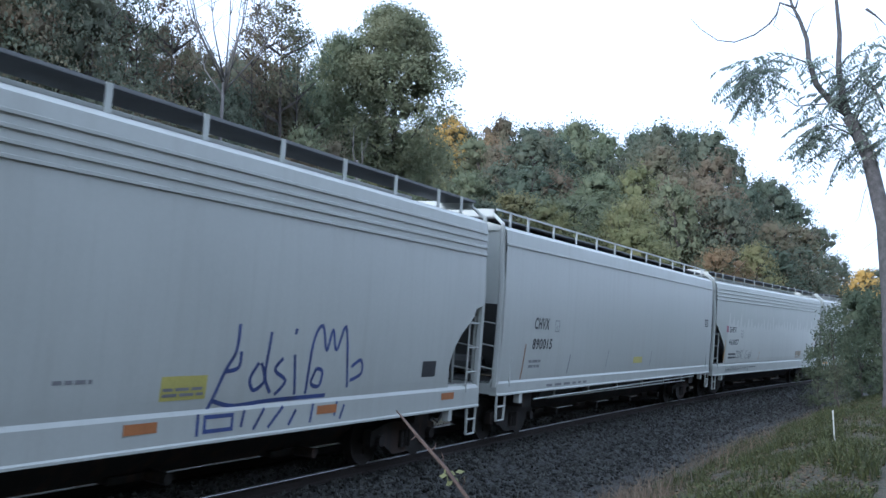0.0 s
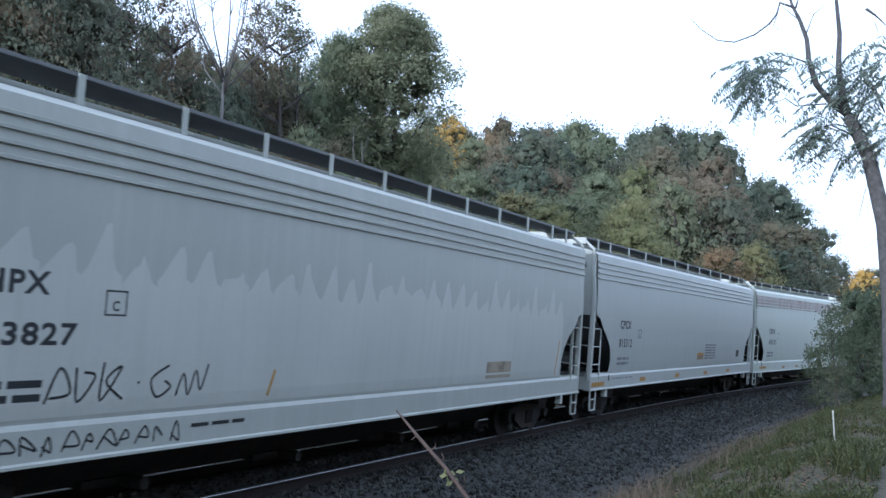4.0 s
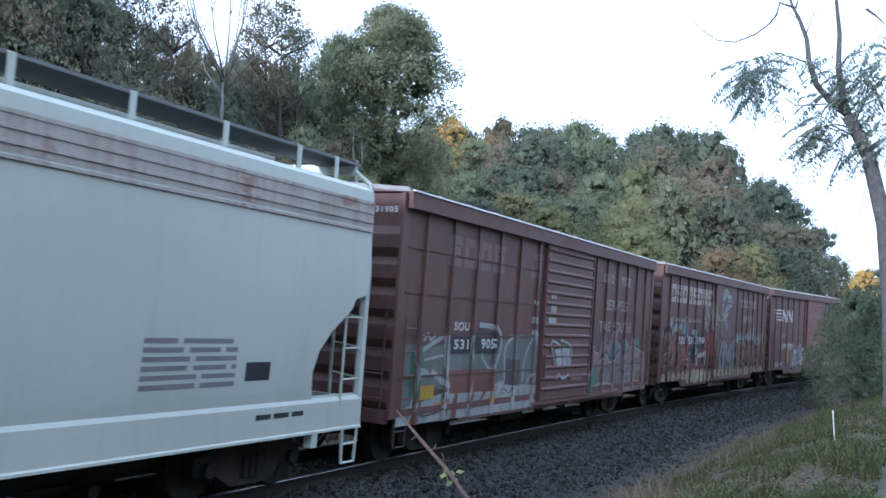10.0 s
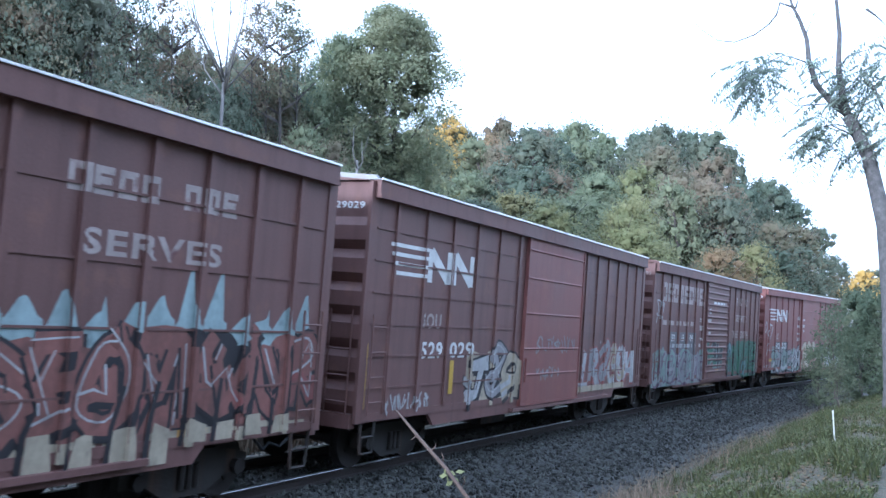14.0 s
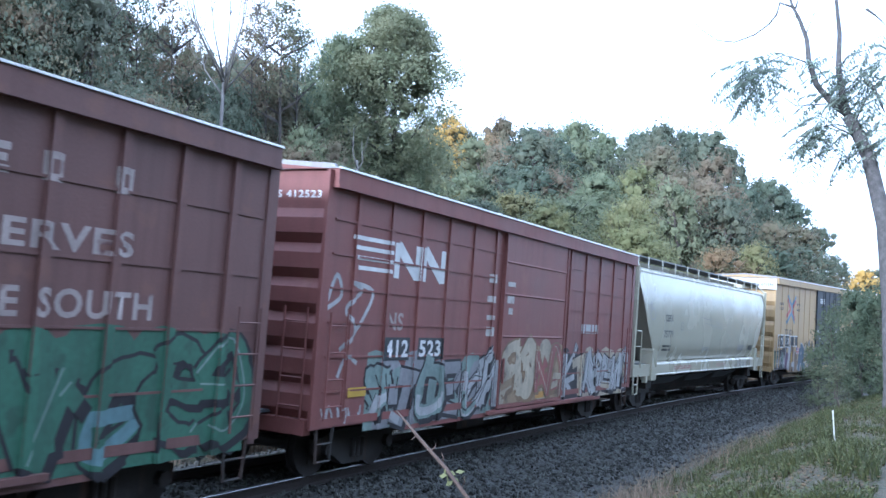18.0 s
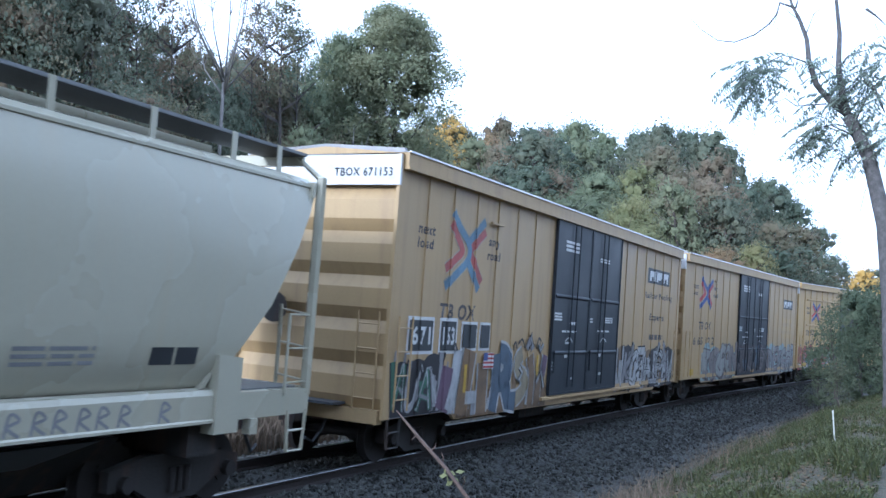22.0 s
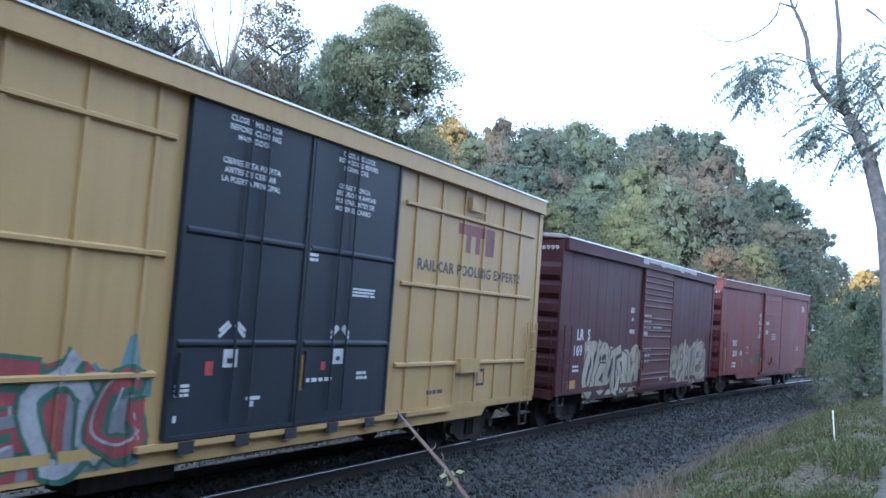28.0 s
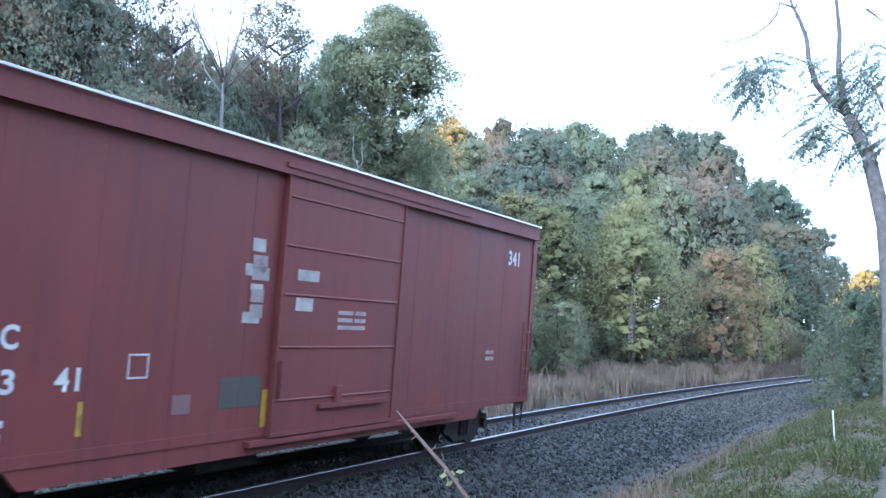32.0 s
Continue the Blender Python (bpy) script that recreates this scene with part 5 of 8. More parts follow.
        part("door_track", boxes((d0 - 0.4, d1 + 2.4, min(sgn * (SIDE - 0.03), sgn * (SIDE + 0.06)), max(sgn * (SIDE - 0.03), sgn * (SIDE + 0.06)), dz0 - 0.09, dz0 - 0.02)), paint, root)
        part("door_rail", boxes((d0 - 0.1, d1 + 2.4, min(sgn * (SIDE - 0.03), sgn * (SIDE + 0.07)), max(sgn * (SIDE - 0.03), sgn * (SIDE + 0.07)), dz1 + 0.0, dz1 + 0.06)), paint, root)
    # roof: low gable with cross seams
    bm = bar(bmesh.new(), [(-SIDE - 0.055, eave + 0.131), (-SIDE + 0.05, eave + 0.17), (0, eave + 0.27), (SIDE - 0.05, eave + 0.17), (SIDE + 0.055, eave + 0.131), (0, eave + 0.10)], -0.02, L + 0.02)
    roof = part("roof", bm, roof_paint, root)
    n, lip = int(L / 1.1), 0.205 if roof_paint is GALVANISED else 0.178
    for i in range(n + 1):
        x = 0.05 + (L - 0.1) * i / n
        part("roof_seam", bar(bmesh.new(), [(-SIDE + 0.02, eave + 0.16), (-SIDE + 0.04, eave + lip), (0, eave + lip + 0.1), (SIDE - 0.04, eave + lip), (SIDE - 0.02, eave + 0.16)], x - 0.035, x + 0.035), roof_paint, roof)
    part("floor", boxes((0.1, L - 0.1, -1.5, 1.5, 0.98, 1.12)), TRUCK_STEEL, root)
    for b in range(5):
        x = 3 + (L - 6) * b / 4
        part("cross_bearer", boxes((x - 0.08, x + 0.08, -1.45, 1.45, 0.72, 0.98)), TRUCK_STEEL, root)
    # ends: stacked pressed ribs
    for sgn, e in ((-1, 0.0), (1, L)):
        prof = [(0.0, 0.9)]
        h = (eave - 0.45 - 1.0) / end_ribs
        for i in range(end_ribs):
            z = 1.0 + h * i
            prof += [(0.0, z), (0.10, z + h * 0.28), (0.10, z + h * 0.72), (0.0, z + h)]
        prof += [(0.0, eave + 0.13)]
        pts = [(e + sgn * (x - 0.04), z) for x, z in prof] + [(e - sgn * 0.10, eave + 0.13), (e - sgn * 0.10, 0.9)]
        w = part("end_wall", slab(pts, -SIDE + 0.07, SIDE - 0.07), end_paint, root)
        part("gable", bar(bmesh.new(), [(-SIDE + 0.1, eave + 0.12), (SIDE - 0.1, eave + 0.12), (0, eave + 0.25)], e - 0.03, e + 0.03), end_paint, w)
        for c in (-1, 1):
            part("corner_post", boxes((e - 0.10, e + 0.10, min(c * (SIDE - 0.07), c * (SIDE - 0.012)), max(c * (SIDE - 0.07), c * (SIDE - 0.012)), zb, eave + 0.1)), paint, w)
        part("end_sill", boxes((e - 0.08 + sgn * 0.06, e + 0.08 + sgn * 0.06, -1.5, 1.5, 0.80, 1.02)), paint, w)
        part("crossover_platform", boxes((min(e, e + sgn * 0.35), max(e, e + sgn * 0.35), -0.8, 0.8, 1.05, 1.09)), GRATING, w)
        ladder(root, -1.42, -1.02, 1.0, 2.6, 0, hand_paint, 4, end=e + sgn * 0.14)
    part("brake_wheel", disc(bmesh.new(), (0, 0), 0.26, -0.02, 0.02, 16), TRUCK_STEEL, root).matrix_basis = pose(-0.22, 0.65, 2.55, 0, 0, 90)
    if side_ladder:
        ladder(root, 0.12, 0.55, 1.0, 2.55, -SIDE - 0.05, hand_paint, 4)
        ladder(root, L - 0.55, L - 0.12, 1.0, 2.55, -SIDE - 0.05, hand_paint, 4)
    stirrup(root, 0.1, TRUCK_STEEL)
    stirrup(root, L - 0.52, TRUCK_STEEL)
    couplers(root, L, 0.62 if L < 17 else 0.5, paint)
    wheels = CARS[-1][3]
    for x in (1.95, L - 1.95):
        truck(root, x, wheels)
    # long block added between the trucks hides the lit ballast behind
    part("brake_rigging", boxes((3.0, L - 3.0, -0.42, 0.42, 0.40, 0.74), (3.4, L * 0.5, -0.9, -0.84, 0.55, 0.6), (L * 0.36, L * 0.44, -1.1, -0.6, 0.42, 0.72)), TRUCK_STEEL, root, "dark filler block and grimy brake gear below the floor")
    part("brake_reservoir", tube(bmesh.new(), [(L * 0.55, -0.6, 0.72), (L * 0.55 + 0.9, -0.6, 0.72)], 0.18, 10), TRUCK_STEEL, root)
    skin = Skin(base, [(x, w, d) for x, w, d in posts], [(door[0], door[1], 0.065)])
    return root, skin


HOPPER_SIDE = ((1.20, -1.53), (1.5, -1.565), (2.0, -1.59), (2.6, -1.60), (3.2, -1.595), (3.9, -1.575), (4.3, -1.56), (4.7, -1.5))


def hopper_curve(z):
    return float(np.interp(z, [p[0] for p in HOPPER_SIDE], [p[1] for p in HOPPER_SIDE]))


def hopper(label, start, L, paint, cut, band, band_paint, ribs, sill=(0.90, 1.29), roof_z=4.42, curve=None, profile=None, dark_slope=True, gates=4, ladders=True, sill_x=None, fins=11, light_rail=False):
    """A covered hopper: curved sheet sides cut away at the ends, roof with hatches and running boards, sills, outlet gates, end slopes and ladders."""
    root = car_root("covered_hopper", label, start, L, "hopper car")
    curve = curve or hopper_curve
    z0 = sill[1] - 0.02
    levels = profile or sorted([z0 + (band[0] - z0) * i / 14 for i in range(15)] + [p[1] for p in cut if z0 < p[1] < band[0]] + [band[1], roof_z])
    cx = lambda z: float(np.interp(z, [p[1] for p in cut], [p[0] for p in cut]))
    verts, faces, k = [], [], 9
    for sgn in (1, -1):
        o = len(verts)
        for z in levels:
            a, b = cx(z), L - cx(z)
            for i in range(k):
                verts.append((a + (b - a) * i / (k - 1), sgn * curve(z), z))
        for j in range(len(levels) - 1):
            for i in range(k - 1):
                q = (o + j * k + i, o + j * k + i + 1, o + (j + 1) * k + i + 1, o + (j + 1) * k + i)
                faces.append(q if sgn > 0 else q[::-1])
    body = link("body_side", mesh_of("body_side", verts, faces, paint, True), None, root)
    a, b = cx(roof_z), L - cx(roof_z)
    y1 = curve(roof_z)
    prof = [(y1, roof_z), (y1 + 0.10, roof_z + 0.07), (y1 + 0.5, roof_z + 0.17), (0, roof_z + 0.26), (-y1 - 0.5, roof_z + 0.17), (-y1 - 0.10, roof_z + 0.07), (-y1, roof_z), (0, roof_z - 0.1)]
    part("roof", bar(bmesh.new(), prof, a, b), paint, root)
    for sgn in (-1, 1):
        for z in ribs:
            y = sgn * -curve(z)
            part("side_rib", bar(bmesh.new(), [(y - sgn * 0.01, z - 0.03), (y + sgn * 0.028, z - 0.018), (y + sgn * 0.028, z + 0.018), (y - sgn * 0.01, z + 0.03)], cx(z) + 0.02, L - cx(z) - 0.02), band_paint, body)
        if band_paint is not paint:
            y = sgn * -curve((band[0] + band[1]) / 2)
            part("side_band", boxes((cx(4), L - cx(4), min(y - sgn * 0.02, y + sgn * 0.012), max(y - sgn * 0.02, y + sgn * 0.012), band[0], band[1])), band_paint, body)
        s0, s1 = sill_x or (0.0, L)
        yb = SIDE - 0.03
        bm = bar(bmesh.new(), [(sgn * (yb - 0.16), sill[0]), (sgn * (yb + 0.02), sill[0]), (sgn * (yb + 0.02), sill[0] + 0.03), (sgn * yb, sill[0] + 0.05), (sgn * yb, sill[1] - 0.03), (sgn * (yb - 0.03), sill[1] + 0.03), (sgn * (yb - 0.16), sill[1] + 0.05)], s0, s1)
        part("side_sill", bm, paint, root)
    # ends
    for sgn, e in ((-1, 0.0), (1, L)):
        ztop, zcut = roof_z + 0.02, cut[-2][1] if len(cut) > 2 else 2.9
        xe = e - sgn * (cx(ztop) + 0.03)
        xe2 = e - sgn * (cx(zcut) + 0.03)
        ep = slab([(xe, ztop), (xe2, zcut), (xe2 - sgn * 0.05, zcut), (xe - sgn * 0.05, ztop)], -1.52, 1.52)
        part("end_sheet", ep, paint, root)
        ey = curve(roof_z) + 0.03
        part("end_cap", bar(bmesh.new(), [(ey, roof_z - 0.04), (ey + 0.1, roof_z + 0.07), (ey + 0.5, roof_z + 0.17), (0, roof_z + 0.25), (-ey - 0.5, roof_z + 0.17), (-ey - 0.1, roof_z + 0.07), (-ey, roof_z - 0.04)], min(xe, xe - sgn * 0.03), max(xe, xe - sgn * 0.03)), paint, root)
        zl = sill[1] + 0.05
        xs = e - sgn * (cut[0][0] + (1.1 if dark_slope else 0.06))
        # dark_slope puts the shade of the cut-away end into the sheet's colour
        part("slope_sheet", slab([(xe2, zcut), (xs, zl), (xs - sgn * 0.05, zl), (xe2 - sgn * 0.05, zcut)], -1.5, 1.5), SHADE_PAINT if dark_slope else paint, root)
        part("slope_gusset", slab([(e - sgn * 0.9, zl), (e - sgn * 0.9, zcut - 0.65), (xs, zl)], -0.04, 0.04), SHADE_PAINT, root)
        part("end_sill", boxes((min(e, e - sgn * 0.12), max(e, e - sgn * 0.12), -1.45, 1.45, sill[0] + 0.02, sill[1])), paint, root)
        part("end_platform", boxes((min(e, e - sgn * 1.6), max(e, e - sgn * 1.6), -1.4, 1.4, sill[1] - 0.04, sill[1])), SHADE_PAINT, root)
        for c in (-1, 1):
            xp = e - sgn * 0.03
            part("end_post", tube(bmesh.new(), [(xp, c * 1.50, sill[1] - 0.1), (e - sgn * 0.06, c * 1.52, zcut + 0.3), (e - sgn * (cx(ztop) * 0.4), c * 1.45, roof_z + 0.12), (e - sgn * 0.12, c * 1.1, roof_z + 0.40)], (0.075, 0.075, 0.045, 0.03), 6), paint, root)
        part("roof_crossbar", boxes((min(e - sgn * 0.06, e - sgn * 0.12), max(e - sgn * 0.06, e - sgn * 0.12), -1.2, 1.2, roof_z + 0.27, roof_z + 0.43)), paint, root)
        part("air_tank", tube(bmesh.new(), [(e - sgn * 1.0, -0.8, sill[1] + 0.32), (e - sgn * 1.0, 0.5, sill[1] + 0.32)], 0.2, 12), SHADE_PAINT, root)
        if ladders:
            xa, xb = (0.08, 0.59) if sgn < 0 else (L - 0.59, L - 0.08)
            stile = xb if sgn < 0 else xa
            lad = part("ladder", tube(bmesh.new(), [(stile, -1.56, sill[1] - 0.1), (stile, -1.56, 2.5)], 0.022, 5), paint, root)
            end_lad = part("end_ladder", tube(bmesh.new(), [(e - sgn * 0.02, -0.98, sill[1] - 0.1), (e - sgn * 0.02, -0.98, 2.62)], 0.03, 5), paint, root)
            for z in (1.57, 2.03, 2.49):
                part("rung", tube(bmesh.new(), [(e - sgn * 0.03, -1.52, z), (stile, -1.56, z)], 0.015, 5), paint, lad)
                part("rung", tube(bmesh.new(), [(e - sgn * 0.03, -1.52, z), (e - sgn * 0.02, -0.98, z + 0.06)], 0.015, 5), paint, end_lad)
        stirrup(root, 0.05 if sgn < 0 else L - 0.47, paint, z=sill[0] + 0.05, deep=0.55)
        part("jacking_pad", boxes((e - sgn * 1.2 - 0.07, e - sgn * 1.2 + 0.07, -1.58, -1.45, sill[0] - 0.2, sill[0])), paint, root)
        part("bolster", boxes((e - sgn * 1.95 - 0.25, e - sgn * 1.95 + 0.25, -1.4, 1.4, 0.72, sill[0])), TRUCK_STEEL, root)
    # roof fittings: hatch trough and running boards on posts
    for i in range(7):
        a, w = 1.1 + (L - 2.2) * i / 7 - 0.1, (L - 2.2) / 7 - 0.02
        part("hatch_cover", boxes((a + 0.11, a + 0.11 + w, -0.4, 0.4, roof_z + 0.2, roof_z + 0.38)), paint, root)
    for c in (-1, 1):
        at = lambda a, b: (min(c * a, c * b), max(c * a, c * b))
        rb = part("running_board", boxes((0.1, L - 0.1, *at(0.5, 1.24), roof_z + (0.24 if light_rail else 0.40), roof_z + (0.27 if light_rail else 0.43))), EDGE_STEEL if light_rail else GRATING, root, "dark steel grating walkway")
        part("edge_rail", boxes((0.1, L - 0.1, *at(1.24, 1.262), roof_z + 0.405, roof_z + 0.445)), paint if light_rail else EDGE_STEEL, rb)
        for x in [0.75, L - 0.75] + [1.69 + (L - 3.38) * i / (fins - 1) for i in range(fins)]:
            part("board_bracket", slab([(x - 0.045, roof_z + 0.03), (x + 0.045, roof_z + 0.03), (x + 0.045, roof_z + 0.44), (x - 0.045, roof_z + 0.44)], c * 1.264, c * 1.285), paint, rb)
    # outlet gates
    for i in range(gates):
        x = L / 2 + (i - (gates - 1) / 2) * (L - 6.4) / gates
        w = (L - 6.4) / gates * 0.46
        bm = bmesh.new()
        top, bot = [bm.verts.new(p) for p in ((x - w, -1.2, 1.0), (x + w, -1.2, 1.0), (x + w, 1.2, 1.0), (x - w, 1.2, 1.0))], [bm.verts.new(p) for p in ((x - 0.3, -0.45, 0.42), (x + 0.3, -0.45, 0.42), (x + 0.3, 0.45, 0.42), (x - 0.3, 0.45, 0.42))]
        bm.faces.new(bot)
        for q in range(4):
            bm.faces.new((top[q], top[(q + 1) % 4], bot[(q + 1) % 4], bot[q]))
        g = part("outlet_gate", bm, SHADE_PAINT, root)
        part("gate_frame", boxes((x - 0.4, x + 0.4, -0.62, 0.62, 0.33, 0.42)), TRUCK_STEEL, g)
        part("capstan", disc(bmesh.new(), (x + 0.25, 0.38), 0.08, -0.95, -0.62, 10), TRUCK_STEEL, g)
    # full-length sheet added to close the view to the bright ground beyond
    part("pocket_sheet", bar(bmesh.new(), [(-1.1, 1.0), (-0.5, 0.36), (0.5, 0.36), (1.1, 1.0)], 3.0, L - 3.0), TRUCK_STEEL, root, "dark closing sheet between the hopper pockets")
    for x in [3.4 + (L - 6.8) * i / 5 for i in range(6 if light_rail else 0)]:
        part("rod_hanger", boxes((x - 0.02, x + 0.02, -1.47, -1.43, sill[0] - 0.22, sill[0])), paint, root)
    if light_rail:
        part("train_line_pipe", tube(bmesh.new(), [(3.0, -1.45, sill[0] - 0.2), (L - 3.0, -1.45, sill[0] - 0.2)], 0.018, 6), paint, root, "thin pipe hung below the sill")
    couplers(root, L, 0.45, paint)
    wheels = CARS[-1][3]
    for x in (1.95, L - 1.95):
        truck(root, x, wheels)
    return root, Skin(curve=curve)


def end_letters(root, text, y0, y1, z0, z1, x, material):
    """Letters on the left end wall, read from outside the car; y0 is where they begin."""
    me = glyphs(text)
    bm = bmesh.new()
    bm.from_mesh(me)
    bpy.data.meshes.remove(me)
    xs, ys = [v.co.x for v in bm.verts], [v.co.y for v in bm.verts]
    ax, bx, ay, by = min(xs), max(xs), min(ys), max(ys)
    for v in bm.verts:
        v.co = Vector((x, y0 + (v.co.x - ax) / (bx - ax) * (y1 - y0), z0 + (v.co.y - ay) / (by - ay) * (z1 - z0)))
    return tagged(part("lettering", bm, material, root, "painted letters and numbers"), kind="stuff")


def blocks(root, x0, x1, z0, z1, count, material, skin, hollow=True, fade=0.0, seed=0, lift=0.004):
    """A worn company name: plain block shapes of its size and colour."""
    r, bm, w = random.Random(seed), bmesh.new(), (x1 - x0) / count
    for i in range(count):
        a, b = x0 + i * w + w * 0.08, x0 + (i + 1) * w - w * 0.12
        if r.random() < fade:
            continue
        t = w * 0.24
        kind = i % 3
        quad(bm, a, a + t, z0, z1)
        if kind != 1:
            quad(bm, b - t, b, z0, z1)
            quad(bm, a + t, b - t, z1 - t, z1)
        else:
            quad(bm, a + t, b, z1 - t, z1)
            quad(bm, a + t, b - t * 0.4, (z0 + z1) / 2 - t / 2, (z0 + z1) / 2 + t / 2)
        if hollow:
            quad(bm, a + t, b - (t if kind != 1 else 0), z0, z0 + t)
    return tagged(part("company_mark", drape(bm, skin, lift), material, root, "worn white block shapes"), kind="stuff")


def striped_mark(root, x0, x1, z0, z1, skin, material):
    """Stripes that end in two bold blocks."""
    bm, m = bmesh.new(), x0 + (x1 - x0) * 0.40
    h = (z1 - z0) / 4.2
    for i in range(4):
        z = z1 - (i + 1) * h
        quad(bm, x0 + i * 0.05, m, z + 0.03, z + h * 0.62)
    w = (x1 - m) / 2
    for i in range(2):
        a = m + 0.04 + i * w
        quad(bm, a, a + 0.16, z0, z1 - 0.06), quad(bm, a + w - 0.22, a + w - 0.06, z0, z1 - 0.06)
        ribbon(bm, [(a + 0.10, z1 - 0.1), (a + w - 0.16, z0 + 0.06)], 0.2)
    return tagged(part("company_mark", drape(bm, skin, 0.004), material, root, "white striped block mark"), kind="stuff")


def cross_emblem(root, x0, x1, z0, z1, skin, blue, red, pale):
    """A chevron and a pair of bands that meet in a cross: red within, blue without, pale between."""
    cx, cz, w, h = (x0 + x1) / 2, (z0 + z1) / 2, (x1 - x0) / 2, (z1 - z0) / 2
    at = lambda pts: [(cx + a * w, cz + b * h) for a, b in pts]
    bent = curve_through([(-0.76, 0.97), (-0.36, 0.6), (0.04, 0.3), (0.18, 0.04), (0.08, -0.24), (-0.36, -0.58), (-0.95, -0.97)], 4)
    inner = curve_through([(-0.8, 0.68), (-0.42, 0.3), (-0.2, 0.06), (-0.24, -0.06), (-0.52, -0.24), (-0.96, -0.52)], 3)
    blues = (bent, [(0.92, 0.94), (0.10, 0.28)], [(0.10, -0.24), (0.74, -0.98)])
    reds = (inner, [(0.97, 0.66), (0.24, 0.1)], [(0.24, -0.02), (0.87, -0.76)])
    for k, (mat, lines, wd) in enumerate(((pale, blues + reds, 0.27), (red, reds, 0.2), (blue, blues, 0.2))):
        bm = bmesh.new()
        for s in lines:
            ribbon(bm, at(s), wd * w)
        tagged(part("emblem", drape(bm, skin, 0.004 + 0.003 * k), mat, root, "crossed coloured bands"), kind="stuff")


def yellow_marks(root, skin, xs, z, material=None, w=0.46, h=0.11):
    for x in xs:
        patch(root, x, x + w, z, z + h, material or AMBER, skin, "reflector", 0.007, "reflective strip")


def small_data(root, skin, L, ink, seed, left=1.9):
    bars(root, left, left + 0.95, 1.50, 1.77, 2, ink, skin, seed, words=2)


CUT = [(1.26, 1.25), (1.34, 1.45), (1.37, 1.7), (1.26, 2.0), (0.98, 2.28), (0.62, 2.52), (0.5, 2.62), (0.42, 2.76), (0.12, 2.84), (0.06, 4.6)]
SQUARE_CUT = [(0.05, 1.2), (0.05, 2.8), (0.05, 2.9), (0.05, 4.6)]


SILL = Skin(base=-SIDE + 0.03)
RIB3 = (3.81, 3.95, 4.09, 4.23)

# first hopper: grey-white, blue scrawl
L = 18.85
car, skin = hopper("grey-white covered hopper car with blue scrawl graffiti", -135.4, L, GREY_PAINT, CUT, (3.80, 4.24), GREY_PAINT, RIB3)
blue = PAINTS["blue"]
tag_strokes(car, skin, blue, 0.055, [[(11.55, 2.34), (11.52, 2.0), (11.35, 1.75), (11.15, 1.35), (11.0, 1.1)], [(11.35, 1.75), (11.6, 1.8), (11.62, 2.0)], [(12.0, 1.85), (11.85, 1.65), (11.95, 1.5), (12.15, 1.62), (12.05, 1.85)], [(12.2, 2.25), (12.15, 1.7), (12.3, 1.45)],
                             [(12.5, 1.9), (12.35, 1.75), (12.6, 1.6), (12.4, 1.42)], [(12.75, 2.3), (12.72, 2.22)], [(12.75, 1.95), (12.85, 1.4)], [(13.1, 1.4), (13.15, 2.1), (13.35, 2.35), (13.5, 2.0), (13.62, 2.3), (13.75, 2.0), (13.95, 2.35), (14.1, 1.7), (14.15, 1.45)], [(13.3, 1.75), (13.2, 1.55), (13.4, 1.5), (13.45, 1.7), (13.3, 1.75)],
                             [(14.2, 1.75), (14.45, 1.85), (14.5, 1.65), (14.2, 1.55)], [(11.2, 1.4), (11.6, 1.32), (12.3, 1.35), (13.6, 1.36)]])
tag_strokes(car, SILL, blue, 0.05, [[(10.95, 1.26), (10.95, 1.0)], [(11.8, 1.26), (11.75, 1.05)], [(12.2, 1.26), (12.0, 1.0)], [(12.6, 1.26), (12.3, 1.0)], [(12.9, 1.2), (12.75, 1.0)], [(13.3, 1.26), (13.25, 1.0)], [(13.9, 1.26), (13.85, 1.05)], [(14.1, 1.2), (14.0, 1.0)]])
frame_mark(car, 11.05, 11.6, 1.02, 1.24, blue, SILL, 0.05)
patch(car, 10.29, 11.05, 1.44, 1.72, surface("dull_yellow_decal", (0.42, 0.38, 0.10), 0.6), skin, "decal", label="dull yellow notice")
bars(car, 10.32, 11.0, 1.47, 1.60, 2, GREY_INK, skin, 3, lift=0.008)
yellow_marks(car, SILL, (9.79, 13.4, 17.25), 1.10, ORANGE, 0.5, 0.12)
patch(car, 16.45, 16.95, 1.53, 1.80, INK, skin, "decal", label="black data plate")
bars(car, 8.8, 9.3, 1.66, 1.74, 1, GREY_INK, skin, 4)

# second hopper: smooth square-ended sides, hand rail pipe under the sill
L = 18.3
car, skin = hopper("pale grey covered hopper car with smooth square-ended sides", -115.6, L, GREY_PAINT, SQUARE_CUT, (4.08, 4.16), GREY_PAINT, (4.13,), sill=(1.05, 1.32), gates=4, light_rail=True)
letters(car, "CHVX", 1.66, 2.5, 2.42, 2.68, INK, skin, slant=0.15)
letters(car, "890015", 1.62, 2.72, 1.98, 2.22, INK, skin, slant=0.15)
frame_mark(car, 2.85, 3.11, 2.38, 2.64, GREY_INK, skin)
letters(car, "C", 2.94, 3.02, 2.43, 2.52, GREY_INK, skin)
bars(car, 1.5, 2.15, 1.56, 1.78, 2, GREY_INK, skin, 8, words=3)
for x, z in ((1.15, 1.35), (3.83, 1.4), (6.6, 1.5), (10.6, 1.45)):
    tag_strokes(car, skin, RUST_STREAK if x < 2 else GREY_INK, 0.055 if x < 5 else 0.035, [[(x, z), (x + 0.12, z + (0.75 if x < 2 else 0.45))]])
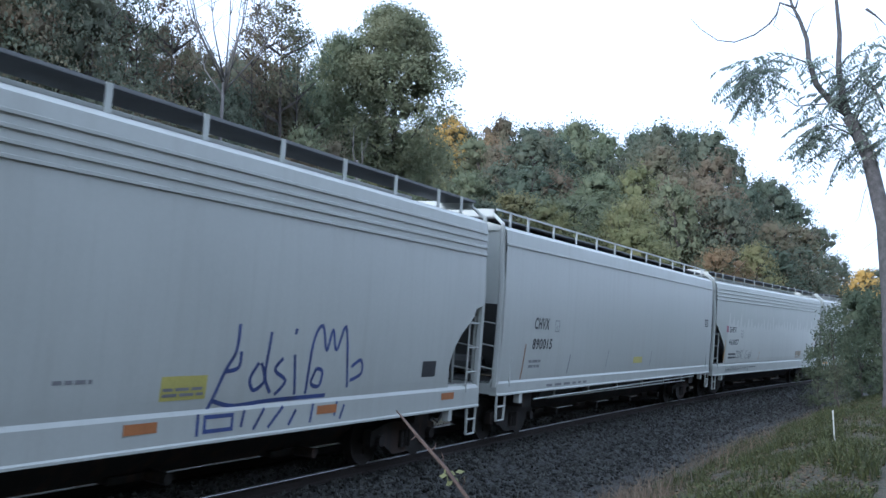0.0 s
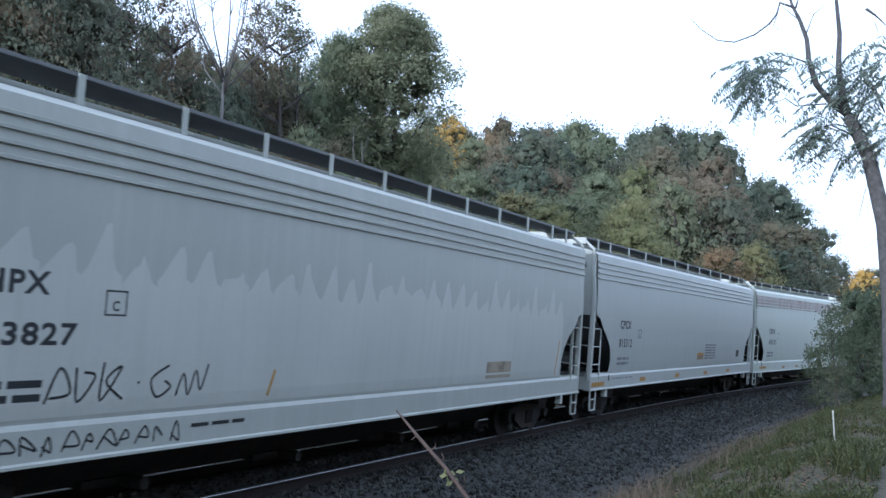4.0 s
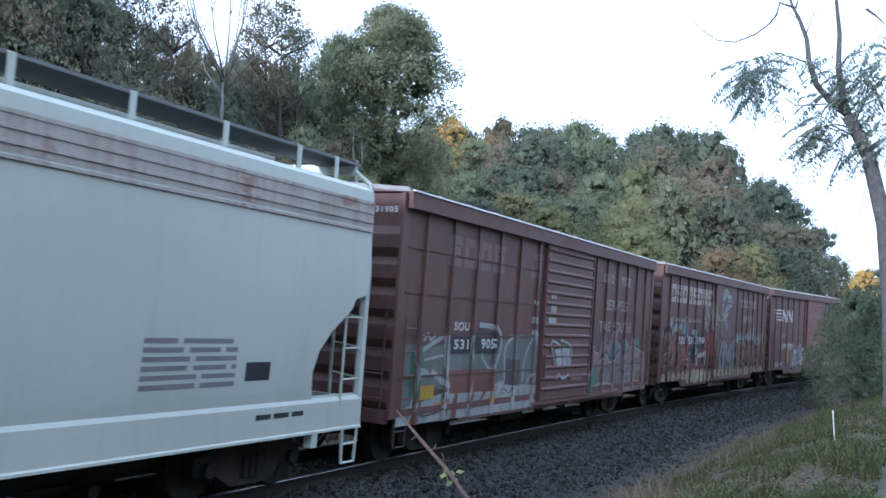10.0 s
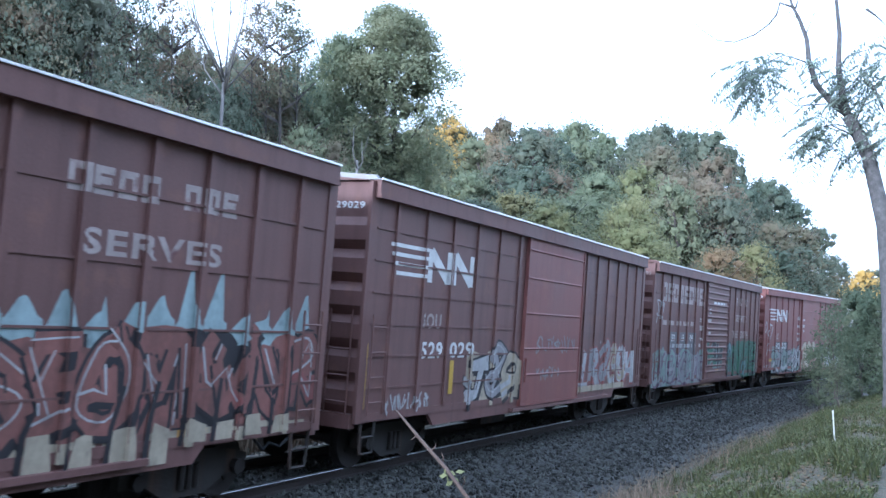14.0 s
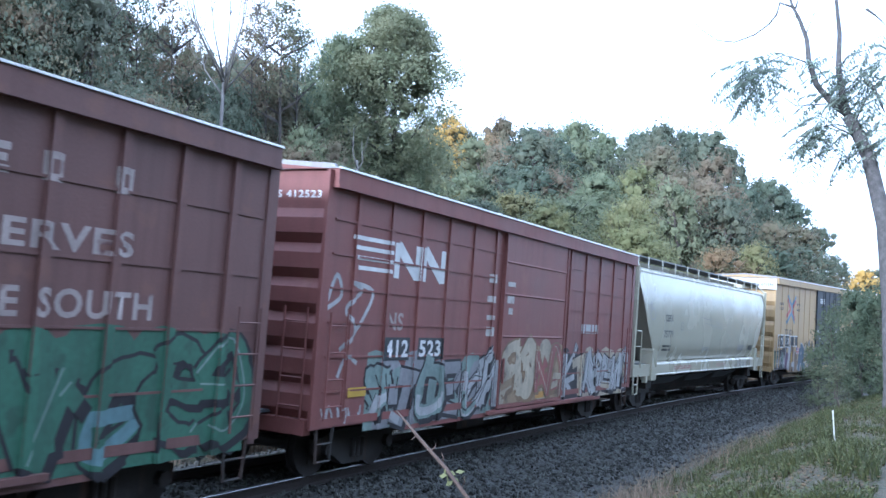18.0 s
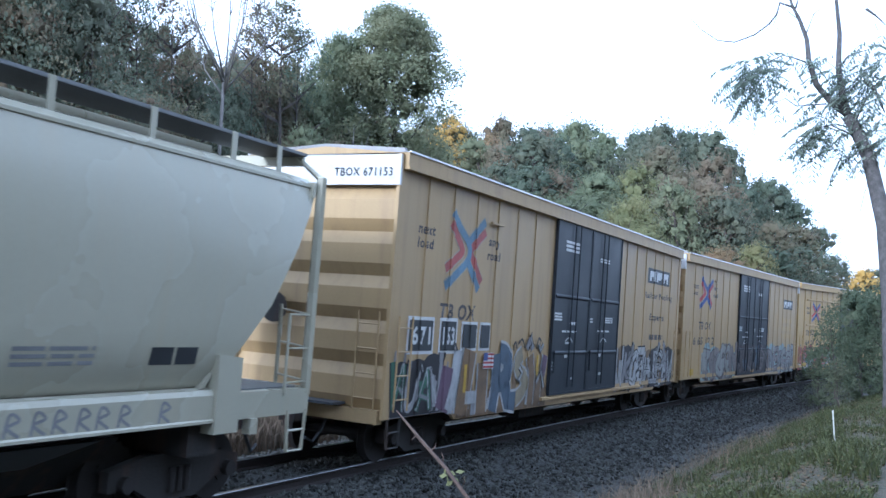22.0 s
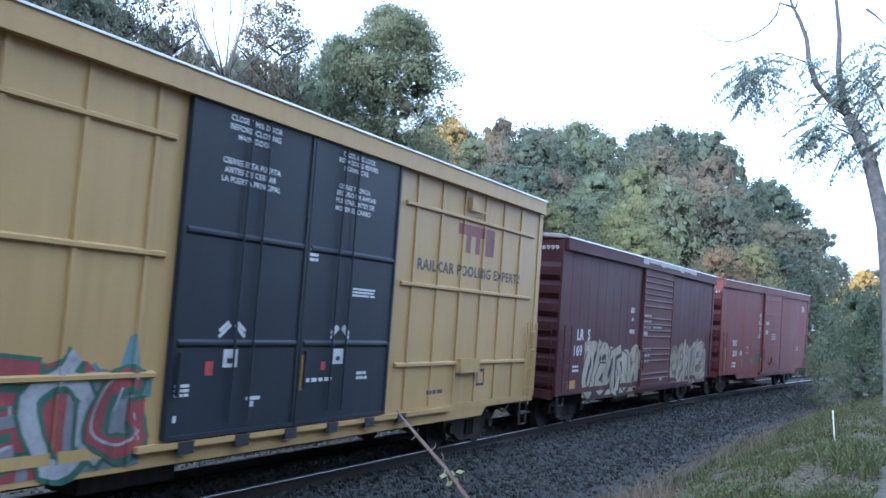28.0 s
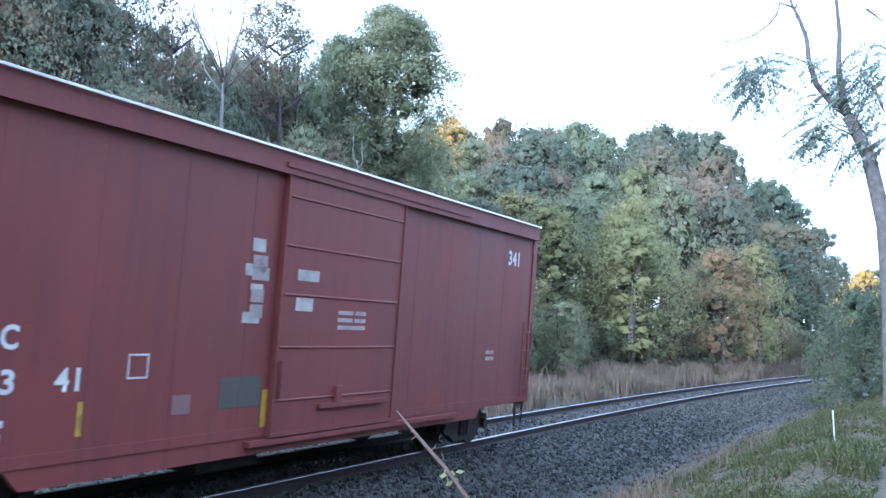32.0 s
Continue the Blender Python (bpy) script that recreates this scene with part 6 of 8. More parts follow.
patch(car, 8.95, 9.8, 1.56, 1.74, surface("faded_yellow_decal", (0.46, 0.42, 0.14), 0.6), skin, "decal", label="faded yellow notice")
patch(car, 17.18, 17.68, 2.74, 3.0, INK, skin, "decal", label="black data plate")
bars(car, 17.22, 17.64, 2.77, 2.97, 4, GREY_PAINT, skin, 9, lift=0.008)
bars(car, 2.6, 5.2, 1.12, 1.22, 1, GREY_INK, SILL, 12, words=7)
part("hand_rail", tube(bmesh.new(), [(2.1, -1.5, 0.88), (L - 2.0, -1.5, 0.98)], 0.022, 6), GREY_PAINT, car)

# third hopper: patched paint, magenta square
L = 18.75
car, skin = hopper("patchy grey-white covered hopper car with whitewash drips", -96.5, L, PATCHY_PAINT, CUT, (3.80, 4.24), PATCHY_PAINT, RIB3)
spikes(car, skin, 1.62, 17.3, 2.5, 3.35, 30, "whitewash", 302)
patch(car, 1.62, 17.3, 1.36, 2.5, PAINTS["whitewash"], skin, "paint_patch", 0.0025, "dull whitewash coat")
letters(car, "SHPX", 1.87, 2.82, 2.56, 2.79, INK, skin)
letters(car, "463827", 1.87, 3.2, 2.07, 2.30, INK, skin)
patch(car, 1.5, 1.74, 2.57, 2.82, surface("magenta_square", (0.28, 0.09, 0.13), 0.6), skin, "decal", label="dull magenta square")
frame_mark(car, 3.52, 3.82, 2.38, 2.65, INK, skin)
letters(car, "C", 3.62, 3.72, 2.43, 2.54, INK, skin)
small_data(car, skin, L, INK, 5)
tag_strokes(car, skin, INK, 0.03, [[(2.9, 1.5), (3.05, 1.85), (3.2, 1.6), (2.95, 1.55)], [(3.25, 1.85), (3.3, 1.5), (3.5, 1.75), (3.35, 1.8)], [(3.6, 1.9), (3.6, 1.5), (3.85, 1.85), (3.65, 1.7), (3.9, 1.5)], [(4.1, 1.68), (4.12, 1.66)], [(4.55, 1.85), (4.3, 1.7), (4.4, 1.5), (4.6, 1.6), (4.5, 1.68)], [(4.7, 1.5), (4.8, 1.75), (4.9, 1.5), (5.0, 1.78), (5.1, 1.55), (5.2, 1.85)]])
r13 = random.Random(31)
for i in range(13):
    x, j = 1.65 + i * 0.25, lambda: r13.uniform(-0.05, 0.05)
    tag_strokes(car, SILL, INK, 0.024, [[(x + j(), 1.0 + j() * 0.4), (x + 0.08 + j(), 1.19 + j() * 0.5), (x + 0.18 + j(), 1.04 + j()), (x + 0.04 + j(), 1.1 + j())]])
tag_strokes(car, skin, AMBER, 0.09, [[(1.3, 1.4), (1.42, 2.25)]])
tag_strokes(car, skin, AMBER, 0.05, [[(6.4, 1.42), (6.5, 1.75)], [(17.0, 1.4), (17.15, 2.2)]])
patch(car, 13.2, 14.4, 1.42, 1.75, spray("cream", (0.5, 0.5, 0.46)), skin, "decal", label="pale patch of new paint")
bars(car, 5.0, 6.0, 1.10, 1.18, 1, INK, SILL, 6, words=4)
end_letters(car, "SHPX", -0.74, -1.2, 4.31, 4.44, 0.078, INK)
end_letters(car, "463827", -0.7, -1.25, 4.08, 4.21, 0.078, INK)

# fourth hopper
L = 19.0
car, skin = hopper("clean grey-white covered hopper car with black lettering", -76.7, L, GREY_PAINT, CUT, (3.80, 4.24), GREY_PAINT, RIB3)
letters(car, "CPCX", 1.97, 2.88, 2.52, 2.76, INK, skin)
letters(car, "815312", 1.95, 3.02, 2.01, 2.25, INK, skin)
frame_mark(car, 3.53, 3.82, 2.27, 2.52, INK, skin)
letters(car, "C", 3.63, 3.73, 2.31, 2.41, INK, skin)
small_data(car, skin, L, GREY_INK, 7)
patch(car, 10.2, 11.05, 1.56, 1.80, AMBER, skin, "decal", label="orange notice")
bars(car, 10.25, 11.0, 1.58, 1.72, 2, GREY_INK, skin, 14, lift=0.008)
bars(car, 11.2, 12.7, 1.55, 2.12, 6, GREY_INK, skin, 15, words=2)
patch(car, 16.1, 16.6, 1.6, 1.86, INK, skin, "decal", label="black data plate")
yellow_marks(car, SILL, (4.0, 7.6, 11.2, 14.6), 1.02, AMBER, 0.5, 0.12)
patch(car, 0.08, 1.0, 1.0, 1.11, AMBER, SILL, "reflector", 0.007, "yellow reflective strip")
patch(car, 1.28, 1.38, 1.12, 1.28, INK, SILL, "jacking_slot")
bars(car, 1.6, 3.3, 1.14, 1.2, 1, GREY_INK, SILL, 16, words=6)
end_letters(car, "CPCX", -0.74, -1.2, 4.31, 4.44, 0.078, INK)
end_letters(car, "815312", -0.7, -1.25, 4.08, 4.21, 0.078, INK)

# fifth hopper: rust-stained band, black scrawl
L = 19.05
car, skin = hopper("pale covered hopper car with rust-stained top band and black scrawl", -56.9, L, PALE_PAINT, CUT, (3.86, 4.26), RUSTY_BAND, RIB3, sill=(0.83, 1.29))
letters(car, "CBFX", 2.08, 3.0, 2.56, 2.80, INK, skin)
letters(car, "470131", 2.05, 3.17, 2.07, 2.31, INK, skin)
frame_mark(car, 3.33, 3.66, 2.33, 2.6, GREY_INK, skin)
small_data(car, skin, L, GREY_INK, 17)
tag_strokes(car, skin, INK, 0.024, [[(7.87, 1.45), (8.05, 1.71), (8.34, 2.13), (8.42, 2.06), (8.50, 1.62), (8.49, 1.42)], [(8.31, 1.85), (8.22, 1.56), (8.22, 1.48), (8.33, 1.67), (8.31, 1.85)], [(8.48, 1.81), (8.65, 2.16), (8.85, 1.94), (8.83, 1.86), (8.65, 1.81), (8.62, 1.57), (8.59, 1.41), (8.71, 1.46)], [(8.85, 1.96), (9.07, 2.12), (9.12, 1.94), (9.13, 1.56), (8.97, 1.53)], [(9.13, 1.94), (9.40, 2.25), (9.46, 1.89)], [(9.26, 1.85), (9.40, 1.91), (9.56, 1.86), (9.50, 1.67), (9.28, 1.58)]])
tag_strokes(car, skin, INK, 0.024, [[(9.28, 1.56), (9.43, 1.60), (9.57, 1.54), (9.57, 1.39)], [(9.59, 1.79), (9.62, 2.24)], [(9.62, 2.24), (10.36, 2.21), (9.82, 1.79)], [(9.72, 2.07), (9.71, 1.78)], [(9.83, 1.81), (10.25, 2.05), (10.35, 1.76), (10.43, 1.41)], [(10.43, 1.41), (10.09, 1.66), (9.86, 1.65), (9.65, 1.60), (9.82, 1.55), (9.88, 1.42)], [(10.17, 1.58), (10.30, 1.40)]])
tag_strokes(car, SILL, INK, 0.024, [[(7.75, 1.27), (7.69, 1.2), (7.77, 0.95), (7.91, 0.95), (7.93, 1.19), (7.89, 1.27)], [(8.51, 1.27), (8.57, 1.23), (8.53, 0.95), (8.72, 0.95)], [(8.82, 1.19), (8.80, 0.95)], [(9.20, 1.27), (9.29, 1.21), (9.30, 0.95), (9.10, 0.95)], [(9.57, 1.27), (9.65, 1.19), (9.66, 0.95)], [(9.89, 1.27), (9.94, 1.22), (9.82, 0.96)], [(10.32, 1.27), (10.39, 1.24), (10.34, 0.95)]])
bars(car, 14.4, 16.0, 1.55, 2.18, 6, GREY_INK, skin, 18, words=2)
patch(car, 16.2, 16.7, 1.62, 1.86, INK, skin, "decal", label="black data plate")
yellow_marks(car, SILL, (4.45, 6.74, 9.47, 12.3), 0.95, surface("dull_amber", (0.3, 0.19, 0.06), 0.6), 0.42, 0.11)
patch(car, 0.9, 1.9, 1.0, 1.10, AMBER, SILL, "reflector", 0.007, "yellow reflective strip")
patch(car, 1.15, 1.25, 1.12, 1.28, INK, SILL, "jacking_slot")
bars(car, 16.5, 17.6, 1.08, 1.2, 1, INK, SILL, 19, words=4)
end_letters(car, "CBFX", -0.74, -1.2, 4.31, 4.44, 0.078, INK)
end_letters(car, "470131", -0.7, -1.25, 4.08, 4.21, 0.078, INK)


# ---- boxcars ----
def posts_between(L, door, count_left, count_right, w=0.055, d=0.05, margin=0.75):
    out = [(margin + (door[0] - 0.35 - margin) * i / (count_left - 1), w, d) for i in range(count_left)]
    return out + [(door[1] + 0.35 + (L - margin - door[1] - 0.35) * i / (count_right - 1), w, d) for i in range(count_right)]


def rows(z0, z1, n):
    return [z0 + (z1 - z0) * i / (n - 1) for i in range(n)]


def sheet_seams(L, door, zs):
    return [s for z in zs for s in ((0.15, door[0] - 0.05, z), (door[1] + 0.05, L - 0.15, z))]


def placards(root, skin, x, z0, z1, seed):
    r = random.Random(seed)
    z = z0
    while z < z1:
        h, w = r.uniform(0.09, 0.2), r.uniform(0.2, 0.42)
        patch(root, x + r.uniform(-0.08, 0.08), x + w, z, z + h, PAPER, skin, "placard", 0.007, "soiled white paper notice")
        z += h + r.uniform(0.08, 0.3)


# sixth car: brown with corrugated door
L, door = 14.9, (6.15, 9.3, 0.86, 4.4)
SOUTHERN_SEAMS = (1.55, 2.25, 2.95, 3.7)
car, skin = box_car("weathered brown boxcar with corrugated door and faded graffiti", -36.85, L, BROWN, 4.47, posts_between(L, door, 6, 6), door, BROWN, rows(1.1, 4.2, 14), seams=sheet_seams(L, door, SOUTHERN_SEAMS), roof_paint=GALVANISED)
coat_of(car, skin, "sage", 0.003, [(0.25, 0.9), (0.75, 0.88), (0.8, 2.06), (0.3, 2.1)], [(0.75, 1.3), (6.1, 1.25), (6.05, 2.18), (5.2, 2.3), (4.4, 2.2), (3.9, 2.02), (2.75, 2.0), (1.75, 2.1), (0.85, 2.0)])
coat_of(car, skin, "green", 0.0036, [(0.5, 1.15), (0.86, 1.2), (0.8, 1.7), (0.62, 2.0), (0.48, 1.9)])
coat_of(car, skin, "milk", 0.0042, [(0.12, 0.74), (6.1, 0.74), (6.08, 1.2), (5.3, 1.25), (4.2, 1.32), (3.0, 1.24), (2.2, 1.3), (1.1, 1.12), (0.2, 1.0)], [(0.75, 1.5), (1.2, 1.55), (1.1, 1.66), (0.78, 1.7)])
coat_of(car, skin, "sage", 0.0048, [(4.3, 1.5), (5.2, 1.45), (5.3, 2.25), (4.5, 2.3)])
coat_of(car, skin, "brick", 0.0054, [(1.88, 1.2), (3.82, 1.17), (3.8, 1.62), (1.86, 1.62)], [(0.55, 0.74), (0.78, 0.74), (1.0, 1.15), (0.86, 1.2)], [(2.05, 0.74), (2.3, 0.74), (2.32, 1.2), (2.2, 1.2)], [(3.15, 0.95), (3.3, 0.98), (3.62, 1.2), (3.5, 1.24)], [(1.95, 0.78), (2.0, 1.1), (1.8, 1.2), (1.7, 1.0)], [(2.75, 0.85), (3.05, 1.12), (2.9, 1.2), (2.7, 1.05)])
coat_of(car, skin, "smoke", 0.006, [(4.36, 1.28), (5.12, 1.22), (5.16, 1.76), (4.4, 1.8)])
for i, (width, stroke) in enumerate(((0.09, [(0.83, 1.97), (1.25, 2.12), (1.7, 2.25)]), (0.12, [(1.7, 2.25), (1.72, 1.95), (1.79, 1.57), (1.95, 1.3)]), (0.07, [(2.74, 2.26), (2.7, 2.0), (2.86, 1.7), (2.82, 1.29), (2.6, 0.9)]), (0.10, [(3.04, 2.46), (3.6, 2.44), (4.0, 2.35), (4.1, 2.08), (3.98, 1.8), (3.73, 1.63)]),
                                  (0.06, [(3.73, 1.63), (3.5, 1.66), (3.23, 1.89), (3.4, 2.0)]), (0.10, [(1.25, 1.62), (1.6, 1.46), (1.9, 1.3), (1.85, 1.05), (1.65, 0.95)]), (0.06, [(0.3, 0.86), (0.6, 1.08), (0.7, 1.5), (0.62, 2.0)]), (0.07, [(3.95, 0.86), (4.05, 1.3), (4.35, 1.35), (4.3, 2.0), (4.7, 2.25)]),
                                  (0.08, [(5.3, 1.3), (5.35, 1.8), (5.7, 2.2), (6.02, 2.3), (5.85, 1.9)]), (0.06, [(5.35, 0.9), (5.5, 1.25), (5.8, 1.45), (6.0, 1.35), (5.8, 1.1)]), (0.05, [(0.95, 1.82), (1.5, 1.88), (1.7, 1.9)]), (0.06, [(0.79, 2.26), (0.9, 2.16), (1.02, 2.27), (1.12, 2.17), (1.3, 2.26)]))):
    tag_strokes(car, skin, PAINTS["milk"], width, [stroke], 0.0066 + 0.0004 * i)
for i, stroke in enumerate(([(0.2, 0.95), (0.7, 1.0), (1.0, 0.86), (1.6, 0.9)], [(1.4, 1.35), (1.7, 1.2), (1.6, 1.0), (1.85, 0.9)], [(3.05, 2.36), (3.62, 2.34), (3.9, 2.26), (3.98, 2.05)], [(2.95, 1.25), (2.98, 0.85)], [(4.15, 0.9), (4.3, 1.2), (4.6, 1.1), (4.75, 1.2)], [(4.9, 0.9), (5.1, 1.15), (5.2, 0.9)])):
    tag_strokes(car, skin, PAINTS["smoke"], 0.022, [stroke], 0.0118 + 0.0004 * i)
# the crowned piece beyond the door
coat_of(car, skin, "blush", 0.003, [(9.45, 0.75), (14.7, 0.78), (14.65, 1.5), (14.4, 1.86), (13.7, 2.02), (13.06, 2.4), (12.98, 2.06), (12.35, 2.33), (12.14, 2.06), (11.32, 2.52), (11.04, 2.12), (10.52, 2.46), (10.2, 1.9), (9.56, 2.12), (9.8, 1.74), (9.5, 1.3)])
coat_of(car, skin, "jade", 0.0038, [(9.45, 0.75), (10.0, 0.78), (10.25, 1.1), (10.05, 1.55), (9.7, 1.5), (9.5, 1.15)], [(11.1, 1.75), (11.6, 1.72), (11.75, 2.05), (11.3, 2.15)], [(12.2, 1.6), (12.55, 1.62), (12.6, 2.15), (12.3, 2.2)], [(13.5, 1.9), (13.9, 1.9), (13.85, 2.3), (13.55, 2.3)])
coat_of(car, skin, "mauve", 0.0044, [(10.4, 0.9), (11.0, 0.95), (11.1, 1.6), (10.5, 1.7)], [(11.6, 0.9), (12.4, 0.95), (12.3, 1.5), (11.7, 1.6)], [(12.9, 1.0), (14.2, 1.0), (14.2, 1.5), (13.1, 1.65)])
coat_of(car, skin, "umber", 0.005, [(9.85, 0.76), (10.4, 0.76), (10.3, 0.9), (9.95, 0.92)], [(11.9, 0.78), (12.4, 0.8), (12.3, 0.95), (12.0, 0.96)], [(13.6, 1.05), (14.1, 1.05), (14.1, 1.3), (13.7, 1.35)])
for i, (paint, width, stroke) in enumerate((("smoke", 0.10, [(9.56, 2.14), (9.85, 1.95), (10.21, 1.9), (10.35, 2.2), (10.52, 2.47)]), ("smoke", 0.08, [(10.52, 2.47), (10.75, 2.2), (11.04, 2.12), (11.2, 2.35), (11.31, 2.54)]), ("smoke", 0.09, [(11.31, 2.54), (11.7, 2.25), (12.14, 2.06), (12.3, 1.8), (12.2, 1.6)]), ("smoke", 0.07, [(12.98, 2.06), (13.1, 2.42), (13.4, 2.1), (13.7, 2.03), (14.4, 1.86)]),
                                         ("smoke", 0.08, [(10.3, 1.7), (10.8, 1.9), (11.2, 1.7), (11.6, 1.8), (12.0, 1.95)]), ("smoke", 0.06, [(12.3, 2.3), (12.75, 2.25), (12.85, 1.95), (12.5, 1.85)]), ("smoke", 0.05, [(10.4, 0.9), (10.45, 1.35), (10.9, 1.5), (11.3, 1.35), (11.2, 0.9)]), ("smoke", 0.05, [(11.6, 0.9), (11.7, 1.3), (12.2, 1.4), (12.5, 1.1)]),
                                         ("smoke", 0.05, [(12.8, 0.95), (12.95, 1.4), (13.4, 1.7), (13.9, 1.5)]), ("milk", 0.045, [(9.62, 2.06), (9.9, 1.9), (10.2, 1.86)]), ("milk", 0.045, [(9.82, 1.72), (9.6, 1.35), (9.45, 1.2)]), ("milk", 0.04, [(10.3, 1.62), (10.8, 1.82), (11.2, 1.62), (11.7, 1.74), (12.0, 1.88)]), ("milk", 0.05, [(12.2, 1.5), (12.4, 1.9), (12.62, 2.1), (12.8, 1.98)]),
                                         ("milk", 0.045, [(12.4, 1.5), (12.85, 1.48), (12.85, 1.28), (12.45, 1.3), (12.42, 1.5)]), ("milk", 0.05, [(12.7, 1.2), (13.0, 1.25), (13.1, 0.9)]), ("milk", 0.04, [(13.1, 2.32), (13.4, 2.02), (13.7, 1.96), (14.35, 1.8)]), ("milk", 0.04, [(11.34, 2.46), (11.7, 2.18), (12.1, 2.0)]), ("milk", 0.05, [(9.9, 1.0), (10.6, 1.08), (11.4, 1.02)]))):
    tag_strokes(car, skin, PAINTS[paint], width, [stroke], 0.0056 + 0.0004 * i)
# the white figure on the door
coat_of(car, skin, "milk", 0.030, [(6.85, 1.98), (7.25, 2.0), (7.4, 1.62), (7.05, 1.6)], [(7.3, 2.02), (7.85, 2.0), (7.9, 1.62), (7.45, 1.6)])
for i, stroke in enumerate(([(6.95, 1.62), (6.62, 2.14), (7.0, 2.12), (7.2, 2.04)], [(7.18, 2.2), (7.6, 2.14), (7.9, 2.04), (7.97, 1.75), (7.85, 1.58)], [(7.05, 1.3), (7.2, 1.42), (7.35, 1.34), (7.6, 1.32), (7.85, 1.42)])):
    tag_strokes(car, skin, PAINTS["milk"], 0.06, [stroke], 0.031 + 0.001 * i)
coat_of(car, skin, "pink", 0.030, [(8.0, 1.24), (8.8, 1.22), (8.85, 1.4), (8.02, 1.42)])
patch(car, 1.9, 2.7, 1.92, 2.28, INK, skin, "decal", 0.016, "black number panel")
patch(car, 2.95, 3.85, 1.92, 2.32, INK, skin, "decal", 0.016, "black number panel")
letters(car, "SOU", 2.0, 2.62, 2.34, 2.50, WHITE, skin)
letters(car, "531", 2.0, 2.6, 2.0, 2.18, WHITE, skin, lift=0.02)
letters(car, "905", 3.15, 3.75, 2.0, 2.2, WHITE, skin, lift=0.02)
blocks(car, 0.9, 6.0, 3.5, 4.05, 8, FAINT_LETTER, skin, True, 0.3, 3)
blocks(car, 10.3, 12.7, 3.7, 3.95, 8, WORN_WHITE, skin, True, 0.2, 4)
letters(car, "SERVES", 10.5, 12.4, 3.0, 3.28, WORN_WHITE, skin)
letters(car, "THE SOUTH", 10.15, 12.9, 2.42, 2.70, WORN_WHITE, skin)
placards(car, skin, 5.6, 2.3, 3.2, 1), placards(car, skin, 6.5, 2.5, 3.3, 2)
yellow_marks(car, skin, (1.4, 3.6, 13.4), 0.95)
patch(car, 0.79, 1.36, 1.14, 1.38, PAINTS["yellow"], skin, "decal", 0.013)
end_letters(car, "SOU 531905", -0.5, -1.45, 4.24, 4.34, -0.075, WHITE)

# seventh car: big company name, heavy graffiti
car, skin = box_car("brown boxcar with large white lettering and colourful graffiti", -20.6, 14.95, BROWN, 4.5, posts_between(14.95, door, 6, 6), door, BROWN, (1.5, 2.2, 2.95, 3.7), rib=0.05, seams=sheet_seams(14.95, door, SOUTHERN_SEAMS), roof_paint=GALVANISED)
blocks(car, 0.85, 5.85, 3.48, 4.06, 8, FADED_LETTER, skin, True, 0.0, 5)
bars(car, 0.8, 4.4, 2.84, 3.0, 1, WORN_WHITE, skin, 33, words=8, gap=0.2)
graffiti(car, skin, 0.1, 6.05, 1.1, 2.7, 6, ("brick", "brick", "rose", "brick", "white"), "black", (("brick", 0.9), ("black", 0.3)), 71)
graffiti(car, skin, 6.2, 9.25, 0.95, 2.5, 4, ("brick", "silver", "grey"), "black", (("brick", 0.4), ("black", 0.5)), 72, light="silver")
graffiti(car, skin, 9.35, 14.8, 1.1, 2.3, 7, ("brick", "rose", "brick", "brick"), "black", (("brick", 0.6), ("black", 0.7)), 73)
spikes(car, skin, 9.3, 14.7, 1.9, 2.95, 12, "sky", 74)
spikes(car, skin, 0.2, 2.9, 2.2, 3.1, 5, "sky", 75)
r76 = random.Random(76)
for i in range(16):          # a plume of pale and dark brushed strokes
    x, z = 4.75 + r76.random() * 1.5, 3.15 + r76.random() * 0.55
    fall = r76.uniform(0.45, 0.9)
    tag_strokes(car, skin, PAINTS[r76.choice(("cream", "silver", "khaki", "smoke", "silver", "mauve"))], r76.uniform(0.08, 0.2), [[(x, z), (x + 0.14, z - fall * 0.35), (x + 0.2 + fall * 0.2, z - fall * 0.7), (x + 0.5 + r76.random() * 0.3, z - fall)]], 0.005 + 0.0006 * i)
for i in range(9):
    x = 5.9 + i * 0.3
    tag_strokes(car, skin, PAINTS[r76.choice(("silver", "grey", "smoke", "mauve"))], r76.uniform(0.09, 0.16), [[(x, 2.95 + r76.uniform(-0.1, 0.25)), (x + 0.08, 2.7), (x + 0.2, 2.3 + r76.uniform(-0.1, 0.1))]], 0.006 + 0.0006 * i)
tag_strokes(car, skin, PAINTS["silver"], 0.28, [[(7.3, 2.9), (7.2, 3.5), (7.4, 4.05), (7.9, 4.0), (8.1, 3.6), (7.7, 3.4), (7.6, 3.0), (8.1, 2.8)]])
tag_strokes(car, skin, PAINTS["white"], 0.10, [[(7.9, 3.9), (8.3, 3.95), (8.45, 3.6), (8.2, 3.6)], [(7.35, 3.85), (7.55, 3.9)], [(7.3, 3.3), (7.6, 3.1), (8.0, 3.3)]], 0.008)
r7, blockbm, gapbm = random.Random(77), bmesh.new(), bmesh.new()
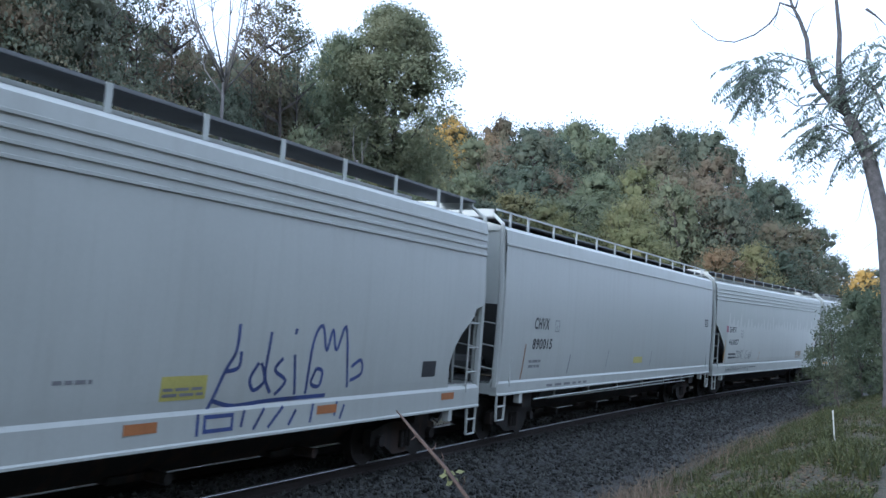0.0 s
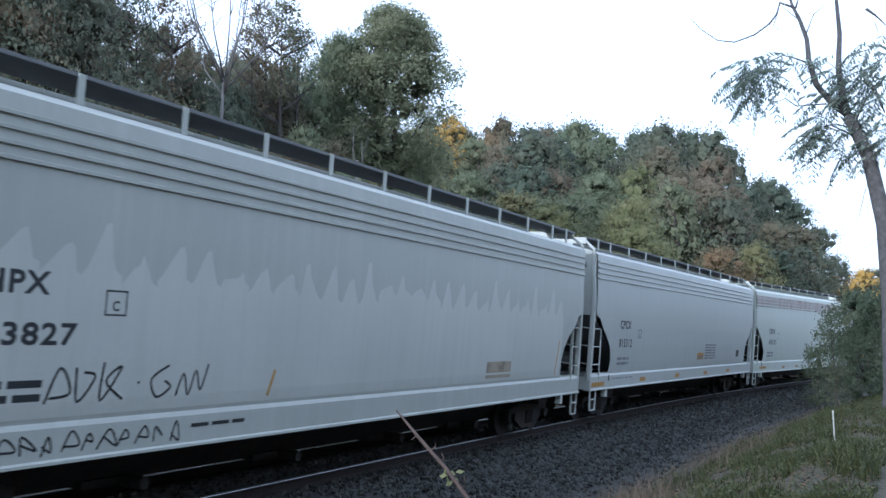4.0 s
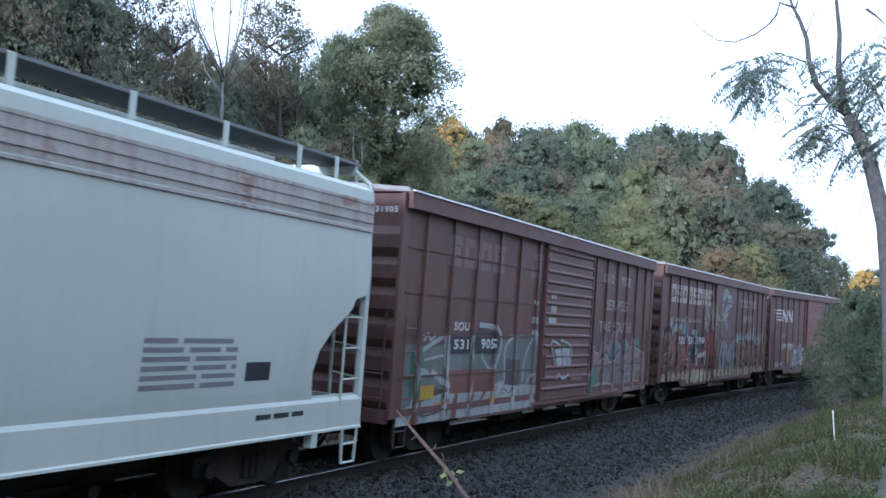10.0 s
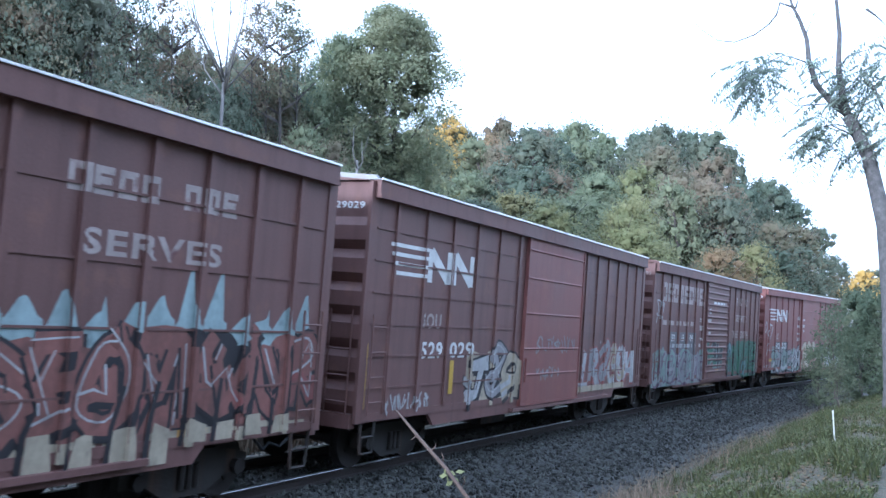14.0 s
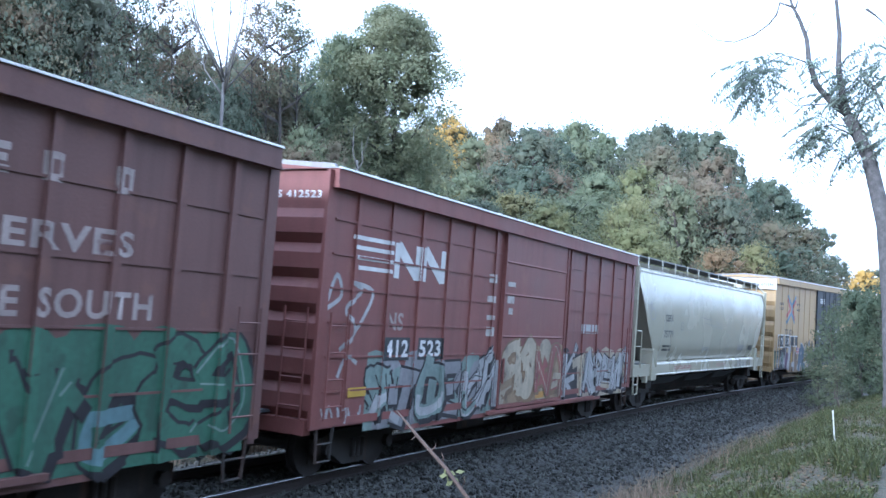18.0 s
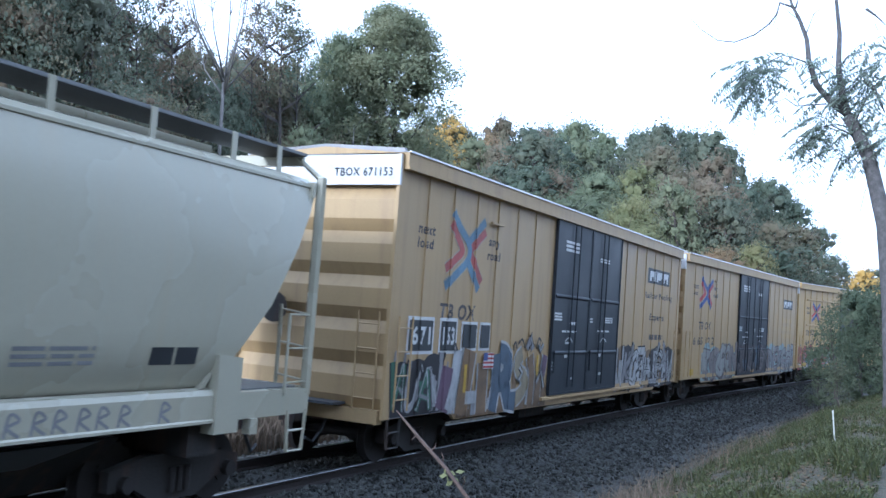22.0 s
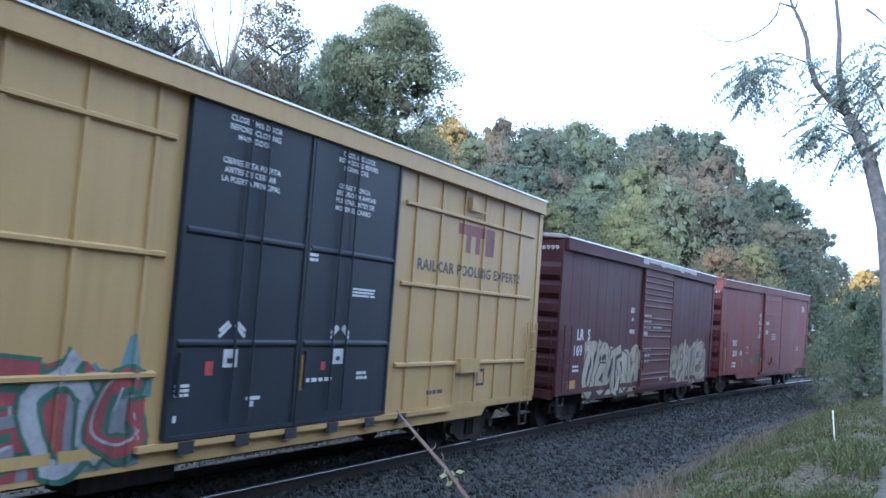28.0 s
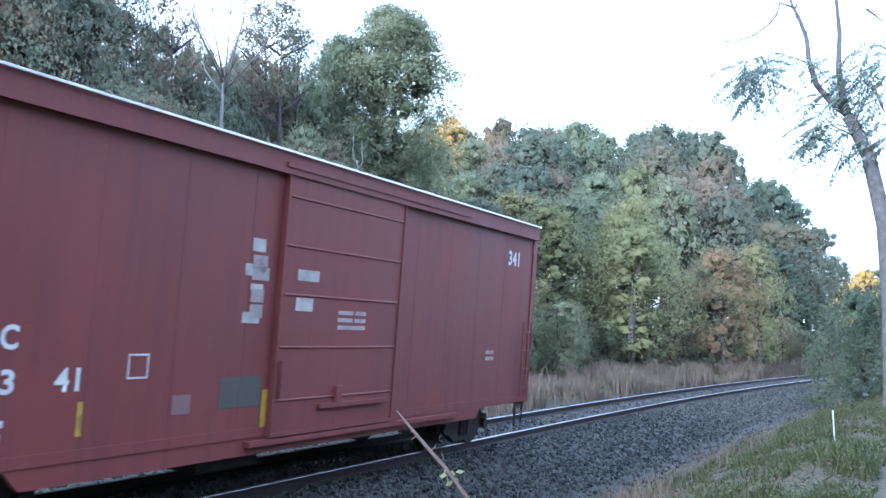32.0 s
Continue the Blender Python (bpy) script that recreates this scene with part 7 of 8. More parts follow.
for i in range(26):
    x = 0.2 + i * 0.55
    low = 0.9 if x < 2.6 or x > 12.2 else 0.74
    w = r7.uniform(0.28, 0.44)
    blockbm.faces.new([blockbm.verts.new((a, 0, c)) for a, c in ((x, low + r7.uniform(0.0, 0.06)), (x + w, low + r7.uniform(0.0, 0.06)), (x + w + r7.uniform(-0.08, 0.04), 1.12 + r7.uniform(0, 0.12)), (x + r7.uniform(-0.04, 0.08), 1.12 + r7.uniform(0, 0.12)))])
    ribbon(gapbm, [(x - 0.06, low + 0.02), (x - 0.02, 1.2), (x + r7.uniform(-0.12, 0.12), 1.2 + r7.uniform(0.1, 0.5))], 0.07)
tagged(part("graffiti", drape(blockbm, skin, 0.019), PAINTS["cream"], car, "cream blocks sprayed along the foot of the letters"), kind="stuff")
tagged(part("graffiti", drape(gapbm, skin, 0.022), PAINTS["black"], car, "black shading between the sprayed letters"), kind="stuff")
for a, b in ((1.85, 2.65), (2.9, 3.65), (4.0, 5.05)):
    patch(car, a, b, 1.95, 2.45, INK, skin, "decal", 0.019, "black number panel")
letters(car, "SOU", 1.92, 2.6, 2.1, 2.36, WHITE, skin, lift=0.023)
letters(car, "531", 2.98, 3.58, 2.1, 2.36, WHITE, skin, lift=0.023)
letters(car, "199", 4.1, 4.82, 2.1, 2.36, WHITE, skin, lift=0.023)
blocks(car, 10.3, 12.95, 3.62, 3.92, 8, WORN_WHITE, skin, True, 0.05, 6)
letters(car, "SERVES", 10.55, 12.7, 3.0, 3.28, WORN_WHITE, skin)
band = random.Random(12)
for i in range(24):
    patch(car, 0.12 + i * 0.61, 0.12 + (i + band.uniform(0.75, 1.0)) * 0.61, 0.90, band.uniform(1.02, 1.24), PAINTS["cream" if band.random() < 0.8 else "grey"], skin, "paint_patch", 0.0035)
yellow_marks(car, skin, (2.6, 4.9, 6.6, 12.2), 0.96, AMBER, 0.5, 0.14)

# eighth car
car, skin = box_car("brown boxcar with striped white mark and pale graffiti", -4.45, 15.0, BROWN, 4.5, posts_between(15.0, (6.1, 9.6, 0, 0), 6, 6, 0.05, 0.04), (6.1, 9.6, 0.8, 4.4), BROWN_RED, (1.45, 2.0, 2.75, 3.5, 4.1), rib=0.05, seams=sheet_seams(15.0, (6.1, 9.6), (1.4, 1.9, 2.4, 2.9, 3.4, 3.9)), roof_paint=GALVANISED)
striped_mark(car, 0.6, 3.65, 3.15, 3.78, skin, WHITE)
letters(car, "SOU", 1.76, 2.48, 2.36, 2.62, WORN_WHITE, skin)
letters(car, "529", 1.8, 2.6, 1.84, 2.13, WHITE, skin)
letters(car, "029", 2.88, 3.8, 1.84, 2.13, WHITE, skin)
graffiti(car, skin, 3.6, 6.05, 0.9, 2.1, 3, ("cream", "white", "silver"), "black", (("cream", 0.5),), 81)
graffiti(car, skin, 9.7, 14.2, 0.95, 2.2, 6, ("white", "cream", "silver"), "rose", None, 82)
graffiti(car, skin, 0.7, 2.2, 0.9, 1.3, 4, ("white",), "grey", None, 83)
graffiti(car, skin, 6.8, 9.3, 1.9, 2.3, 6, ("grey",), "grey", None, 84)
graffiti(car, skin, 6.9, 8.3, 1.3, 1.6, 4, ("grey",), "rose", None, 85)
patch(car, 0.02, 0.12, 1.1, 2.1, PAINTS["yellow"], skin, "reflector", 0.02, "yellow strip")
patch(car, 2.9, 3.05, 1.2, 1.8, PAINTS["yellow"], skin, "reflector", 0.02, "yellow strip")
end_letters(car, "529029", -0.8, -1.45, 4.17, 4.28, -0.075, WHITE)
patch(car, 9.8, 13.5, 0.92, 1.06, PAINTS["cream"], skin, "paint_patch", 0.016)

# ninth car
car, skin = box_car("brown boxcar with worn lettering, corrugated door and green graffiti", 11.9, 14.6, BROWN, 4.5, posts_between(14.6, (5.9, 9.0, 0, 0), 6, 6), (5.9, 9.0, 0.86, 4.42), BROWN, rows(1.1, 4.2, 15), seams=sheet_seams(14.6, (5.9, 9.0), SOUTHERN_SEAMS))
blocks(car, 0.75, 5.6, 3.46, 4.06, 8, WORN_WHITE, skin, True, 0.0, 7)
bars(car, 0.9, 4.8, 2.7, 2.88, 1, WORN_WHITE, skin, 35, words=8, gap=0.2)
for a, b in ((1.67, 2.55), (2.85, 3.55), (3.85, 4.65)):
    patch(car, a, b, 1.45, 2.5, spray("slate", (0.12, 0.11, 0.115)), skin, "decal", 0.008, "dark grey number panel")
letters(car, "53", 1.95, 2.3, 2.2, 2.42, WHITE, skin, lift=0.012)
letters(car, "15", 3.1, 3.35, 2.2, 2.42, WHITE, skin, lift=0.012)
letters(car, "00", 4.05, 4.45, 2.2, 2.42, WHITE, skin, lift=0.012)
bars(car, 1.7, 4.6, 1.98, 2.12, 1, PAINTS["white"], skin, 36, words=14, gap=0.1, lift=0.012)
graffiti(car, skin, 0.1, 5.8, 0.76, 1.95, 5, ("mint", "grey", "mint", "silver"), "plum", (("mint", 0.7), ("grey", 0.3)), 91, lift=0.012, light="mint")
graffiti(car, skin, 6.1, 8.2, 1.2, 2.4, 3, ("green", "black"), "mint", None, 92, light="mint")
graffiti(car, skin, 9.05, 14.4, 0.76, 2.3, 6, ("green", "green", "teal", "green"), "black", (("green", 0.9), ("plum", 0.2)), 93, light="mint")
blocks(car, 10.1, 12.55, 3.66, 3.95, 8, WORN_WHITE, skin, True, 0.3, 8)
letters(car, "SERVES", 10.35, 12.3, 3.0, 3.28, WORN_WHITE, skin)
letters(car, "THE SOUTH", 10.05, 12.65, 2.34, 2.64, WORN_WHITE, skin)
placards(car, skin, 5.25, 2.0, 3.0, 4), placards(car, skin, 6.15, 2.4, 3.2, 5)
yellow_marks(car, skin, (0.3, 3.0, 4.6, 7.4), 1.05)
bars(car, 6.8, 8.6, 3.55, 3.7, 1, WHITE, skin, 38, words=5)
tag_strokes(car, skin, PAINTS["white"], 0.05, [[(0.3, 2.75), (0.5, 3.2), (0.35, 3.45), (0.7, 3.4), (0.55, 3.0), (0.9, 2.85)], [(0.75, 3.5), (0.85, 3.2), (1.05, 3.4), (0.95, 3.05)], [(0.3, 3.05), (0.8, 2.95)]])
end_letters(car, "SOU 531500", -0.5, -1.45, 4.22, 4.33, -0.075, WORN_WHITE)

# tenth car
car, skin = box_car("oxide-red boxcar with striped white mark and cream graffiti", 27.9, 15.2, BROWN_RED, 4.48, posts_between(15.2, (6.1, 9.65, 0, 0), 6, 5, 0.05, 0.035), (6.1, 9.65, 0.82, 4.38), BROWN_RED, (2.25, 3.1, 3.75), rib=0.05, seams=sheet_seams(15.2, (6.1, 9.65), (1.4, 1.9, 2.4, 2.9, 3.4, 3.9)), roof_paint=GALVANISED)
striped_mark(car, 0.65, 3.65, 3.15, 3.78, skin, WHITE)
letters(car, "NS", 1.8, 2.3, 2.31, 2.6, WORN_WHITE, skin)
patch(car, 1.7, 2.55, 1.83, 2.2, INK, skin, "decal", 0.016, "black number panel")
patch(car, 2.82, 3.7, 1.83, 2.2, INK, skin, "decal", 0.016, "black number panel")
letters(car, "412", 1.78, 2.5, 1.88, 2.16, WHITE, skin, lift=0.02)
letters(car, "523", 2.88, 3.64, 1.88, 2.16, WHITE, skin, lift=0.02)
graffiti(car, skin, 1.3, 6.05, 0.76, 2.0, 6, ("mint", "white", "grey", "mint"), "black", (("mint", 0.7), ("grey", 0.4)), 101, light="black")
graffiti(car, skin, 6.2, 9.6, 0.9, 2.3, 4, ("cream", "tan", "rose"), "umber", (("cream", 0.5), ("tan", 0.5)), 102, light="cream")
graffiti(car, skin, 9.75, 15.0, 0.76, 2.1, 7, ("white", "cream", "white"), "black", (("cream", 0.6), ("black", 0.4)), 103, light="black")
graffiti(car, skin, 0.1, 1.2, 0.9, 1.2, 3, ("white",), "grey", None, 104)
tag_strokes(car, skin, PAINTS["white"], 0.07, [[(0.5, 2.0), (0.9, 2.3), (0.6, 2.6), (1.0, 2.9), (0.7, 3.0), (1.3, 2.9), (1.1, 2.5), (0.8, 2.2)], [(0.1, 2.7), (0.3, 3.1), (0.45, 2.8), (0.1, 2.6)], [(0.5, 1.6), (0.7, 1.9), (1.0, 1.8)]])
bars(car, 11.0, 12.2, 2.35, 2.6, 1, PAINTS["white"], skin, 40, words=4, gap=0.1)
placards(car, skin, 5.5, 2.25, 3.3, 6), placards(car, skin, 6.35, 2.7, 3.4, 7)
yellow_marks(car, skin, (2.9, 5.0, 8.1, 10.0, 13.0), 0.93, AMBER, 0.5, 0.14)
patch(car, 0.75, 1.3, 1.3, 1.44, PAINTS["yellow"], skin, "decal", 0.016)
end_letters(car, "NS 412523", -0.5, -1.45, 4.17, 4.28, -0.075, WHITE)

# eleventh car: round-bellied hopper
CREAM_SIDE = ((1.45, -1.30), (1.6, -1.42), (1.85, -1.53), (2.1, -1.575), (2.8, -1.60), (3.4, -1.585), (3.9, -1.53), (4.2, -1.46), (4.7, -1.3))


def cream_curve(z):
    return float(np.interp(z, [p[0] for p in CREAM_SIDE], [p[1] for p in CREAM_SIDE]))


CREAM_CUT = [(2.05, 1.45), (1.54, 2.07), (1.05, 2.6), (0.5, 3.5), (0.16, 4.12), (0.1, 4.6)]
L = 17.5
car, skin = hopper("cream-grey round-bellied covered hopper car with dark frame", 43.8, L, CREAM_PAINT, CREAM_CUT, (4.12, 4.28), CREAM_PAINT, (4.28,), sill=(1.14, 1.50), roof_z=4.32, curve=cream_curve, profile=[1.45, 1.52, 1.6, 1.7, 1.85, 2.0, 2.1, 2.3, 2.6, 3.0, 3.4, 3.7, 3.9, 4.0, 4.12, 4.22, 4.32], sill_x=(1.9, L - 1.9), gates=3, dark_slope=False)
letters(car, "CEFX", 2.7, 3.57, 2.82, 3.04, INK, skin)
letters(car, "75779", 2.66, 3.63, 2.31, 2.54, INK, skin)
frame_mark(car, 4.43, 4.72, 2.57, 2.82, INK, skin)
letters(car, "C", 4.53, 4.62, 2.61, 2.70, INK, skin)
bars(car, 2.6, 3.5, 1.86, 2.1, 2, INK, skin, 41, words=2)
bars(car, 7.3, 8.2, 1.86, 2.0, 2, GREY_INK, skin, 42, words=2)
bars(car, 4.0, 6.0, 1.27, 1.40, 2, surface("red_print", (0.26, 0.12, 0.11), 0.6), SILL, 43, words=4)
bars(car, 9.3, 10.6, 1.27, 1.40, 2, surface("red_print_worn", (0.26, 0.15, 0.13), 0.6), SILL, 44, words=4)
tag_strokes(car, skin, GREY_INK, 0.018, [[(6.9, 3.05), (7.6, 3.0), (8.6, 2.93), (9.4, 2.86)], [(7.4, 2.86), (8.5, 2.78), (9.9, 2.7)], [(7.9, 3.02), (8.3, 3.0)]])
tag_strokes(car, skin, GREY_INK, 0.025, [[(1.0, 3.45), (1.1, 3.1), (1.2, 3.4), (1.3, 3.1), (1.35, 3.5)], [(1.1, 3.0), (1.5, 3.2), (1.7, 2.95), (1.4, 2.85), (1.2, 3.0)], [(1.5, 3.4), (1.6, 3.55)]])
patch(car, 14.4, 14.75, 1.85, 2.05, INK, skin, "decal", label="black data plate")
patch(car, 14.8, 15.15, 1.85, 2.05, INK, skin, "decal", label="black data plate")
bars(car, 12.6, 13.6, 1.85, 2.08, 3, GREY_INK, skin, 45, words=2)
tag_strokes(car, SILL, GREY_INK, 0.035, [[(x, 1.2), (x + 0.05, 1.42), (x + 0.16, 1.36), (x + 0.03, 1.3), (x + 0.17, 1.2)] for x in (12.6, 12.9, 13.15, 13.45, 13.7, 14.0, 14.6)])
for e, sgn in ((0, 1), (L, -1)):
    a, b = sorted((e + sgn * 1.56, e + sgn * 2.0))
    part("bolster_cover", slab([(a, 1.0), (b, 1.0), (b, 1.92), (a + (0.1 if sgn > 0 else 0), 1.96), (a, 1.9)], -SIDE - 0.01, -1.25), CREAM_PAINT, car)
    part("bolster_cover", slab([(a, 1.0), (b, 1.0), (b, 1.92), (a, 1.9)], SIDE, 1.25), CREAM_PAINT, car)
    a, b = sorted((e, e + sgn * 1.6))
    part("end_beam", boxes((a, b, -1.55, -1.40, 1.14, 1.48)), CREAM_PAINT, car)


# ---- yellow boxcars with black double doors ----


def yellow_car(label, start, L, paint, door, split, ribs, posts, marks, number, faded, seed):
    car, skin = box_car(label, start, L, paint, 5.08, posts, door, DOOR_BLACK, (1.9, 3.2) if not ribs else (2.1, 3.4), ribs, roof_paint=paint if ribs else GALVANISED, end_ribs=5, door_split=split, drop=0.72)
    blue, red = (spray("dusty_blue", (0.13, 0.2, 0.27)), spray("dusty_red", (0.34, 0.085, 0.075))) if faded else (PAINTS["blue"], PAINTS["red"])
    n0, X0, a0, t0 = marks
    letters(car, "next", n0[0], n0[0] + 0.58, n0[1] + 0.18, n0[1] + 0.34, DARK_INK, skin, slant=0.12)
    letters(car, "load", n0[0], n0[0] + 0.54, n0[1] - 0.06, n0[1] + 0.12, DARK_INK, skin, slant=0.12)
    cross_emblem(car, X0[0], X0[1], X0[2], X0[3], skin, blue, red, PAINTS["cream"])
    letters(car, "any", a0[0], a0[0] + 0.48, a0[1] + 0.14, a0[1] + 0.32, DARK_INK, skin, slant=0.12)
    letters(car, "road", a0[0] - 0.02, a0[0] + 0.56, a0[1] - 0.08, a0[1] + 0.10, DARK_INK, skin, slant=0.12)
    letters(car, "TB OX", t0[0], t0[1], t0[2], t0[2] + 0.29, DARK_INK, skin, slant=0.14)
    for x in (door[0] + 1.2, split + 0.9):
        for k in (1, 2):
            part("lock_rod", tube(bmesh.new(), [(x - 0.5 + k * 0.35, -SIDE - 0.07, door[2] + 0.15), (x - 0.5 + k * 0.35, -SIDE - 0.07, door[3] - 0.15)], 0.016, 5), DOOR_BLACK, car)
    part("top_grab", boxes((a0[0] - 0.05, a0[0] + 0.5, -SIDE - 0.05, -SIDE + 0.0, 4.42, 4.46)), paint, car)
    wp = part("end_panel", boxes((-0.115, -0.055, -1.595, 1.595, 4.66, 5.16)), WHITE, car, "white panel across the top of the end")
    end_letters(car, number, -0.3, -1.45, 4.80, 4.95, -0.12, INK)
    return car, skin


def door_notes(car, skin, dx, seed):
    """The stencilled notes on a pair of black doors, too small to read."""
    for i, (x0, x1, z0, z1, n, k) in enumerate(((7.4, 8.35, 4.24, 4.52, 3, 2), (9.85, 10.6, 4.17, 4.29, 2, 2), (6.92, 7.4, 2.63, 2.83, 3, 1), (7.94, 8.3, 2.54, 2.64, 1, 1), (9.27, 9.54, 2.62, 2.76, 2, 1), (10.4, 11.1, 2.64, 2.8, 3, 1), (7.44, 8.4, 2.36, 2.43, 1, 4), (9.94, 10.9, 2.40, 2.47, 1, 4), (7.7, 8.0, 2.09, 2.17, 1, 1), (7.68, 7.88, 1.75, 1.96, 1, 1), (10.1, 10.3, 1.74, 1.97, 1, 1), (6.9, 7.1, 1.5, 1.72, 3, 1), (8.2, 8.36, 1.25, 1.33, 1, 1), (10.2, 10.4, 1.3, 1.4, 1, 1))):
        bars(car, x0 + dx, x1 + dx, z0, z1, n, WHITE, skin, seed + i, words=k, lift=0.008, gap=0.35)
    for x in (7.9, 10.4):
        tag_strokes(car, skin, WHITE, 0.03, [[(x - 0.2 + dx, 2.16), (x + dx, 2.26)], [(x + 0.28 + dx, 2.16), (x + 0.08 + dx, 2.26)]], 0.008)


DL = (6.85, 11.62, 0.95, 5.05)
P12 = [(0.95 + i * 0.95, 0.04, 0.022) for i in range(6)] + [(12.3 + i * 0.95, 0.04, 0.022) for i in range(6)]
car, skin = yellow_car("faded yellow boxcar with black double doors and graffiti", 63.5, 18.1, YELLOW, DL, 9.25, (), P12, ((0.66, 3.78), (1.66, 3.26, 3.1, 4.48), (3.4, 3.8), (1.58, 3.0, 2.53)), "TBOX 671153", True, 500)
door_notes(car, skin, 0.0, 500)
for a, b in ((0.58, 1.38), (1.7, 2.26)):
    patch(car, a, b, 1.98, 2.50, INK, skin, "decal", 0.014, "black number panel")
    frame_mark(car, a - 0.06, b + 0.06, 1.92, 2.56, WHITE, skin, 0.06)
letters(car, "671", 0.66, 1.3, 2.08, 2.4, WHITE, skin, lift=0.018)
letters(car, "153", 1.76, 2.2, 2.08, 2.4, WHITE, skin, lift=0.018)
for a, b in ((2.54, 3.1), (3.3, 3.68)):
    patch(car, a, b, 2.02, 2.46, INK, skin, "decal", 0.018, "black square")
    frame_mark(car, a - 0.05, b + 0.05, 1.97, 2.51, WHITE, skin, 0.05)
spikes(car, skin, 2.46, 6.8, 0.74, 1.7, 11, "umber", 124, 0.018)
spikes(car, skin, 0.05, 2.46, 0.89, 2.0, 8, "grey", 125, 0.018)
graffiti(car, skin, 0.1, 1.75, 0.9, 1.95, 4, ("grey", "green", "silver"), "black", (("black", 0.5),), 121, 0.020, light="white")
piece(car, skin, "white", 0.06, [("plum", 0.5, [[(1.86, 0.92), (1.98, 1.3), (2.05, 1.68)]]), ("white", 0.26, [[(2.1, 0.90), (2.3, 1.35), (2.42, 1.98)]]), ("umber", 0.5, [[(2.62, 0.78), (2.72, 1.3), (2.86, 1.98)]])], 0.024)
piece(car, skin, "white", 0.05, [("umber", 0.42, [[(3.48, 0.78), (3.46, 1.74)]])], 0.024)
patch(car, 2.76, 3.24, 0.98, 1.22, PAINTS["white"], skin, "paint_patch", 0.038)
patch(car, 3.02, 3.2, 0.76, 0.98, PAINTS["silver"], skin, "paint_patch", 0.038)
piece(car, skin, "white", 0.06, [("steel", 0.4, [[(3.96, 0.78), (4.1, 1.35), (4.06, 1.9)], [(4.2, 1.92), (4.5, 1.86), (4.62, 1.6), (4.45, 1.38), (4.2, 1.32)], [(4.5, 1.3), (4.7, 0.95), (5.1, 0.92)]])], 0.028)
piece(car, skin, "white", 0.045, [("khaki", 0.3, [[(5.35, 1.9), (5.1, 1.75), (5.22, 1.52), (5.5, 1.4), (5.5, 1.15), (5.1, 0.95)]]), ("umber", 0.34, [[(5.85, 0.8), (5.9, 1.4), (5.75, 1.85)], [(6.25, 0.8), (6.3, 1.5)]]), ("plum", 0.26, [[(6.5, 1.4), (6.62, 1.85)]])], 0.026)
piece(car, skin, "black", 0.03, [("silver", 0.16, [[(5.55, 2.0), (5.72, 2.26), (5.86, 1.98)]]), ("white", 0.08, [[(5.2, 1.62), (5.36, 1.5), (5.2, 1.34)], [(6.15, 1.25), (6.4, 1.5), (6.6, 1.15)], [(6.2, 2.1), (6.3, 1.95), (6.45, 2.1)]])], 0.038)
tag_strokes(car, skin, PAINTS["black"], 0.05, [[(5.05, 2.1), (5.25, 2.2), (5.4, 2.02)], [(6.05, 2.0), (6.15, 2.22), (6.3, 2.16)], [(4.75, 1.98), (4.9, 2.14), (5.0, 2.0)], [(2.3, 1.98), (2.2, 2.12)]], 0.048)
graffiti(car, skin, 11.75, 17.8, 0.8, 2.15, 9, ("white", "white", "silver"), "black", (("black", 0.6), ("silver", 0.5), ("umber", 0.2)), 122, light="black")
patch(car, 2.64, 2.75, 1.2, 1.72, PAINTS["yellow"], skin, "paint_patch", 0.042)
patch(car, 6.1, 6.2, 1.42, 1.86, PAINTS["yellow"], skin, "paint_patch", 0.05)
patch(car, 3.42, 3.84, 1.62, 1.93, WHITE, skin, "decal", 0.046, "small striped flag sticker")
for i in range(4):
    patch(car, 3.42, 3.84, 1.64 + i * 0.08, 1.68 + i * 0.08, PAINTS["red"], skin, "stripe", 0.05)
patch(car, 3.42, 3.6, 1.78, 1.93, PAINTS["blue"], skin, "stripe", 0.054)
patch(car, 14.45, 16.9, 3.93, 4.38, INK, skin, "decal", 0.006, "black name panel")
blocks(car, 14.6, 16.8, 4.0, 4.3, 3, WHITE, skin, False, 0, 9, 0.010)
letters(car, "Railcar Pooling", 14.2, 17.3, 3.42, 3.66, DARK_INK, skin)
letters(car, "Experts", 14.85, 16.45, 2.76, 3.02, DARK_INK, skin)
bars(car, 14.9, 16.4, 2.2, 2.42, 1, DARK_INK, skin, 46, words=4, gap=0.3)

P13 = [(1.1 + i * 0.9, 0.04, 0.02) for i in range(6)] + [(12.4 + i * 0.9, 0.04, 0.02) for i in range(6)]
car, skin = yellow_car("faded yellow boxcar with black doors and grey bubble graffiti", 82.65, 18.05, YELLOW, (7.0, 11.85, 0.85, 5.03), 9.4, (), P13, ((0.98, 3.88), (1.7, 3.37, 3.4, 4.48), (3.45, 3.9), (1.76, 3.26, 2.62)), "TBOX 665122", False, 520)
door_notes(car, skin, 0.1, 520)
letters(car, "6 65 12 2", 1.2, 3.75, 2.07, 2.36, DARK_INK, skin, slant=0.14)
graffiti(car, skin, 2.3, 6.95, 0.76, 2.2, 4, ("ash", "mauve", "ash", "mauve"), "smoke", (("sky", 0.8), ("mauve", 0.4)), 131, light="silver")
graffiti(car, skin, 7.05, 11.8, 0.95, 2.1, 6, ("smoke", "steel", "smoke"), "black", (("black", 0.6), ("smoke", 0.4)), 132, light="silver")
graffiti(car, skin, 11.95, 17.8, 0.76, 2.15, 6, ("ash", "mauve", "grey"), "smoke", (("sky", 0.8), ("ash", 0.3)), 133, light="silver")
patch(car, 15.15, 17.2, 3.77, 4.22, INK, skin, "decal", 0.006, "black name panel")
blocks(car, 15.3, 17.1, 3.84, 4.14, 3, WHITE, skin, False, 0, 9, 0.010)
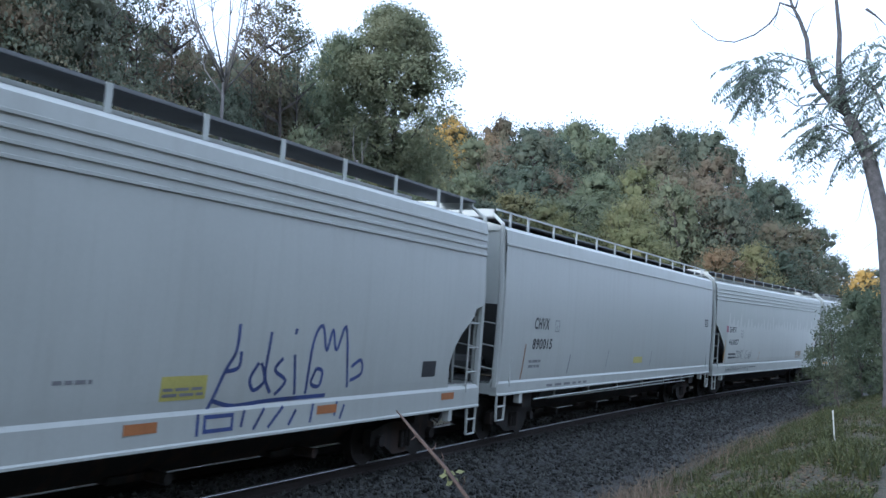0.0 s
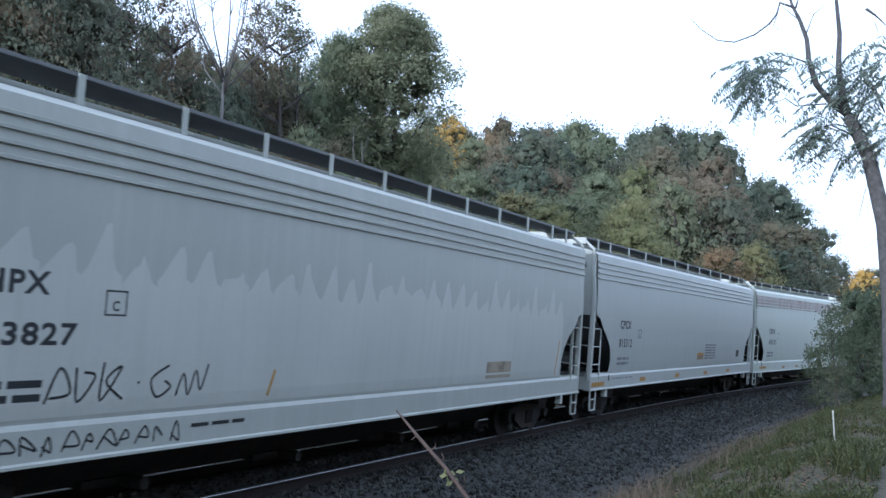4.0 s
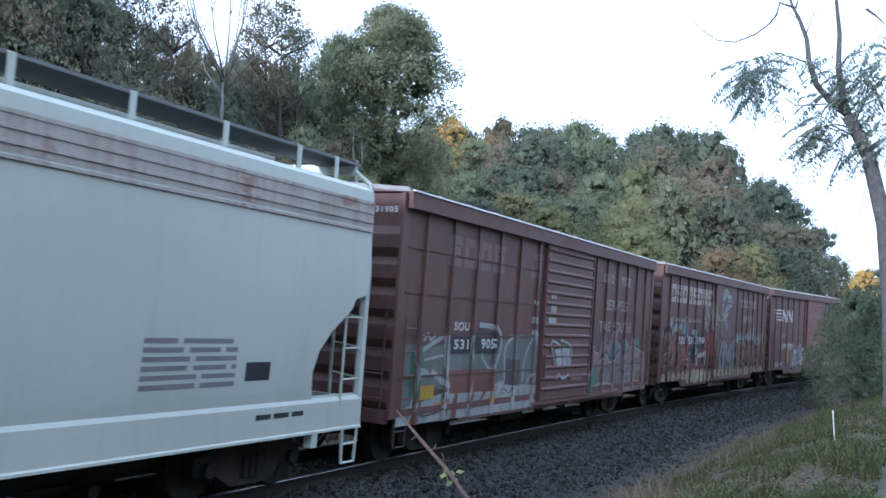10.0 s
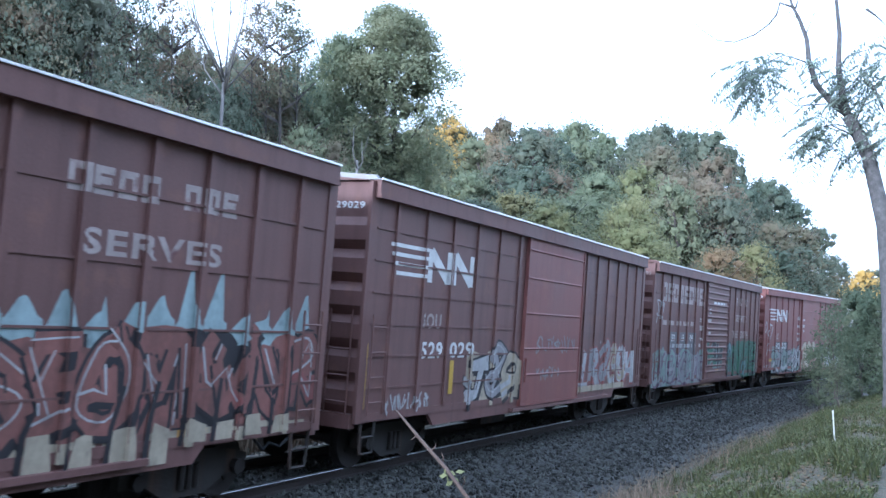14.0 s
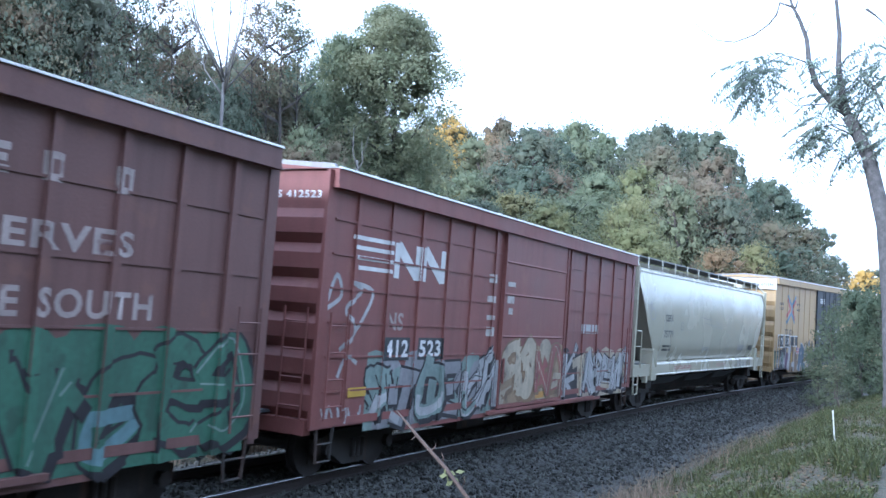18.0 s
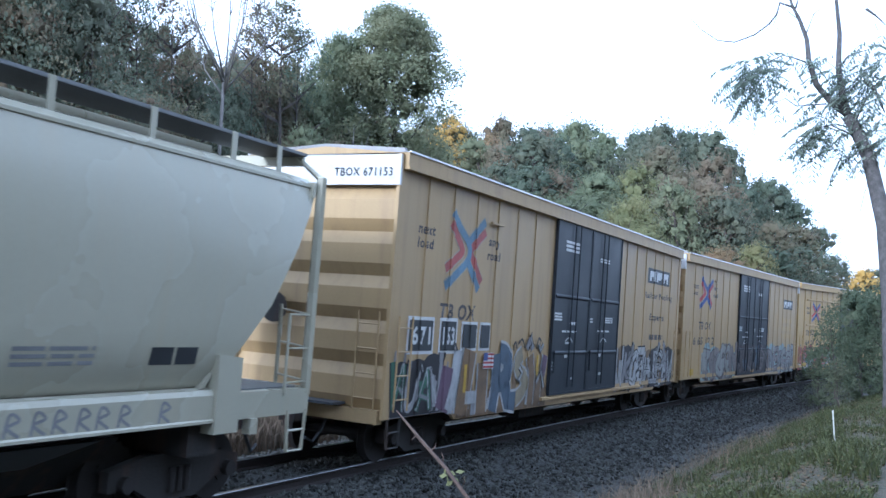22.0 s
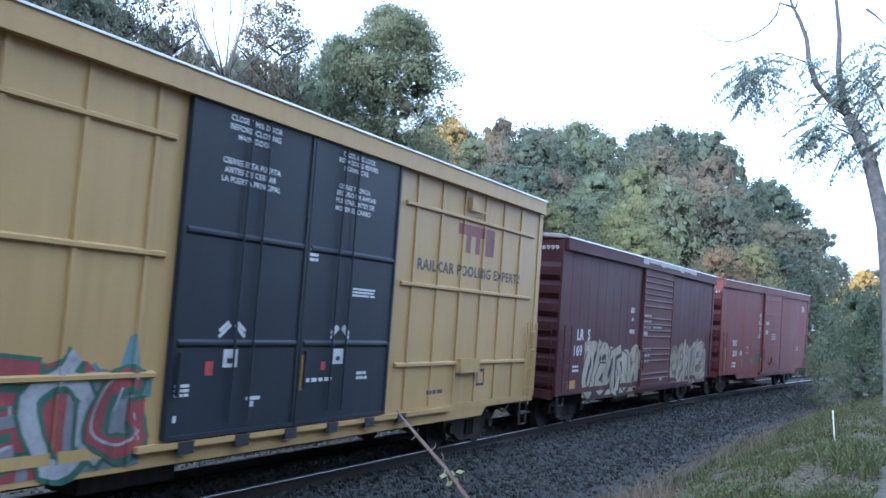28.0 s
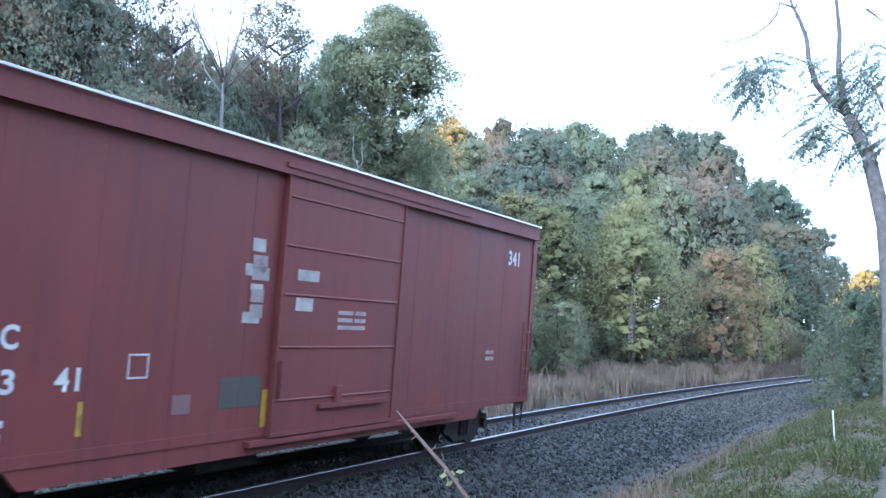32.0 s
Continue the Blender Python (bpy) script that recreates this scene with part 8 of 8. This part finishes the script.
bars(car, 15.0, 17.2, 2.3, 3.4, 3, YELLOW_NEW, skin, 47, words=3)
patch(car, 0.95, 1.4, 0.98, 1.24, PAINTS["yellow"], skin, "decal", 0.01)
yellow_marks(car, skin, (3.0, 5.9, 9.2, 14.6), 0.92, AMBER, 0.5, 0.12)

P14 = [(0.95 + i * 0.98, 0.035, 0.03) for i in range(7)] + [(12.8 + i * 0.9, 0.035, 0.03) for i in range(6)]
R14 = [r for z in (1.75, 3.08, 4.4) for r in ((1.3, 7.1, z), (12.4, 18.0, z))]
car, skin = yellow_car("bright yellow ribbed boxcar with black doors and red graffiti", 101.6, 18.4, YELLOW_NEW, (7.28, 12.1, 1.0, 5.08), 9.7, R14, P14, ((1.32, 3.72), (2.15, 3.6, 3.28, 4.26), (3.87, 3.7), (1.3, 2.7, 2.53)), "TBOX 642942", False, 540)
for text, x0, x1, z0 in (("CLOSE THIS DOOR", 7.94, 8.95, 4.79), ("BEFORE CLOSING", 7.94, 8.93, 4.68), ("MAIN DOOR", 8.1, 8.75, 4.57), ("CIERRE ESTA PUERTA", 7.86, 8.98, 4.26), ("ANTES DE CERRAR", 7.9, 8.9, 4.15), ("LA PUERTA PRINCIPAL", 7.86, 9.0, 4.04),
                         ("CLOSE AND LOCK", 10.4, 11.28, 4.79), ("BOTH DOORS BEFORE", 10.3, 11.36, 4.69), ("MOVING CAR", 10.45, 11.1, 4.59), ("CIERRE Y PONGA", 10.35, 11.2, 4.32), ("SEGURO EN AMBAS", 10.3, 11.36, 4.22), ("PUERTAS ANTES DE", 10.3, 11.33, 4.11), ("MOVER EL CARRO", 10.3, 11.25, 4.0)):
    letters(car, text, x0, x1, z0, z0 + 0.075, WHITE, skin, lift=0.008)
for x0, x1, z0, z1, n, k in ((9.72, 9.98, 3.22, 3.42, 3, 1), (10.92, 11.55, 2.79, 2.93, 3, 1), (7.38, 7.78, 2.08, 2.12, 1, 4), (11.18, 11.7, 2.08, 2.12, 1, 4), (7.38, 7.62, 1.48, 1.64, 3, 1), (8.66, 8.94, 1.38, 1.45, 1, 1), (9.85, 10.6, 1.56, 1.64, 1, 4), (11.2, 11.5, 1.56, 1.7, 2, 2), (8.75, 8.82, 1.29, 1.4, 1, 1), (7.4, 7.45, 1.18, 1.3, 1, 1)):
    bars(car, x0, x1, z0, z1, n, WHITE, skin, int(x0 * 100), words=k, lift=0.008, gap=0.35)
for x in (8.30, 10.67):
    patch(car, x - 0.13, x + 0.13, 1.81, 2.03, WHITE, skin, "placard", 0.008)
    patch(car, x - 0.06, x + 0.04, 1.86, 1.92, INK, skin, "placard_mark", 0.012)
    for sgn in (-1, 1):
        tag_strokes(car, skin, WHITE, 0.045, [[(x + sgn * 0.24, 2.18), (x + sgn * 0.04, 2.33)], [(x + sgn * 0.24, 2.25), (x + sgn * 0.08, 2.36)]], 0.008)
patch(car, 7.86, 8.0, 1.72, 1.89, PAINTS["red"], skin, "placard", 0.008), patch(car, 10.25, 10.36, 1.73, 1.85, PAINTS["red"], skin, "placard", 0.008)
patch(car, 9.72, 9.84, 1.47, 1.95, PAINTS["yellow"], skin, "reflector", 0.008, "yellow strip")
letters(car, "64 29 42", 1.28, 3.55, 2.05, 2.31, INK, skin)
patch(car, 4.0, 4.12, 2.33, 2.85, DARK_INK, skin, "paint_patch"), patch(car, 4.28, 4.4, 2.33, 2.85, DARK_INK, skin, "paint_patch"), patch(car, 4.12, 4.28, 2.53, 2.64, DARK_INK, skin, "paint_patch")
graffiti(car, skin, 0.2, 7.0, 0.78, 2.1, 7, ("crimson", "white", "crimson", "grey", "crimson"), "green", (("crimson", 0.9), ("grey", 0.4), ("teal", 0.2)), 141)
spikes(car, skin, 0.2, 7.1, 1.5, 2.2, 12, "teal", 142)
patch(car, 0.9, 1.5, 0.95, 1.15, PAINTS["yellow"], skin, "decal", 0.02)
patch(car, 14.4, 15.5, 4.1, 4.3, PAINTS["rose"], skin, "company_mark"), patch(car, 14.75, 14.95, 3.78, 4.1, PAINTS["rose"], skin, "company_mark"), patch(car, 15.15, 15.35, 3.78, 4.1, PAINTS["rose"], skin, "company_mark")
patch(car, 15.55, 16.0, 3.78, 4.3, PAINTS["rose"], skin, "company_mark", 0.006)
part("grab_bracket", boxes((14.69, 14.85, -SIDE - 0.08, -SIDE, 4.6, 4.8), (14.69, 15.35, -SIDE - 0.06, -SIDE, 4.56, 4.6)), YELLOW_NEW, car)
part("tool_box", boxes((14.63, 15.45, -SIDE - 0.1, -SIDE, 1.58, 1.83)), YELLOW_NEW, car)
ladder(car, 18.0, 18.35, 1.0, 2.58, -SIDE - 0.06, YELLOW_NEW, 4)
letters(car, "RAILCAR POOLING EXPERTS", 12.95, 17.4, 3.34, 3.54, DARK_INK, skin)
bars(car, 13.6, 14.2, 1.2, 1.32, 1, DARK_INK, skin, 48)
frame_mark(car, 15.6, 15.95, 1.3, 1.62, INK, skin, 0.05)
for i in range(6):
    part("door_roller", boxes((7.5 + i * 1.0, 7.75 + i * 1.0, -SIDE - 0.08, -SIDE - 0.02, 0.84, 0.98)), BLACK_PAINT, car)

# fifteenth car: maroon, corrugated door
L, door = 14.95, (6.2, 9.3, 0.88, 4.4)
P15 = [(0.6 + i * 0.62, 0.010, 0.003) for i in range(9)] + [(9.8 + i * 0.62, 0.010, 0.003) for i in range(8)]
car, skin = box_car("dark maroon smooth-sided boxcar with cream graffiti", 121.7, L, MAROON, 4.47, P15, door, MAROON_DOOR, (4.12, 3.94, 3.76, 3.58, 3.4, 3.22, 2.86, 2.68, 2.5, 2.32, 1.96, 1.78, 1.6, 1.22, 1.06), roof_paint=GALVANISED, end_ribs=7, rib=0.075)
letters(car, "LR  S", 1.15, 2.05, 2.19, 2.47, WHITE, skin)
letters(car, "169  99", 0.98, 2.23, 1.80, 2.08, WHITE, skin)
bars(car, 0.95, 1.35, 1.4, 1.6, 2, WHITE, skin, 51)
graffiti(car, skin, 1.7, 6.1, 0.76, 2.2, 5, ("cream", "khaki", "cream"), "black", (("cream", 0.6), ("black", 0.2)), 151, light="umber")
graffiti(car, skin, 9.4, 14.2, 0.76, 2.2, 6, ("cream", "khaki", "cream"), "smoke", (("cream", 0.5), ("umber", 0.3)), 152, light="umber")
placards(car, skin, 5.25, 2.4, 3.1, 8)
for text, x0, x1, z0 in (("MOVING CAR", 6.28, 6.92, 2.56), ("CLOSE AND LOCK", 6.26, 7.05, 1.9), ("MOVING CAR", 6.26, 6.9, 1.56)):
    letters(car, text, x0, x1, z0, z0 + 0.085, DULL_WHITE, skin, lift=0.03)
for i, (x0, x1, z0) in enumerate(((6.28, 6.94, 2.9), (6.27, 6.94, 2.74), (6.27, 6.98, 1.73), (7.2, 8.1, 2.57))):
    bars(car, x0, x1, z0, z0 + 0.08, 1, DULL_WHITE, skin, 52 + i, words=2, lift=0.03, gap=0.2)
patch(car, 6.26, 6.62, 2.36, 2.48, PAPER, skin, "placard", 0.03), patch(car, 8.14, 8.42, 1.0, 1.08, PAPER, skin, "placard", 0.03)
yellow_marks(car, skin, (3.2, 5.0, 13.6), 0.93, AMBER, 0.5, 0.14)
patch(car, 0.68, 1.17, 0.96, 1.22, AMBER, skin, "reflector", 0.008, "amber reflective plate")
patch(car, 13.4, 13.95, 1.66, 2.2, PAINTS["rose"], skin, "decal", 0.006, "dull red notice")
bars(car, 13.45, 13.9, 1.7, 2.14, 5, DULL_WHITE, skin, 54, words=2, lift=0.01)
for x0, x1, z0 in ((5.8, 6.35, 4.44), (6.35, 7.6, 4.50), (7.6, 8.15, 4.46), (8.15, 9.9, 4.49), (9.9, 10.3, 4.44), (10.3, 11.2, 4.50), (11.2, 11.9, 4.47)):
    part("chord_patch", boxes((x0 + 0.012, x1 - 0.012, -SIDE - 0.081, -SIDE - 0.05, z0, 4.592)), BARE_CHORD, car, "bare cream-grey stretch of the top edge")
end_letters(car, "LRS 16999", -0.5, -1.45, 4.30, 4.41, -0.075, WHITE)

# last car: red, panelled door
P16 = [(0.7 + i * 1.22, 0.008, 0.0025) for i in range(5)] + [(9.9 + i * 1.22, 0.008, 0.0025) for i in range(4)]
car, skin = box_car("plain oxide-red boxcar with small white lettering", 138.3, 15.1, OXIDE, 4.48, P16, (6.15, 9.3, 0.88, 4.42), OXIDE, (1.35, 2.05, 2.75, 3.4, 4.05), end_ribs=5, rib=0.04, chord=0.045)
letters(car, "SNC", 1.68, 2.28, 2.03, 2.27, WHITE, skin)
letters(car, "203", 1.7, 2.28, 1.61, 1.85, WHITE, skin)
letters(car, "41", 2.74, 3.05, 1.61, 1.85, WHITE, skin)
frame_mark(car, 3.68, 3.98, 1.71, 1.98, WHITE, skin)
bars(car, 1.65, 2.2, 1.15, 1.4, 2, WHITE, skin, 55, words=2)
letters(car, "341", 13.72, 14.28, 3.7, 4.0, WHITE, skin)
placards(car, skin, 5.55, 2.35, 3.3, 9)
for z in (2.42, 2.62, 2.9, 3.05):
    patch(car, 5.62, 5.86 + (z % 0.2), z, z + 0.17, WORN_WHITE, skin, "placard", 0.010, "torn paper notice")
patch(car, 6.5, 7.0, 2.95, 3.1, PAPER, skin, "placard", 0.008), patch(car, 6.5, 6.9, 2.54, 2.72, PAPER, skin, "placard", 0.008)
bars(car, 7.55, 8.3, 2.28, 2.6, 3, DULL_WHITE, skin, 57, words=1)
patch(car, 0.68, 0.80, 1.0, 1.95, PAINTS["yellow"], skin, "reflector", 0.008, "yellow strip")
patch(car, 3.05, 3.12, 1.15, 1.5, PAINTS["yellow"], skin, "reflector", 0.008, "yellow strip")
patch(car, 6.02, 6.14, 1.0, 1.5, PAINTS["yellow"], skin, "reflector", 0.008, "yellow strip")
patch(car, 5.2, 6.0, 1.3, 1.68, surface("dark_primer_patch", (0.065, 0.058, 0.05), 0.7), skin, "paint_patch")
patch(car, 4.4, 4.7, 1.28, 1.5, surface("faded_primer_patch", (0.17, 0.10, 0.10), 0.7), skin, "paint_patch")
bars(car, 12.9, 13.3, 1.75, 2.0, 2, WORN_WHITE, skin, 58, words=2)
part("lock_bar", boxes((7.2, 9.0, -SIDE - 0.09, -SIDE - 0.04, 1.2, 1.26), (7.6, 7.75, -SIDE - 0.09, -SIDE - 0.04, 1.26, 1.5)), OXIDE, car)
end_letters(car, "SNC 20341", -0.5, -1.45, 4.07, 4.17, -0.075, WHITE)


# ---- what moves ----
def car_pose(middle, length, t):
    s = middle - run(t)
    a, b = line(s - length * 0.37)[0], line(s + length * 0.37)[0]
    m, d = (a + b) / 2, b - a
    turn = Matrix.Rotation(math.atan2(d.y, d.x), 4, "Z") @ Matrix.Rotation(-math.atan2(d.z, math.hypot(d.x, d.y)), 4, "Y") @ Matrix.Rotation(BANK, 4, "X")
    return Matrix.Translation(m) @ turn @ Matrix.Translation((-length / 2, 0, 0))


def motions():
    for root, middle, length, wheels in CARS:
        walk(root, [(k * 0.5, car_pose(middle, length, k * 0.5)) for k in range(65)])
        for w, x in wheels:
            # the wheels are keyed while their car is near; 0.44 m tread radius
            spin = [(t, pose(x, 0, 0.44, 0, -math.degrees(run(t) - run(0)) / 0.44, 0)) for t in (k / 15 for k in range(481))]
            walk(w, spin)


motions()
